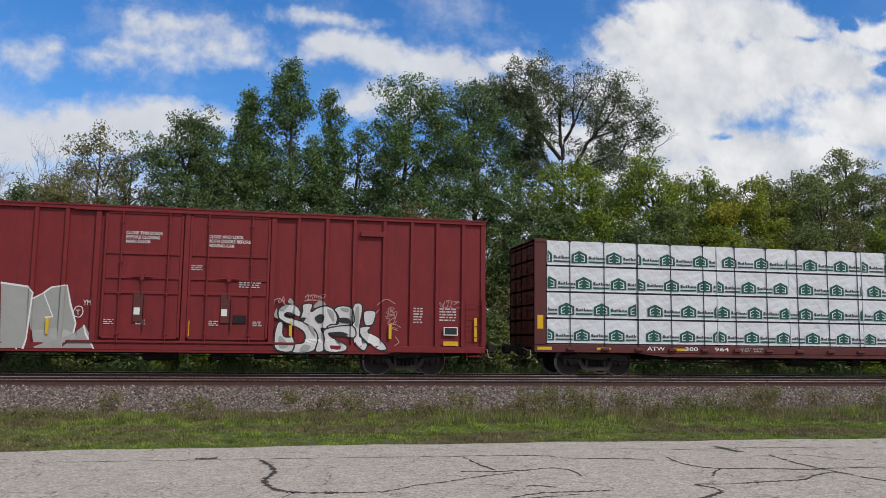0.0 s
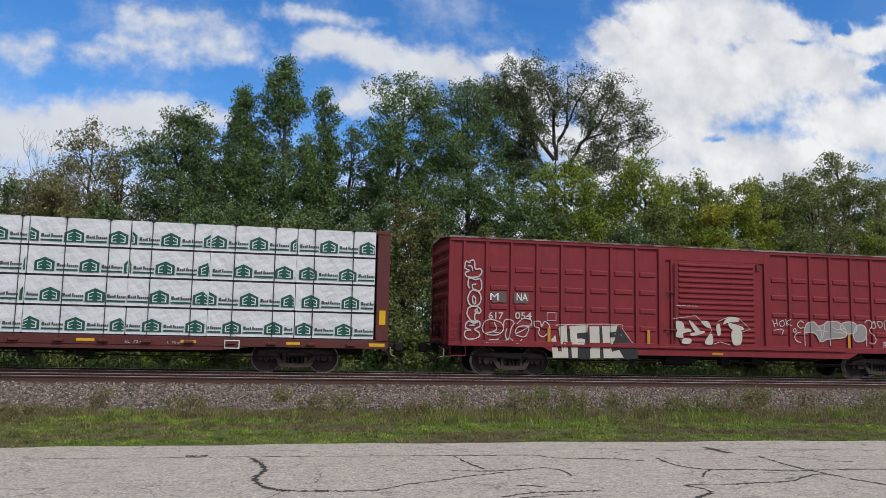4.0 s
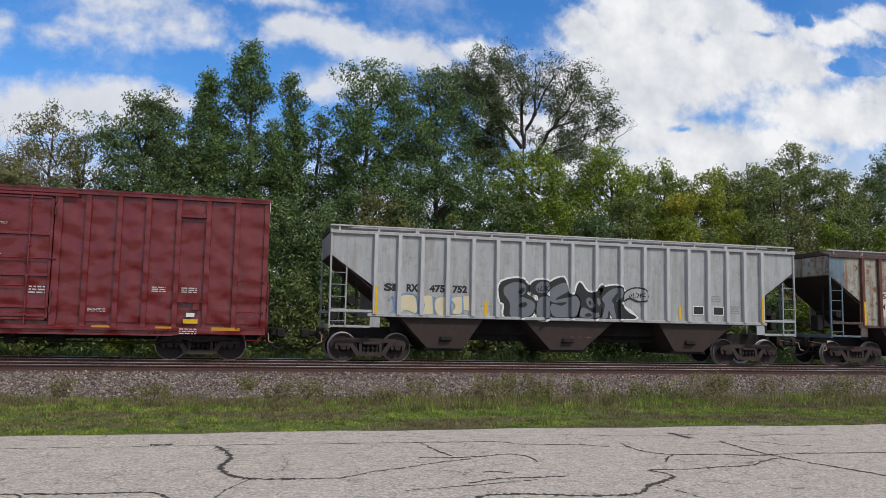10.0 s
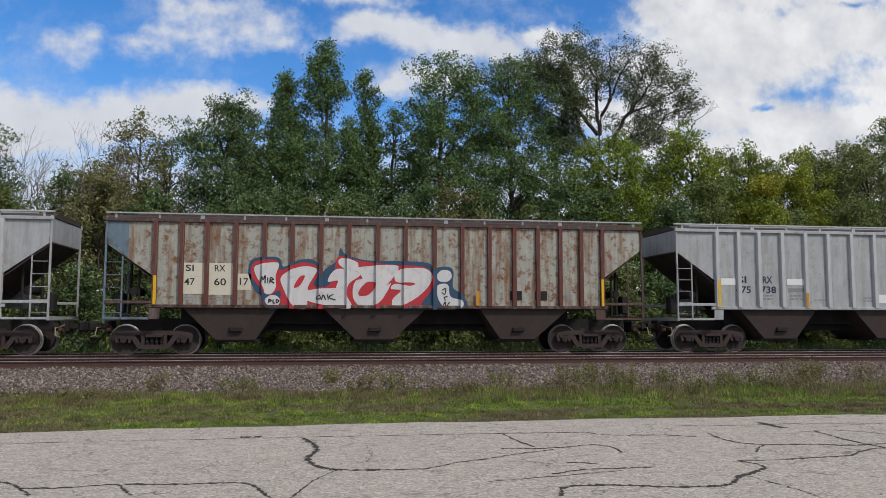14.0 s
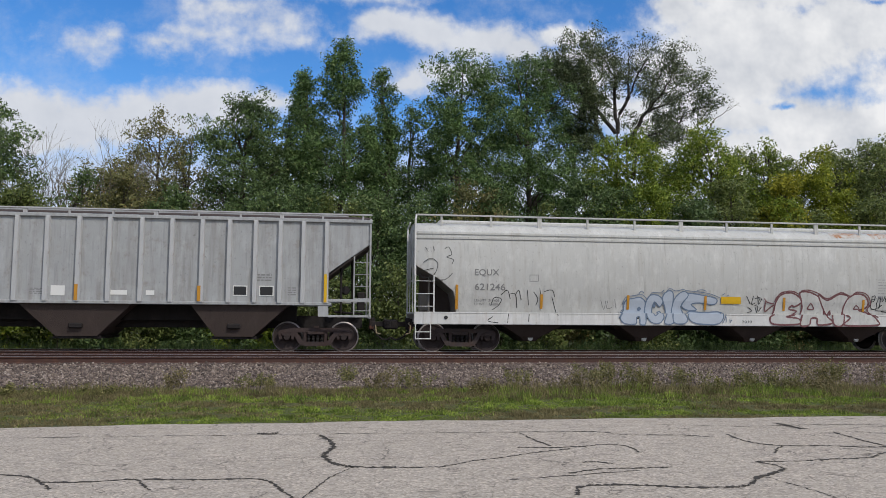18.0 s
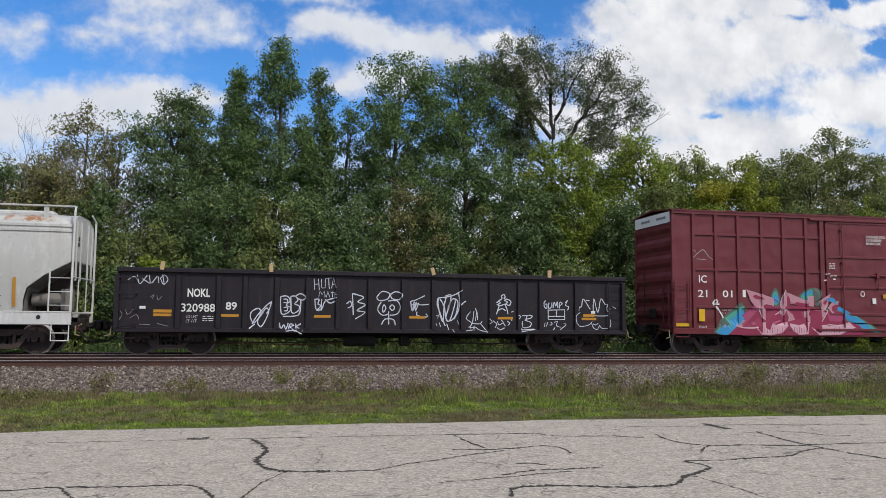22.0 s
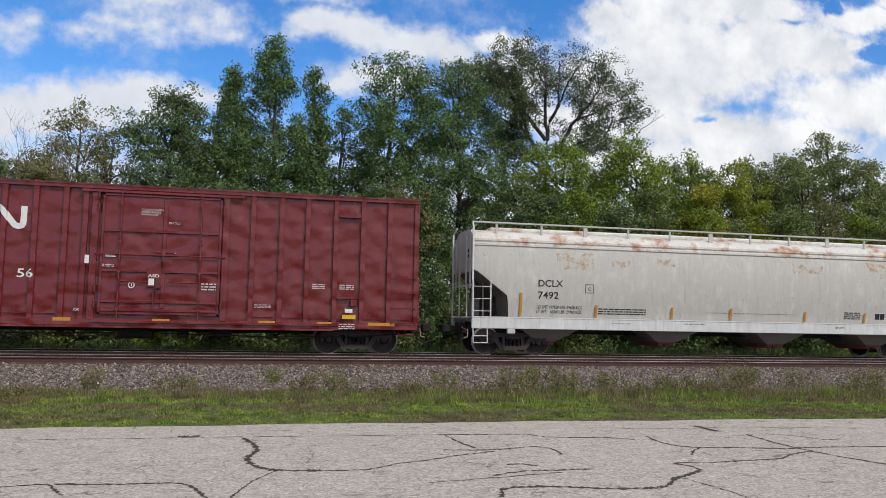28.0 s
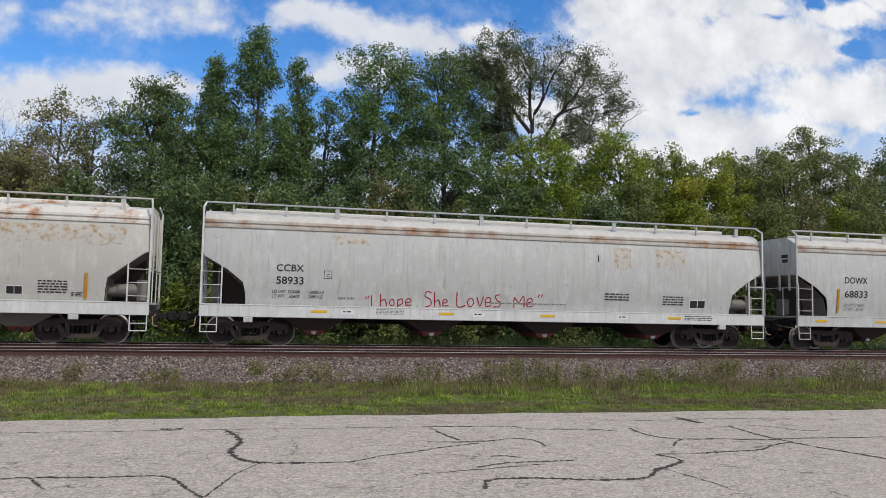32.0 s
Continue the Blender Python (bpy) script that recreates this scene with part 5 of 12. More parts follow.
def wagon_mna():
    L, H = 18.8, 4.5
    c = thing("box_wagon", "faded red box wagon with a ribbed sliding door and painted tags", "box wagon", group="goods train")
    P = MNA_POSTS
    box_body(c, L, H, FADED_RED, 0.94, P, None, post_w=0.11, belly=(3.2, 15.2, 0.74), ribs=9, roof=FLAKED, proud=0.06)
    edges = [0.51, 1.27, 2.12, 3.01, 3.87, 4.78, 5.64, 6.56, 7.4]
    right = [11.6, 12.43, 13.27, 14.09, 14.96, 15.81, 16.71, 17.53, 18.23]
    for a, b in list(zip(edges[1:], edges[2:])) + list(zip(right, right[1:])):
        for z in (3.47, 2.85, 2.22, 1.62):
            w = b - a - 0.24
            alike("panel_bead", (round(w, 2),), lambda: Geo().add(
                [(0, 0.055, 0), (w, 0.055, 0), (w, 0.055, 0.19), (0, 0.055, 0.19), (0.03, 0.02, 0.03), (w - 0.03, 0.02, 0.03), (w - 0.03, 0.02, 0.15), (0.03, 0.02, 0.15)],
                [(0, 1, 5, 4), (1, 2, 6, 5), (2, 3, 7, 6), (3, 0, 4, 7), (4, 5, 6, 7)]), FADED_RED, c, (a + 0.12, 0.006, z - 0.09))
    g = Geo()
    for x in (7.5, 11.55):
        g.block(x - 0.13, -0.01, 1.0, x + 0.13, 0.07, H - 0.1, 0.012)
    g.block(7.4, 0.0, 4.02, 11.6, 0.06, H - 0.1, 0.01)
    part("door_post", g, FADED_RED, c)
    d = part("door", Geo().block(7.82, 0.0, 1.12, 11.2, 0.06, 4.02, 0.01), FADED_RED, c)
    for k in range(15):
        alike("door_rib", (), lambda: Geo().along([(0.0, 0), (-0.045, 0.05), (-0.045, 0.09), (0.0, 0.13)], 0, 2.86), FADED_RED, d, (8.12, 0.0, 1.2 + k * 0.186))
    part("lock_rod", Geo().pipe([(7.95, -0.05, 1.2), (7.95, -0.05, 3.9)], 0.02), BROWN, d)
    part("door_latch", Geo().pipe([(7.62, -0.05, 2.9), (7.95, -0.05, 2.9)], 0.025), BROWN, d)
    part("door_latch", Geo().pipe([(7.55, -0.06, 1.62), (7.95, -0.06, 1.62)], 0.03), BROWN, d)
    part("door_stop", Geo().block(11.1, -0.06, 3.75, 11.2, 0.0, 4.0, 0.01), BROWN, d)
    part("door_track", Geo().block(3.6, -0.05, 0.98, 14.6, 0.04, 1.06, 0.01), FADED_RED, c)
    ladder(c, 18.28, 18.76, 1.05, 2.1, 4, FADED_RED)
    ladder(c, 0.04, 0.46, 1.05, 2.1, 4, FADED_RED)
    steps(c, L, FADED_RED)
    letters(c, "M", 1.4, 2.44, 1.68, 2.68, WHITE, bold=0)
    letters(c, "NA", 2.3, 2.46, 2.68, 2.7, WHITE, bold=0.004)
    letters(c, "617", 1.35, 1.83, 1.85, 2.06, OFFWHITE)
    letters(c, "054", 2.25, 1.85, 2.82, 2.08, OFFWHITE)
    part("data_plate", Geo().box(16.8, -0.012, 1.12, 17.25, -0.006, 1.45), WHITE, c, "white framed data plate")
    part("data_face", Geo().box(16.83, -0.015, 1.15, 17.02, -0.0125, 1.42), INK, c)
    part("data_face", Geo().box(17.04, -0.015, 1.15, 17.22, -0.0125, 1.42), INK, c)
    for x in (3.42, 6.98, 11.62, 14.78):
        strip(c, x, 1.13, 1.6, 0.1, ORANGE)
    strip(c, 18.5, 1.1, 1.85, 0.09, ORANGE)
    strip(c, 9.55, 0.79, 0.87, 0.42, ORANGE, -0.012)
    bars(c, 1.05, 1.04, 1.85, 1.08, 1, OFFWHITE, seed=2)
    bars(c, 17.62, 1.5, 18.05, 1.95, 5, OFFWHITE, seed=4)
    bars(c, 16.2, 1.15, 16.45, 1.38, 4, OFFWHITE, seed=5)
    bars(c, 16.75, 0.98, 17.35, 1.02, 1, OFFWHITE, seed=6)
    bars(c, 8.0, 2.42, 8.8, 2.47, 1, OFFWHITE, -0.05, seed=6)
    part("stencil_frame", Geo().box(3.35, -0.004, 1.82, 3.68, -0.002, 2.1), OFFWHITE, c)
    part("stencil_ground", Geo().box(3.37, -0.006, 1.84, 3.66, -0.0045, 2.08), FADED_RED, c)
    underframe(c, L)
    truck(c, 2.28)
    truck(c, 16.38)
    coupler(c, 0, -1)
    coupler(c, L, 1)
    return c


def noodle(c, x0, z0, x1, z1, w=0.17):
    """A wide white ribbon emblem bent into two letters' shape."""
    p = [(0.44, 1.0), (0.10, 1.0), (0.03, 0.93), (0.03, 0.10), (0.10, 0.0), (0.40, 0.0), (0.47, 0.03), (0.50, 0.10), (0.50, 0.86), (0.53, 0.95), (0.60, 0.98), (0.66, 0.93),
         (0.84, 0.10), (0.88, 0.03), (0.93, 0.03), (0.97, 0.10), (0.97, 1.05)]
    g = Geo()
    q = [(x0 + a * (x1 - x0), z0 + b * (z1 - z0)) for a, b in p]
    for twice in range(2):
        q = [q[0]] + [(u[0] * (1 - k) + v[0] * k, u[1] * (1 - k) + v[1] * k) for u, v in zip(q, q[1:]) for k in (0.25, 0.75)] + [q[-1]]
    stroke(g, q, w, -0.007, uneven=0.0)
    return part("emblem", g, WHITE, c, "white ribbon emblem")


CN_POSTS = [0.96, 1.76, 2.58, 3.42, 4.26, 5.08, 5.63, 10.48, 11.35, 12.16, 13.04, 13.9, 14.76]


def wagon_cn(numbers, limits, label):
    L, H = 15.72, 4.98
    c = thing("box_wagon", label, "box wagon", group="goods train")
    P = CN_POSTS
    box_body(c, L, H, MAROON, 0.78, P, None, post_w=0.17, white=0.36, proud=0.095, ribs=5, belly=(2.3, 13.4, 0.72))
    d = sliding_door(c, 6.1, 9.55, 1.12, 4.72, MAROON, (3.62, 2.42, 1.5, 1.25), (6.65, 8.95), cut=0.035)
    for z0, z1 in ((1.32, 2.37), (2.47, 3.57), (3.67, 4.6)):
        part("door_stile", Geo().block(7.84, -0.012, z0, 7.96, 0.036, z1, 0.012), MAROON, d)
    for x0, x1, z in ((5.95, 9.7, 2.9), (6.65, 7.45, 2.1), (8.05, 8.95, 2.1)):
        part("cross_rod", Geo().tube((x0, -0.05, z), (x1, -0.05, z), 0.018, n=8), MAROON, d)
    handle(c, 7.9, 2.98, MAROON)
    for x in (5.9, 9.68):
        part("door_post", Geo().block(x - 0.1, -0.01, 0.95, x + 0.1, 0.06, 4.8, 0.012), MAROON, c)
    part("door_track", Geo().block(5.5, -0.05, 4.74, 10.2, 0.02, 4.82, 0.01), MAROON, c)
    part("door_track", Geo().block(5.9, -0.06, 0.86, 13.2, 0.03, 0.94, 0.01), MAROON, c)
    for x in (6.0, 9.6):
        for z in (1.3, 1.75, 4.2, 4.55):
            part("door_hinge", Geo().tube((x, -0.05, z), (x, -0.05, z + 0.22), 0.03, n=8), BROWN, c)
    part("tack_board", Geo().block(13.1, -0.04, 4.3, 13.82, 0.05, 4.46, 0.01), MAROON, c)
    part("tack_board", Geo().block(13.1, -0.03, 1.72, 13.82, 0.05, 1.78, 0.01), MAROON, c)
    part("tack_board", Geo().block(13.55, -0.05, 1.5, 13.75, 0.05, 1.7, 0.01), MAROON, c)
    part("lock_box", Geo().block(7.45, -0.045, 1.95, 7.85, 0.0, 2.5, 0.01), MAROON, c)
    part("lock_lever", Geo().block(7.7, -0.09, 1.9, 7.84, -0.045, 2.22, 0.01).tube((7.64, -0.06, 1.25), (7.64, -0.06, 1.92), 0.02, n=8), BROWN, c)
    part("placard", Geo().box(7.5, -0.052, 2.0, 7.66, -0.047, 2.2), WHITE, c, "white paper placard")
    letters(c, "ASD", 7.48, 2.24, 7.8, 2.33, WHITE, -0.05)
    ladder(c, 14.85, 15.62, 1.0, 2.42, 4, MAROON, stiles=False, name="grab_irons")
    ladder(c, 0.1, 0.85, 1.0, 2.5, 4, MAROON, stiles=False, name="grab_irons")
    steps(c, L, MAROON)
    noodle(c, 2.02, 3.62, 4.0, 4.2)
    a, b, d = numbers
    letters(c, "GT", 2.02, 2.58, 2.5, 2.83, WHITE)
    letters(c, "W", 3.0, 2.58, 3.3, 2.83, WHITE)
    letters(c, a, 2.02, 2.1, 2.48, 2.36, WHITE)
    letters(c, b, 2.98, 2.12, 3.42, 2.38, WHITE)
    letters(c, d, 3.85, 2.14, 4.3, 2.4, WHITE)
    for i, (s, v) in enumerate(zip(("LD LMT", "LT WT", "CU FT"), limits)):
        letters(c, s, 1.02, 1.6 - 0.17 * i, 1.02 + 0.075 * len(s), 1.7 - 0.17 * i, WHITE, bold=0.004)
        letters(c, v, 2.45 - 0.078 * len(v), 1.6 - 0.17 * i, 2.45, 1.7 - 0.17 * i, WHITE, bold=0.004)
    part("service_plate", Geo().box(1.92, -0.014, 1.12, 2.44, -0.006, 1.25), AMBER, c, "yellow service plate")
    part("service_plate", Geo().box(13.3, -0.014, 1.1, 13.72, -0.006, 1.23), AMBER, c, "yellow service plate")
    part("notice", Geo().box(13.38, -0.014, 1.3, 13.62, -0.006, 1.42), WHITE, c)
    for x, w in ((1.05, 1.0), (3.1, 0.5), (5.15, 0.48), (7.9, 0.5), (11.0, 0.5), (12.75, 0.45), (14.55, 0.85)):
        strip(c, x, 0.9, 1.0, w, ORANGE)
    part("seal_tag", Geo().box(5.68, -0.02, 2.6, 5.8, -0.012, 2.85), WHITE, c, "white tag")
    part("notice", Geo().slab([(6.25, 2.82), (6.55, 2.82), (6.5, 2.88), (6.25, 2.9)], -0.02, -0.014), WHITE, c)
    bars(c, 6.15, 2.5, 6.5, 2.6, 2, OFFWHITE, seed=1)
    letters(c, "CLOSE AND LOCK\nDOORS BEFORE\nMOVING CAR", 7.2, 4.1, 7.85, 4.3, WHITE, bold=0.0)
    bars(c, 8.0, 3.85, 8.35, 3.92, 2, OFFWHITE, seed=3)
    bars(c, 7.85, 2.96, 8.25, 3.0, 1, OFFWHITE, seed=3)
    bars(c, 9.02, 1.85, 9.45, 2.1, 3, OFFWHITE, seed=4)
    bars(c, 12.35, 2.0, 12.75, 2.18, 3, OFFWHITE, seed=5)
    bars(c, 13.2, 2.0, 13.65, 2.18, 3, OFFWHITE, seed=6)
    bars(c, 10.6, 1.38, 11.1, 1.5, 3, OFFWHITE, seed=7)
    bars(c, 1.75, 0.82, 2.0, 0.98, 3, OFFWHITE, seed=8)
    bars(c, 13.2, 0.75, 13.7, 0.95, 3, OFFWHITE, seed=9)
    letters(c, "70K", 5.42, 1.2, 5.62, 1.28, WHITE, bold=0.0)
    g = Geo()
    stroke(g, [(7.02 + 0.08 * math.cos(k * 0.524), 2.0 + 0.09 * math.sin(k * 0.524)) for k in range(13)], 0.03, -0.02)
    stroke(g, [(7.02, 1.95), (7.02, 2.05)], 0.03, -0.02)
    part("inspection_mark", g, WHITE, c)
    for x in P:
        if not 4.9 < x < 9.8:
            alike("weld_seam", (), lambda: Geo().box(0.1, 0.055, 1.1, 0.7, 0.1, 1.115), MAROON, c, (x, 0, 0))
    underframe(c, L)
    truck(c, 1.55)
    truck(c, 13.82)
    coupler(c, 0, -1)
    coupler(c, L, 1)
    return c


IC_POSTS = [0.82, 1.68, 2.55, 3.48, 4.34, 5.26, 10.5, 11.42, 12.38, 13.28, 14.12, 14.9]


def wagon_ic():
    L, H = 15.8, 5.03
    c = thing("box_wagon", "plum red box wagon with framed panels and colourful painted lettering", "box wagon", group="goods train")
    P = IC_POSTS
    box_body(c, L, H, PLUM, 0.72, P, None, post_w=0.14, white=0.4, ribs=7, proud=0.062, belly=(2.3, 13.5, 0.66))
    rows = P[:6] + [5.85]
    for a, b in list(zip(rows, rows[1:])) + list(zip([9.85] + P[6:], P[6:] + [14.9])):
        for z in (4.2, 2.96, 1.66):
            w = b - a - 0.12
            if w > 0.2:
                alike("panel_rib", (round(w, 2),), lambda: Geo().block(0, 0, 0, w, 0.05, 0.09, 0.012), PLUM, c, (a + 0.06, 0.012, z - 0.045))
    sliding_door(c, 6.05, 9.65, 1.1, 4.8, PLUM, (3.52, 2.42, 2.86, 1.45), (6.7, 8.98))
    handle(c, 8.15, 2.87, PLUM)
    g = Geo()
    for x in (5.9, 9.78):
        g.block(x - 0.09, -0.01, 0.9, x + 0.09, 0.06, 4.86, 0.012)
    g.block(5.4, -0.05, 4.82, 10.2, 0.02, 4.9, 0.01)
    g.block(5.6, -0.06, 0.86, 13.0, 0.03, 0.94, 0.01)
    part("door_track", g, PLUM, c)
    part("tack_board", Geo().block(13.33, -0.03, 4.45, 14.05, 0.06, 4.6, 0.01), PLUM, c)
    ladder(c, 0.06, 0.62, 0.95, 2.55, 4, PLUM)
    ladder(c, 15.2, 15.74, 0.95, 2.55, 4, PLUM)
    steps(c, L, PLUM)
    letters(c, "IC", 1.02, 2.5, 1.33, 2.76, WHITE)
    letters(c, "21", 0.98, 2.0, 1.33, 2.25, WHITE)
    letters(c, "01", 1.92, 2.0, 2.3, 2.25, WHITE)
    letters(c, "1", 2.7, 2.02, 2.82, 2.27, WHITE)
    letters(c, "CLOSE AND LOCK\nDOOR BEFORE\nMOVING CAR", 7.72, 4.0, 8.55, 4.34, WHITE, -0.03)
    letters(c, "LD LMT\nLT WT", 1.9, 1.42, 2.38, 1.6, OFFWHITE, bold=0)
    letters(c, "213700\n72300", 2.78, 1.42, 3.25, 1.6, OFFWHITE, bold=0)
    strip(c, 1.08, 1.16, 1.58, 0.22)
    for x in (0.36, 15.45):
        strip(c, x, 0.98, 1.1, 0.52)
        bars(c, x - 0.22, 1.0, x + 0.22, 1.07, 1, GREYINK, -0.01)
    strip(c, 9.33, 1.4, 1.85, 0.1, ORANGE, -0.03)
    part("placard", Geo().box(7.9, -0.035, 1.85, 8.05, -0.03, 2.05), WHITE, c, "white paper placard")
    part("placard", Geo().box(8.35, -0.035, 2.05, 8.5, -0.03, 2.2), ORANGE, c, "orange paper placard")
    bars(c, 6.15, 3.05, 6.4, 3.3, 4, OFFWHITE, -0.03, seed=3)
    bars(c, 6.2, 2.78, 6.5, 2.86, 1, OFFWHITE, -0.03, seed=3)
    bars(c, 8.75, 1.6, 9.2, 1.68, 2, OFFWHITE, -0.03, seed=5)
    bars(c, 9.0, 1.45, 9.25, 1.65, 3, OFFWHITE, -0.03, seed=6)
    bars(c, 0.95, 0.92, 1.25, 1.0, 2, OFFWHITE, seed=7)
    bars(c, 13.5, 1.9, 13.75, 2.15, 4, OFFWHITE, seed=8)
    bars(c, 14.45, 1.9, 14.8, 2.35, 6, OFFWHITE, seed=9)
    g = Geo()
    stroke(g, [(7.5 + 0.08 * math.cos(k * 0.524), 2.2 + 0.09 * math.sin(k * 0.524)) for k in range(13)], 0.03, -0.03)
    part("inspection_mark", g, WHITE, c)
    underframe(c, L)
    truck(c, 1.62)
    truck(c, 13.85)
    coupler(c, 0, -1)
    coupler(c, L, 1)
    return c


FLAKED = painted("flaking_roof_coat", (0.30, 0.27, 0.25), 0.8, vary=0.2, dirt=(0.12, 0.05, 0.045), dirt_from=0.45, dirt_to=0.6, dirt_scale=1.2)


# -- ribbed three-bay hopper wagons --
HOP_POSTS = [1.53, 2.31, 3.06, 3.92, 4.79, 5.64, 6.53, 7.4, 8.31, 9.2, 10.14, 11.03, 11.93, 12.75, 13.54, 14.3, 15.01, 15.73]


def hopper_side(y0, y1, L):
    a = L - 17.2
    return Geo().slab([(0.08, 3.4), (1.46, 2.42), (1.46, 1.5), (15.74 + a, 1.5), (15.74 + a, 2.42), (17.12 + a, 3.42), (17.12 + a, 4.14), (0.08, 4.14)], y0, y1)


def bay_geo(x0, x1, b0, b1, z1, z0, y0=0.12, pinch=0.45):
    """A discharge hopper that narrows to its gate."""
    ya, yb = y0, WIDE - y0
    v = [(x0, ya, z1), (x1, ya, z1), (x1, yb, z1), (x0, yb, z1), (b0, ya + pinch, z0), (b1, ya + pinch, z0), (b1, yb - pinch, z0), (b0, yb - pinch, z0)]
    return Geo().add(v, [(0, 1, 5, 4), (1, 2, 6, 5), (2, 3, 7, 6), (3, 0, 4, 7), (4, 5, 6, 7), (0, 3, 2, 1)])


def roof_walk(car, L, z, paint, xs, y=0.12, post=0.16, wide=0.07, name="running_board"):
    """The raised walk along the roof edge, on short posts."""
    g = Geo()
    g.block(0.05, y - 0.06, z - 0.045, L - 0.05, y + 0.05, z, 0.006)
    p = part(name, g, paint, car)
    for i, x in enumerate(xs):
        w = wide * (1.7 if i % 3 == 2 else 0.8)
        alike("walk_post", (round(w, 3), post), lambda: Geo().block(-w / 2, -0.03, -post, w / 2, 0.03, 0, 0.004), paint, p, (x, y, z - 0.045))
    return p


def rib_hopper(label, paint, post_paint, trim, marks, first_end=None, walk=None):
    L = 17.2
    c = thing("hopper_wagon", label, "hopper wagon", group="goods train")
    part("side_wall", hopper_side(0.07, 0.12, L), paint, c)
    part("side_wall", hopper_side(WIDE - 0.12, WIDE - 0.07, L), paint, c)
    for x in HOP_POSTS:
        alike("side_post", (post_paint.name,), lambda: hat_geo(2.56, 0.15, 0.115), post_paint, c, (x, -0.045, 1.52))
    g = Geo()
    for y in (-0.01, WIDE - 0.1):
        g.block(0.05, y, 4.06, L - 0.05, y + 0.11, 4.17, 0.012)
    part("top_chord", g, trim, c)
    g = Geo()
    for y in (-0.005, WIDE - 0.09):
        g.block(1.3, y, 1.44, L - 1.3, y + 0.095, 1.54, 0.012)
        g.block(0.1, y, 1.56, 1.5, y + 0.06, 1.65, 0.01)
        g.block(L - 1.5, y, 1.56, L - 0.1, y + 0.06, 1.65, 0.01)
    part("side_sill", g, trim, c)
    for a, b in ((0.09, 2.7), (L - 0.09, L - 2.7)):
        part("slope_sheet", Geo().slab([(a, 3.4), (b, 1.4), (b, 1.36), (a, 3.36)], 0.12, WIDE - 0.12), GRIME, c)
    for x in (0.085, L - 0.115):
        part("end_wall", Geo().box(x, 0.11, 3.4, x + 0.03, WIDE - 0.11, 4.12), paint, c)
    for x0, x1, b0, b1 in ((2.35, 5.2, 3.35, 4.55), (6.6, 9.9, 7.65, 8.85), (11.6, 14.6, 12.35, 13.5)):
        b = part("discharge_hopper", bay_geo(x0, x1, b0, b1, 1.46, 0.46, 0.12, 0.22), GRIME, c, "grimy brown discharge hopper")
        g = Geo()
        g.block(b0 - 0.1, 0.4, 0.38, b1 + 0.1, WIDE - 0.4, 0.47, 0.01)
        part("gate", g, UNDER, b)
        m = (b0 + b1) / 2
        g = Geo().block(m - 0.2, 0.18, 0.70, m + 0.2, 0.34, 0.86, 0.03)
        part("vibrator_bracket", g, UNDER, b)
    part("centre_sill", Geo().block(0.3, WIDE / 2 - 0.22, 0.72, L - 0.3, WIDE / 2 + 0.22, 1.12, 0.01), UNDER, c)
    part("side_girder", Geo().block(2.2, 0.9, 0.95, L - 2.4, 0.98, 1.44, 0.01), UNDER, c)
    xs = [0.35 + 1.27 * k for k in range(14)]
    roof_walk(c, L, 4.35, walk or trim, xs)
    g = Geo()
    g.along([(0.05, 4.14), (0.5, 4.3), (WIDE - 0.5, 4.3), (WIDE - 0.05, 4.14)], 0.06, L - 0.06)
    # dark roof colour stands for the shade between walk and top chord
    part("roof", g, GRIME, c, "roof coloured dark for the shade under its walk")
    h = Geo()
    h.block(0.8, 0.55, 4.28, L - 0.8, 1.15, 4.4, 0.03)
    h.block(0.8, WIDE - 1.15, 4.28, L - 0.8, WIDE - 0.55, 4.4, 0.03)
    part("hatch_cover", h, trim, c)
    for x, s in ((0.1, 1), (L - 0.1, -1)):
        e = Geo()
        for y in (0.02, WIDE - 0.06):
            e.block(x - 0.03, y, 1.08, x + 0.03, y + 0.05, 4.2, 0.006)
        e.block(min(x, x + s * 1.3), 0.02, 1.08, max(x, x + s * 1.3), 0.07, 1.15, 0.006)
        e.block(x - 0.04, 0.02, 1.05, x + 0.04, WIDE - 0.02, 1.17, 0.006)
        hue_of = first_end if first_end and s > 0 else trim
        part("end_frame", e, hue_of, c)
        ladder(c, min(x, x + s * 0.5), max(x, x + s * 0.5), 1.1, 3.0, 5, hue_of, y=0.0)
        if hue_of is not trim:
            part("end_patch", Geo().slab([(0.07, 3.44), (0.75, 2.96), (0.75, 4.05), (0.07, 4.05)], 0.058, 0.068), hue_of, c, "blue-grey repainted panel")
        e = Geo()
        e.pipe([(x + s * 0.5, WIDE / 2 - 0.4, 1.2), (x + s * 0.55, WIDE / 2 - 0.4, 3.3)], 0.05)
        e.pipe([(x + s * 0.9, 0.5, 1.2), (x + s * 0.9, 0.5, 2.7)], 0.04)
        e.block(x + s * 0.25 - 0.12, 0.9, 1.3, x + s * 0.25 + 0.12, 1.3, 1.9, 0.03)
        e.tube((x + s * 0.75, 0.5, 1.95), (x + s * 0.75, 1.6, 1.95), 0.13, n=12)
        e.pipe([(x + s * 0.2, 0.6, 1.2), (x + s * 1.1, 0.6, 1.25)], 0.03)
        part("brake_gear", e, UNDER, c)
        part("jacking_plate", Geo().slab([(x + s * 1.3, 1.5), (x + s * 1.62, 1.5), (x + s * 1.6, 1.1), (x + s * 1.28, 1.1)], 0.02, 0.06), trim, c)
    for x in (HOP_POSTS[0] + 0.03, HOP_POSTS[-1] - 0.02):
        strip(c, x, 1.54, 2.42, 0.09, AMBER, -0.05)
    marks(c)
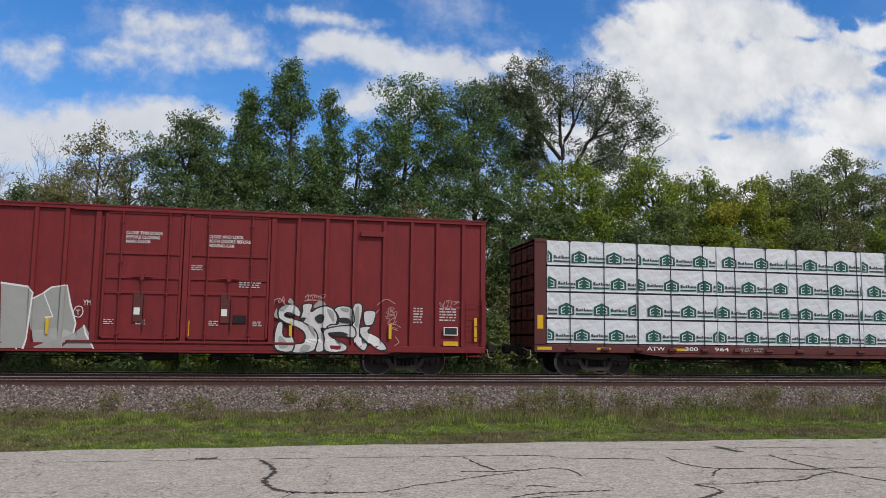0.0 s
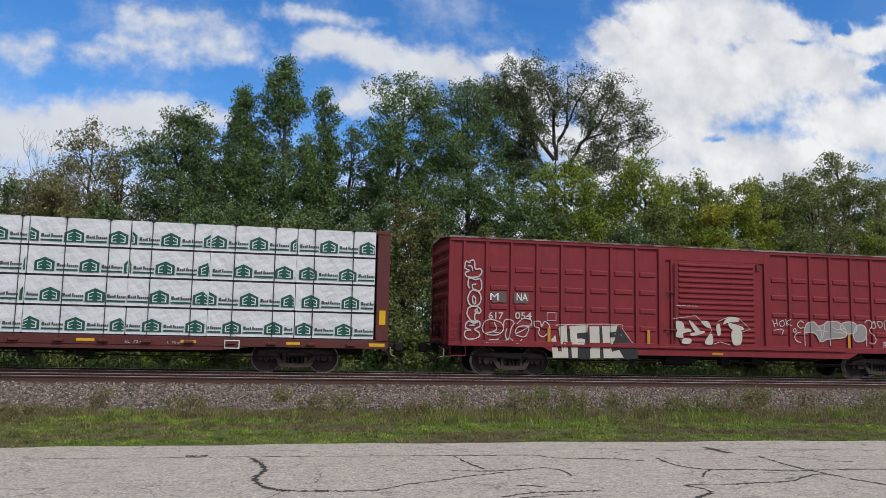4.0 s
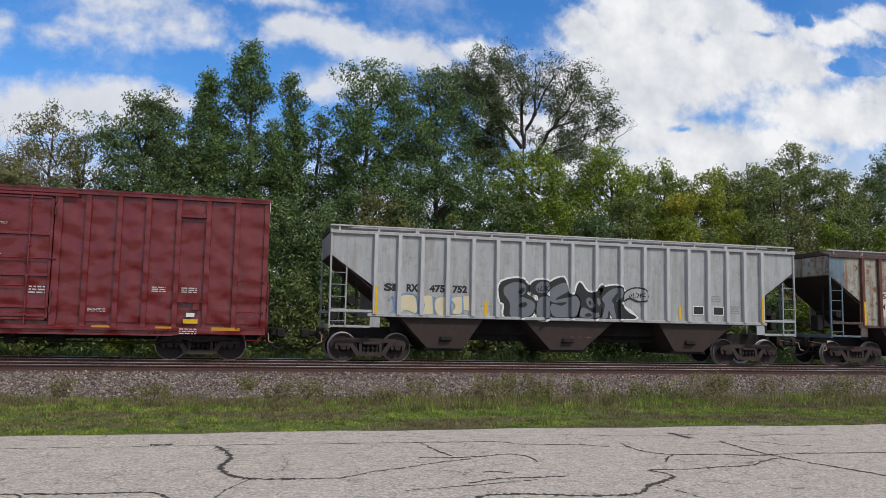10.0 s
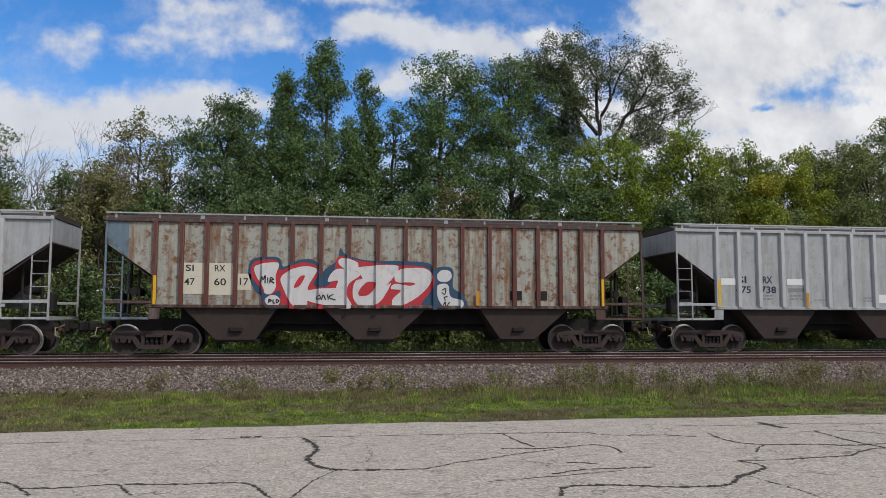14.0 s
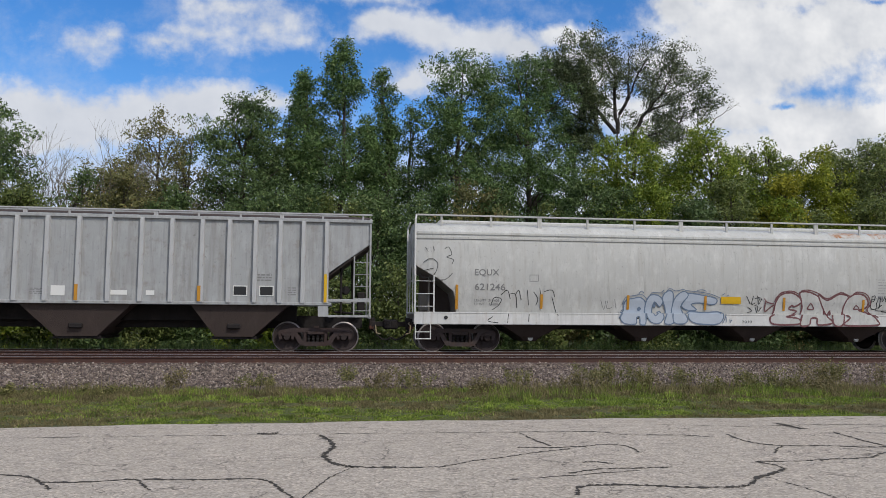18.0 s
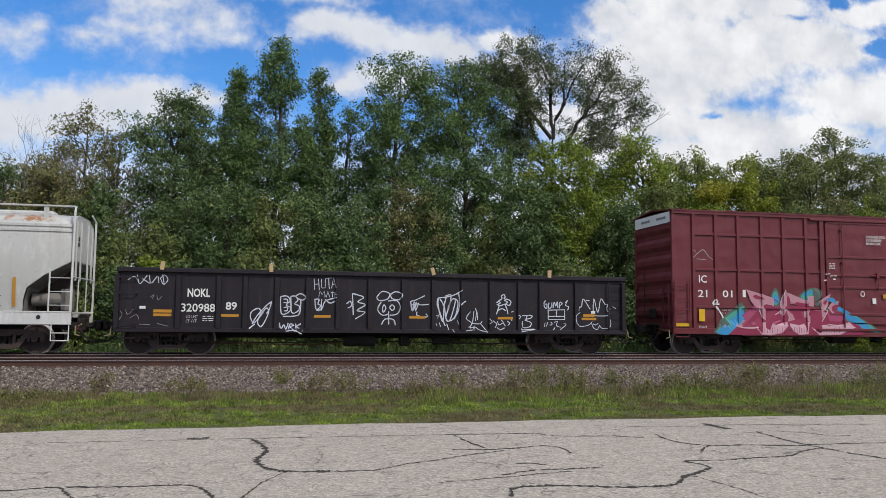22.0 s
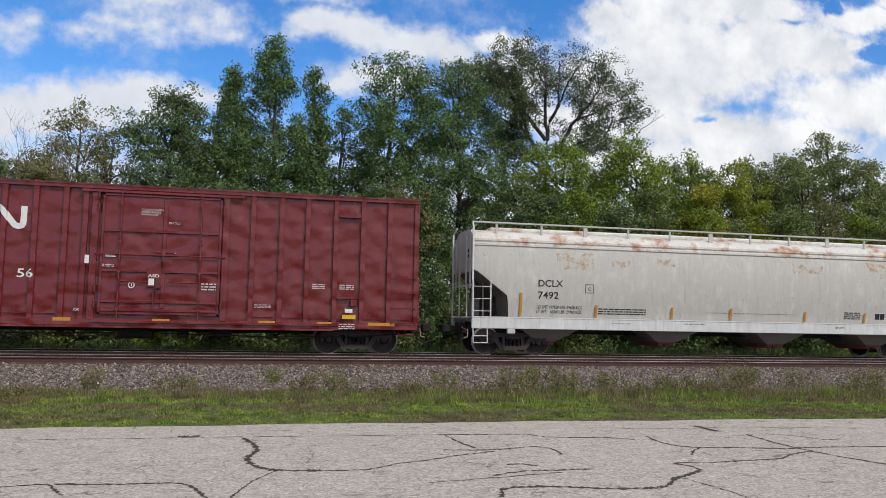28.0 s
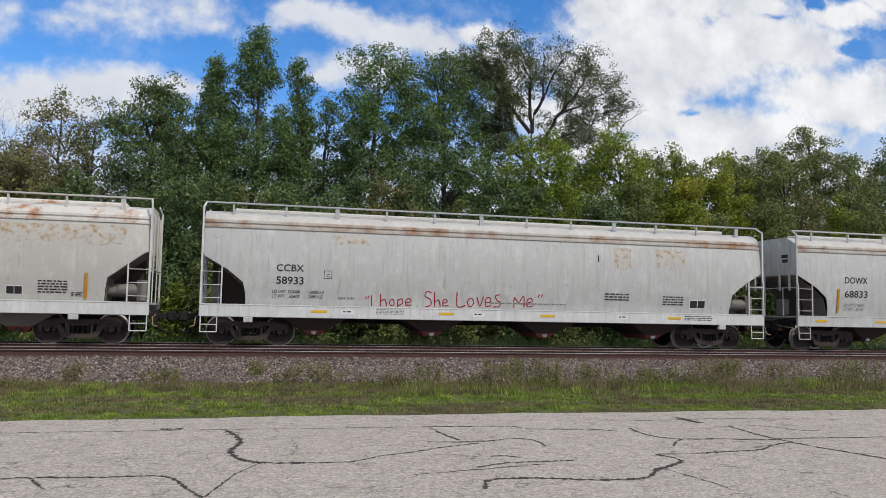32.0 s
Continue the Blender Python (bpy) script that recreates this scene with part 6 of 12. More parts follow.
    truck(c, 1.5, TRUCK_RED)
    truck(c, 15.42, TRUCK_RED)
    coupler(c, 0, -1)
    coupler(c, L, 1)
    return c


def plate_pair(c, xs, z, w=0.44, h=0.32):
    for x in xs:
        part("data_plate", Geo().box(x - w / 2, 0.055, z, x + w / 2, 0.065, z + h), WHITE, c, "white framed data plate")
        part("data_face", Geo().box(x - w / 2 + 0.03, 0.05, z + 0.03, x + w / 2 - 0.03, 0.054, z + h - 0.03), INK, c)


def marks_h1(c):
    for s, a, b in (("SI", 1.82, 2.2), ("RX", 2.56, 2.96), ("475", 3.32, 3.84), ("752", 4.1, 4.6)):
        letters(c, s, a, 2.27, b, 2.52, INK, 0.062, bold=0.05)
    strip(c, 5.25, 1.56, 2.03, 0.1, AMBER, 0.064)
    strip(c, 12.42, 1.56, 2.05, 0.1, AMBER, 0.064)
    plate_pair(c, (13.15, 13.95), 1.76)
    bars(c, 13.6, 2.2, 14.05, 2.45, 3, GREYINK, 0.064)
    bars(c, 5.05, 1.82, 5.45, 1.88, 1, GREYINK, 0.064)
    bars(c, 14.45, 1.8, 14.8, 2.1, 4, GREYINK, 0.064)


def marks_h2(c):
    for x0, x1, z0 in ((2.38, 2.99, 1.86), (3.13, 3.85, 1.84), (3.99, 4.4, 2.0)):
        part("number_ground", Geo().box(x0, 0.058, z0, x1, 0.068, 2.82 if x0 < 3.5 else 2.5), PATCHWHITE, c, "yellowed white painted patch")
    letters(c, "SI", 2.44, 2.56, 2.68, 2.76, INK, 0.052)
    letters(c, "RX", 3.3, 2.56, 3.62, 2.76, INK, 0.052)
    letters(c, "47", 2.41, 2.13, 2.72, 2.35, INK, 0.052)
    letters(c, "60", 3.29, 2.13, 3.65, 2.35, INK, 0.052)
    letters(c, "17", 4.06, 2.14, 4.32, 2.36, INK, 0.052)
    strip(c, 11.52, 1.54, 2.0, 0.11, ORANGE, -0.05)
    for x in (12.8, 13.65):
        part("data_face", Geo().box(x - 0.2, 0.058, 1.72, x + 0.2, 0.066, 2.02), UNDER, c)
    bars(c, 2.28, 1.6, 2.7, 1.78, 2, GREYINK, 0.064)
    bars(c, 3.1, 1.6, 3.5, 1.78, 2, GREYINK, 0.064)
    bars(c, 14.3, 1.7, 14.7, 1.9, 4, GREYINK, 0.064)


def marks_h3(c):
    navy = NAVY
    letters(c, "SI", 2.28, 2.34, 2.6, 2.58, navy, 0.062, bold=0.02)
    letters(c, "RX", 3.2, 2.34, 3.55, 2.58, navy, 0.062, bold=0.02)
    letters(c, "475", 2.2, 2.0, 2.75, 2.24, navy, 0.062, bold=0.02)
    letters(c, "738", 3.12, 2.0, 3.68, 2.24, navy, 0.062, bold=0.02)
    for x0, x1 in ((1.68, 2.2), (4.1, 4.75)):
        part("number_ground", Geo().box(x0, 0.06, 2.28, x1, 0.068, 2.5), WHITE, c, "white painted patch")
    part("stencil_ground", Geo().box(4.12, 0.06, 2.05, 4.72, 0.068, 2.18), GREYINK, c)
    bars(c, 3.15, 1.72, 3.55, 1.95, 2, GREYINK, 0.064)
    bars(c, 4.2, 1.72, 4.65, 1.95, 2, GREYINK, 0.064)
    bars(c, 5.1, 1.72, 5.55, 1.8, 1, GREYINK, 0.064)
    for x in (4.78, 8.3, 11.88):
        strip(c, x, 1.54, 2.02, 0.1, ORANGE, -0.05)
    for x0, x1, z0, z1 in ((7.55, 7.95, 1.68, 1.98), (9.25, 9.75, 1.72, 1.86), (10.3, 10.55, 1.72, 1.86)):
        part("notice", Geo().box(x0, 0.058, z0, x1, 0.066, z1), WHITE, c)
    plate_pair(c, (13.1, 13.9), 1.72)
    bars(c, 13.6, 2.15, 14.05, 2.4, 3, GREYINK, 0.064)
    bars(c, 6.95, 1.7, 7.3, 1.9, 4, GREYINK, 0.064)
    bars(c, 14.55, 1.72, 14.8, 2.0, 4, GREYINK, 0.064)


NAVY = painted("navy_marking", (0.018, 0.025, 0.06), 0.5, vary=0.1, bump=0)


# -- smooth-sided covered hoppers --
def tank_hopper(label, paint, top_paint, L, spec, marks, stained=False):
    """A rounded covered hopper: spec gives bay places, reflectors, outlet colour."""
    c = thing("covered_hopper_wagon", label, "covered hopper wagon", group="goods train")
    yz = [(1.25, 0.16), (1.7, 0.07), (2.2, 0.02), (2.8, 0.0), (3.3, 0.03), (3.62, 0.08)]
    eave = [(3.62, 0.08), (3.625, 0.045), (3.69, 0.045), (3.70, 0.10), (3.77, 0.105), (3.78, 0.07), (3.85, 0.075), (3.88, 0.13)]
    top = [(3.88, 0.13), (4.02, 0.26), (4.12, 0.46), (4.2, 0.85), (4.24, WIDE / 2)]
    cutx = [0.06, 0.12, 0.78, 1.26, 1.34, 1.36]
    cutz = [2.78, 2.72, 2.34, 1.95, 1.6, 1.26]
    if spec.get("straight"):
        cutx, cutz = [0.06, 0.2, 1.2, 1.24, 1.26, 1.28], [2.8, 2.74, 1.98, 1.7, 1.5, 1.26]
    xs = sorted(set(cutx + [L - q for q in cutx] + [1.6 + (L - 3.2) * k / 16 for k in range(17)]))

    def low(x):
        return float(np.interp(min(x, L - x), cutx, cutz))

    def loft(rows, a, b):
        g = Geo()
        zs = [r[0] for r in rows]
        ys = [r[1] for r in rows]
        n = len(rows)
        for side in (0, 1):
            v = []
            for x in xs:
                lo = low(x) if a else zs[0]
                for z in zs:
                    q = max(z, lo)
                    y = float(np.interp(q, zs, ys)) if a else ys[zs.index(z)]
                    end = min(x, L - x)
                    y += 0.10 * max(0.0, 1 - end / 0.5) ** 2
                    v.append((x, WIDE - y if side else y, q))
            g.add(v, [(i * n + j, i * n + j + 1, (i + 1) * n + j + 1, (i + 1) * n + j) for i in range(len(xs) - 1) for j in range(n - 1)])
        return g

    b = part("body", loft(yz, True, 0), paint, c, smooth=25)
    part("eave", loft(eave, False, 1), spec.get("eave", top_paint), c, smooth=20)
    part("roof", loft(top, False, 1), top_paint, c, smooth=40)
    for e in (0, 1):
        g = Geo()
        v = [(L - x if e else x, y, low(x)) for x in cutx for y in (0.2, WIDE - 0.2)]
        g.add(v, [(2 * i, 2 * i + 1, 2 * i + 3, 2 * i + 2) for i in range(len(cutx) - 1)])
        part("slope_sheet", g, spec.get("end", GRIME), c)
        x = L - 0.07 if e else 0.07
        way = 1 if e else -1
        g = Geo().add([(x, 0.12, 2.76), (x, WIDE - 0.12, 2.76), (x, WIDE - 0.12, 3.9), (x, WIDE - 0.7, 4.2), (x, 0.7, 4.2), (x, 0.12, 3.9)], [(0, 1, 2, 3, 4, 5)])
        sh = part("end_sheet", g, paint, c)
        for y in (0.45, 1.0, 1.92, 2.47):
            part("stiffener", Geo().block(min(x, x + way * 0.05), y, 2.2, max(x, x + way * 0.05), y + 0.09, 4.0, 0.01), paint, sh)
        part("end_lettering", Geo().box(min(x, x + way * 0.006), 0.58, 3.42, max(x, x + way * 0.006), 0.95, 3.55), INK, sh)
        part("end_lettering", Geo().box(min(x, x + way * 0.006), 0.58, 3.25, max(x, x + way * 0.006), 0.92, 3.37), INK, sh)
    for y in (0.0, WIDE - 0.1):
        g = Geo().block(0.0, y, 0.88, L, y + 0.1, 1.27, 0.015)
        g.block(0.0, y - 0.012 if y == 0 else y + 0.06, 1.235, L, y + 0.06 if y == 0 else y + 0.112, 1.275, 0.005)
        part("side_sill", g, spec.get("sill", paint), c)
    part("centre_sill", Geo().block(0.2, WIDE / 2 - 0.25, 0.72, L - 0.2, WIDE / 2 + 0.25, 1.1, 0.01), UNDER, c)
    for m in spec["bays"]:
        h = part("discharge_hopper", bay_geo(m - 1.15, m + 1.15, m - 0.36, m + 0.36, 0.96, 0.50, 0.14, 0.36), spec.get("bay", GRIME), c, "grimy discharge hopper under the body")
        g = Geo()
        g.add(bay_geo(m - 0.36, m + 0.36, m - 0.2, m + 0.2, 0.50, 0.34, 0.5, 0.2).v, [(0, 1, 5, 4), (1, 2, 6, 5), (2, 3, 7, 6), (3, 0, 4, 7), (4, 5, 6, 7)])
        part("outlet", g, spec.get("outlet", GRIME), h)
        part("outlet_cap", Geo().tube((m, 0.55, 0.44), (m, 0.95, 0.44), 0.085, n=14), spec.get("cap", GREYCAP), h, smooth=40)
    xs2 = [0.9 + (L - 1.8) * k / 11 for k in range(12)]
    roof_walk(c, L, 4.44, spec.get("walk", paint), xs2, 0.34, 0.36, 0.08)
    h = Geo()
    h.block(0.9, WIDE / 2 - 0.32, 4.2, L - 0.9, WIDE / 2 + 0.32, 4.36, 0.05)
    part("hatch_cover", h, top_paint, c)
    for x, s in ((0.03, 1), (L - 0.03, -1)):
        for y in (0.02, WIDE - 0.06):
            e = Geo().block(x - 0.03, y, 0.9, x + 0.03, y + 0.05, 4.25, 0.006)
            e.pipe([(x, y + 0.025, 4.23), (x + s * 0.06, 0.36 if y < 1 else WIDE - 0.36, 4.42)], 0.03)
            part("end_post", e, spec.get("sill", paint), c)
        e = Geo()
        e.block(min(x, x + s * 0.35), 0.1, 1.2, max(x, x + s * 0.35), WIDE - 0.1, 1.26, 0.005)
        e.pipe([(x, 0.05, 2.3), (x, WIDE - 0.05, 2.3)], 0.02)
        for y in (0.85, 1.9):
            e.pipe([(x, y, 1.25), (x, y, 2.3)], 0.02)
        part("end_platform", e, spec.get("sill", paint), c)
        ladder(c, min(x, x + s * 0.6), max(x, x + s * 0.6), 1.25, 2.45, 3, spec.get("sill", paint), y=-0.02)
        st = Geo()
        a, d = (x + s * 0.02, x + s * 0.5)
        st.pipe([(a, 0.02, 0.9), (a, 0.0, 0.42), (d, 0.0, 0.42), (d, 0.02, 0.9)], 0.018)
        st.pipe([(a, 0.0, 0.64), (d, 0.0, 0.64)], 0.016)
        part("step", st, spec.get("sill", paint), c)
        q = Geo()
        if s < 0:
            q.tube((x - 1.2, 0.7, 1.62), (x - 0.35, 0.7, 1.62), 0.2, n=14)
            q.block(x - 0.4, 0.5, 1.3, x - 0.12, 1.0, 1.95, 0.03)
        else:
            q.pipe([(x + 0.5, 0.6, 1.25), (x + 0.5, 0.6, 2.4)], 0.03)
            q.block(x + 0.25, 1.2, 1.3, x + 0.55, 1.6, 1.9, 0.03)
        # the darker bay colour puts the shade of the end into this gear
        part("brake_reservoir", q, PALEBAY, c, smooth=40)
        x0 = 0.0 if s > 0 else L
        # added dark plate: closes the see-through end and stands for its shade
        part("shear_plate", Geo().slab([(x0 + s * 0.3, 1.26), (x0 + s * 1.5, 1.26), (x0 + s * 1.5, 1.7), (x0 + s * 0.75, 2.3), (x0 + s * 0.3, 2.6)], WIDE / 2 - 0.03, WIDE / 2 + 0.03), GRIME, c, "added dark plate standing for the shade under the sloping end")
    for x, a, z in spec["strips"]:
        strip(c, x, a, z, 0.085, ORANGE, spec.get("strip_y", 0.03))
    for x in spec.get("sill_strips", ()):
        strip(c, x, 1.05, 1.13, 0.5, AMBER, -0.006)
    marks(c)
    truck(c, 1.55)
    truck(c, L - 1.95)
    coupler(c, 0, -1)
    coupler(c, L, 1)
    return c


FAINT = painted("faint_marking", (0.33, 0.33, 0.325), 0.6, vary=0.15, scale=6, bump=0)
GREYCAP = painted("grey_cap", (0.5, 0.5, 0.48), 0.6, vary=0.15, scale=8)
REDGATE = painted("faded_red_gate", (0.28, 0.085, 0.075), 0.7, vary=0.2, scale=4)
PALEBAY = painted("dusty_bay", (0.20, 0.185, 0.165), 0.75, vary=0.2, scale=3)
WALKGREY = painted("galvanised_walk", (0.42, 0.43, 0.44), 0.5, 0.3, vary=0.12, scale=3)


def data_block(c, x, z, w=0.5, h=0.26, y=0.005):
    part("data_plate", Geo().box(x, y - 0.004, z, x + w, y, z + h), WHITE, c, "white framed data plate")
    part("data_face", Geo().box(x + 0.02, y - 0.007, z + 0.02, x + w * 0.48, y - 0.0045, z + h - 0.02), INK, c)
    part("data_face", Geo().box(x + w * 0.52, y - 0.007, z + 0.02, x + w - 0.02, y - 0.0045, z + h - 0.02), INK, c)


def marks_acf(c):
    Y = -0.006
    for k, (x0, x1) in enumerate(((14.4, 15.6), (15.9, 17.4), (17.7, 19.25))):
        skin_patch(c, x0, x1, 3.9, 4.17, ROOFOCHRE, 1.9 * k + 80, ROOFSKIN)
    letters(c, "EQUX", 1.95, 2.42, 2.75, 2.66, GREYINK, Y)
    letters(c, "621246", 1.95, 1.98, 2.95, 2.2, GREYINK, Y)
    letters(c, "LD LMT  219400\nLT WT    66600", 1.95, 1.5, 2.75, 1.7, GREYINK, 0.04, bold=0)
    bars(c, 6.75, 1.05, 7.25, 1.14, 1, INK, Y)
    bars(c, 7.32, 1.05, 8.2, 1.14, 1, INK, Y, seed=8)
    bars(c, 16.0, 1.85, 17.3, 2.5, 7, FAINT, -0.004, seed=9, gap=0.72)
    data_block(c, 16.85, 1.45, 0.45, 0.24, 0.03)
    letters(c, "2010", 11.0, 0.98, 11.35, 1.07, INK, Y, bold=0)
    part("stencil_frame", Geo().box(3.75, -0.004, 2.28, 4.05, -0.002, 2.5), GREYINK, c)
    part("stencil_ground", Geo().box(3.77, -0.006, 2.3, 4.03, -0.0045, 2.48), CREAM, c)
    part("telephone_plate", Geo().box(10.3, 0.028, 1.62, 11.0, 0.034, 1.85), AMBER, c, "yellow notice plate")
    bars(c, 10.32, 1.66, 10.95, 1.72, 1, INK, 0.02)
    for x in (1.02, 18.9):
        part("sill_slot", Geo().tube((x, -0.02, 1.1), (x, -0.005, 1.1), 0.06, n=10), INK, c)


SKIN = ([1.25, 1.7, 2.2, 2.8, 3.3, 3.62], [0.16, 0.07, 0.02, 0.0, 0.03, 0.08])
LAYERS = {"lettering": 0.009, "stencil_frame": 0.003, "stencil_ground": 0.006, "data_plate": 0.003, "data_face": 0.006, "notice": 0.003, "telephone_plate": 0.032, "reflector": 0.034, "scorch": 0.004, "rust_streak": 0.003,
          "graffiti": 0.0, "graffiti_outline": 0.0}


def hug(car):
    """Lays all that is painted or fixed on the side onto the curved skin."""
    for ob in list(car.children):
        kind = ob.name.split(".")[0]
        if kind not in LAYERS:
            continue
        bm = bmesh.new()
        bm.from_mesh(ob.data)
        z0, z1 = min(v.co.z for v in bm.verts), max(v.co.z for v in bm.verts)
        near = min(v.co.y for v in bm.verts)
        if z1 > 1.32 and near < 0.2:
            bmesh.ops.triangulate(bm, faces=bm.faces)
            for q in (1.283, 1.287, 1.45, 1.7, 2.2, 2.8, 3.3):
                if z0 < q < z1:
                    bmesh.ops.bisect_plane(bm, geom=bm.verts[:] + bm.edges[:] + bm.faces[:], plane_co=(0, 0, q), plane_no=(0, 0, 1))
            for v in bm.verts:
                if v.co.z > 1.285:
                    y = float(np.interp(v.co.z, *SKIN))
                    v.co.y = y + min(v.co.y, -0.006 + v.co.y - near) if kind.startswith("graffiti") else y - LAYERS[kind] + (v.co.y - near)
            bm.to_mesh(ob.data)
        bm.free()


ROOFSKIN = ((3.88, 4.02, 4.12, 4.2), (0.13, 0.26, 0.46, 0.85))


def skin_patch(c, x0, x1, z0, z1, paint, seed, skin=None):
    """A ragged stain that lies on the curved side of a smooth hopper."""
    n, m = 24, 8
    v = []
    for i in range(n + 1):
        top = z1 - 0.10 * abs(noise.noise(Vector((i * 0.45, seed, 0)))) - 0.05 * abs(noise.noise(Vector((i * 1.3, seed, 4))))
        low = z0 + (z1 - z0) * 0.7 * abs(noise.noise(Vector((i * 0.6, seed, 9)))) if 0 < i < n else top
        for j in range(m + 1):
            z = top + (low - top) * j / m
            v.append((x0 + (x1 - x0) * i / n, float(np.interp(z, *(skin or SKIN))) - 0.004, z + (0.004 if skin else 0.0)))
    f = [(i * (m + 1) + j, i * (m + 1) + j + 1, (i + 1) * (m + 1) + j + 1, (i + 1) * (m + 1) + j) for i in range(n) for j in range(m)]
    part("rust_stain", Geo().add(v, f), paint, c, "ochre rust stain")


OCHRE = painted("ochre_rust_stain", (0.50, 0.48, 0.435), 0.6, vary=0.07, scale=3, bump=0.001, dirt=(0.37, 0.245, 0.12), dirt_from=0.47, dirt_to=0.65, dirt_scale=5)
ROOFOCHRE = painted("roof_rust_stain", (0.50, 0.48, 0.45), 0.6, vary=0.07, scale=3, bump=0.001, dirt=(0.34, 0.16, 0.07), dirt_from=0.44, dirt_to=0.62, dirt_scale=3)


def marks_dclx(c):
    for k, (x0, x1, z0, z1) in enumerate(((2.9, 4.3, 2.85, 3.5), (15.0, 18.6, 2.9, 3.55), (4.9, 5.6, 3.0, 3.3), (6.6, 7.3, 3.1, 3.4), (11.9, 13.2, 3.0, 3.4))):
        skin_patch(c, x0, x1, z0, z1, OCHRE, 3.7 * k)
    letters(c, "DCLX", 2.28, 2.3, 3.15, 2.53, INK, 0.0)
    letters(c, "7492", 2.28, 1.9, 3.0, 2.14, INK, 0.0)
    letters(c, "LD LMT 197500 LBS  89600 KGS\nLT WT    65500 LBS  29700 KGS", 2.25, 1.42, 3.85, 1.68, INK, 0.03, bold=0)
    part("stencil_frame", Geo().box(3.95, 0.0, 2.12, 4.25, 0.004, 2.42), INK, c)
    part("stencil_ground", Geo().box(3.97, -0.002, 2.14, 4.23, -0.0002, 2.4), STAINED, c)
    letters(c, "C", 4.05, 2.2, 4.16, 2.32, INK, -0.005)
    bars(c, 4.45, 1.38, 6.2, 1.62, 3, INK, 0.03, seed=5)
    bars(c, 8.5, 1.4, 12.1, 1.56, 1, GREYINK, 0.04, seed=2, gap=0.9)
    bars(c, 14.05, 1.4, 14.75, 1.68, 4, INK, 0.03, seed=6)
    data_block(c, 15.35, 1.42, 0.45, 0.26, 0.03)
    bars(c, 16.2, 1.45, 17.0, 1.85, 5, INK, 0.02, seed=7)
    bars(c, 17.1, 1.38, 17.4, 1.52, 3, INK, 0.05, seed=8)
    bars(c, 4.9, 1.08, 5.6, 1.13, 1, GREYINK, -0.004, seed=4)
    bars(c, 7.6, 1.1, 8.4, 1.16, 1, GREYINK, -0.004, seed=5)
    bars(c, 13.6, 1.05, 14.0, 1.15, 2, GREYINK, -0.004, seed=6)
    for x in (1.35, 17.2):
        part("jack_pad", Geo().block(x - 0.14, 0.0, 0.72, x + 0.14, 0.1, 0.89, 0.02), CREAM, c)


def marks_ccbx(c):
    for k, (x0, x1, z0, z1) in enumerate(((13.6, 14.3, 2.7, 3.5), (15.2, 16.4, 2.8, 3.5), (4.0, 5.2, 3.2, 3.58))):
        skin_patch(c, x0, x1, z0, z1, OCHRE, 2.3 * k + 40)
    letters(c, "CCBX", 2.26, 2.32, 3.1, 2.54, INK, 0.0)
    letters(c, "58933", 2.26, 1.92, 3.1, 2.16, INK, 0.0)
    letters(c, "LD LMT 220400\nLT WT    65600", 2.15, 1.5, 3.0, 1.74, INK, 0.02, bold=0)
    letters(c, "100000 KG\n29800 KG", 3.25, 1.5, 3.75, 1.74, INK, 0.02, bold=0)
    letters(c, "NEW 09-95", 4.2, 1.48, 4.7, 1.56, INK, 0.03, bold=0)
    part("stencil_frame", Geo().box(3.72, -0.002, 2.12, 3.98, 0.002, 2.38), INK, c)
    part("stencil_ground", Geo().box(3.74, -0.004, 2.14, 3.96, -0.0025, 2.36), CREAM, c)
    letters(c, "C", 3.8, 2.17, 3.9, 2.27, INK, -0.006)
    bars(c, 9.2, 1.42, 11.9, 1.5, 1, GREYINK, 0.03, seed=5)
    bars(c, 13.3, 1.62, 14.2, 1.9, 3, INK, 0.02, seed=6)
    bars(c, 15.5, 1.5, 16.3, 1.85, 4, INK, 0.02, seed=7)
    data_block(c, 16.55, 1.44, 0.62, 0.3, 0.03)
    for x0, x1 in ((4.3, 4.7), (8.6, 9.0), (13.75, 14.1)):
        part("notice", Geo().box(x0, -0.006, 1.02, x1, -0.002, 1.14), WHITE, c)
        bars(c, x0 + 0.05, 1.04, x1 - 0.05, 1.12, 1, INK, -0.008)
    bars(c, 5.4, 1.02, 6.3, 1.2, 4, GREYINK, -0.004, seed=8)
    bars(c, 16.3, 1.0, 17.4, 1.18, 3, INK, -0.004, seed=9)
    for x in (1.45, 17.8):
        part("jack_pad", Geo().block(x - 0.14, 0.0, 0.72, x + 0.14, 0.1, 0.89, 0.02), CREAM, c)
    for x in (2.0, 3.9, 5.6, 6.25, 7.6, 9.6, 11.9, 13.1, 15.4, 17.0):
        part("rust_streak", stroke(Geo(), [(x, 1.5 + (x * 7 % 1.1)), (x + 0.01, 2.9 + (x * 5 % 0.7))], 0.012, 0.006), STREAK, c)
    g = Geo()
    stroke(g, [(5.9, 3.3), (5.9, 3.5)], 0.04, 0.02)
    stroke(g, [(13.05, 2.95), (13.05, 3.2)], 0.05, -0.004)
    part("scorch", g, INK, c)


def marks_dowx(c):
    letters(c, "DOWX", 2.05, 2.5, 3.05, 2.74, INK, 0.0)
    letters(c, "68833", 2.05, 1.98, 3.05, 2.24, INK, 0.0)
    letters(c, "LD LMT 218500\nLT WT    68100", 2.05, 1.5, 2.9, 1.76, GREYINK, 0.02, bold=0)


STREAK = painted("grey_streak", (0.36, 0.35, 0.33), 0.6, vary=0.2, scale=6, bump=0)


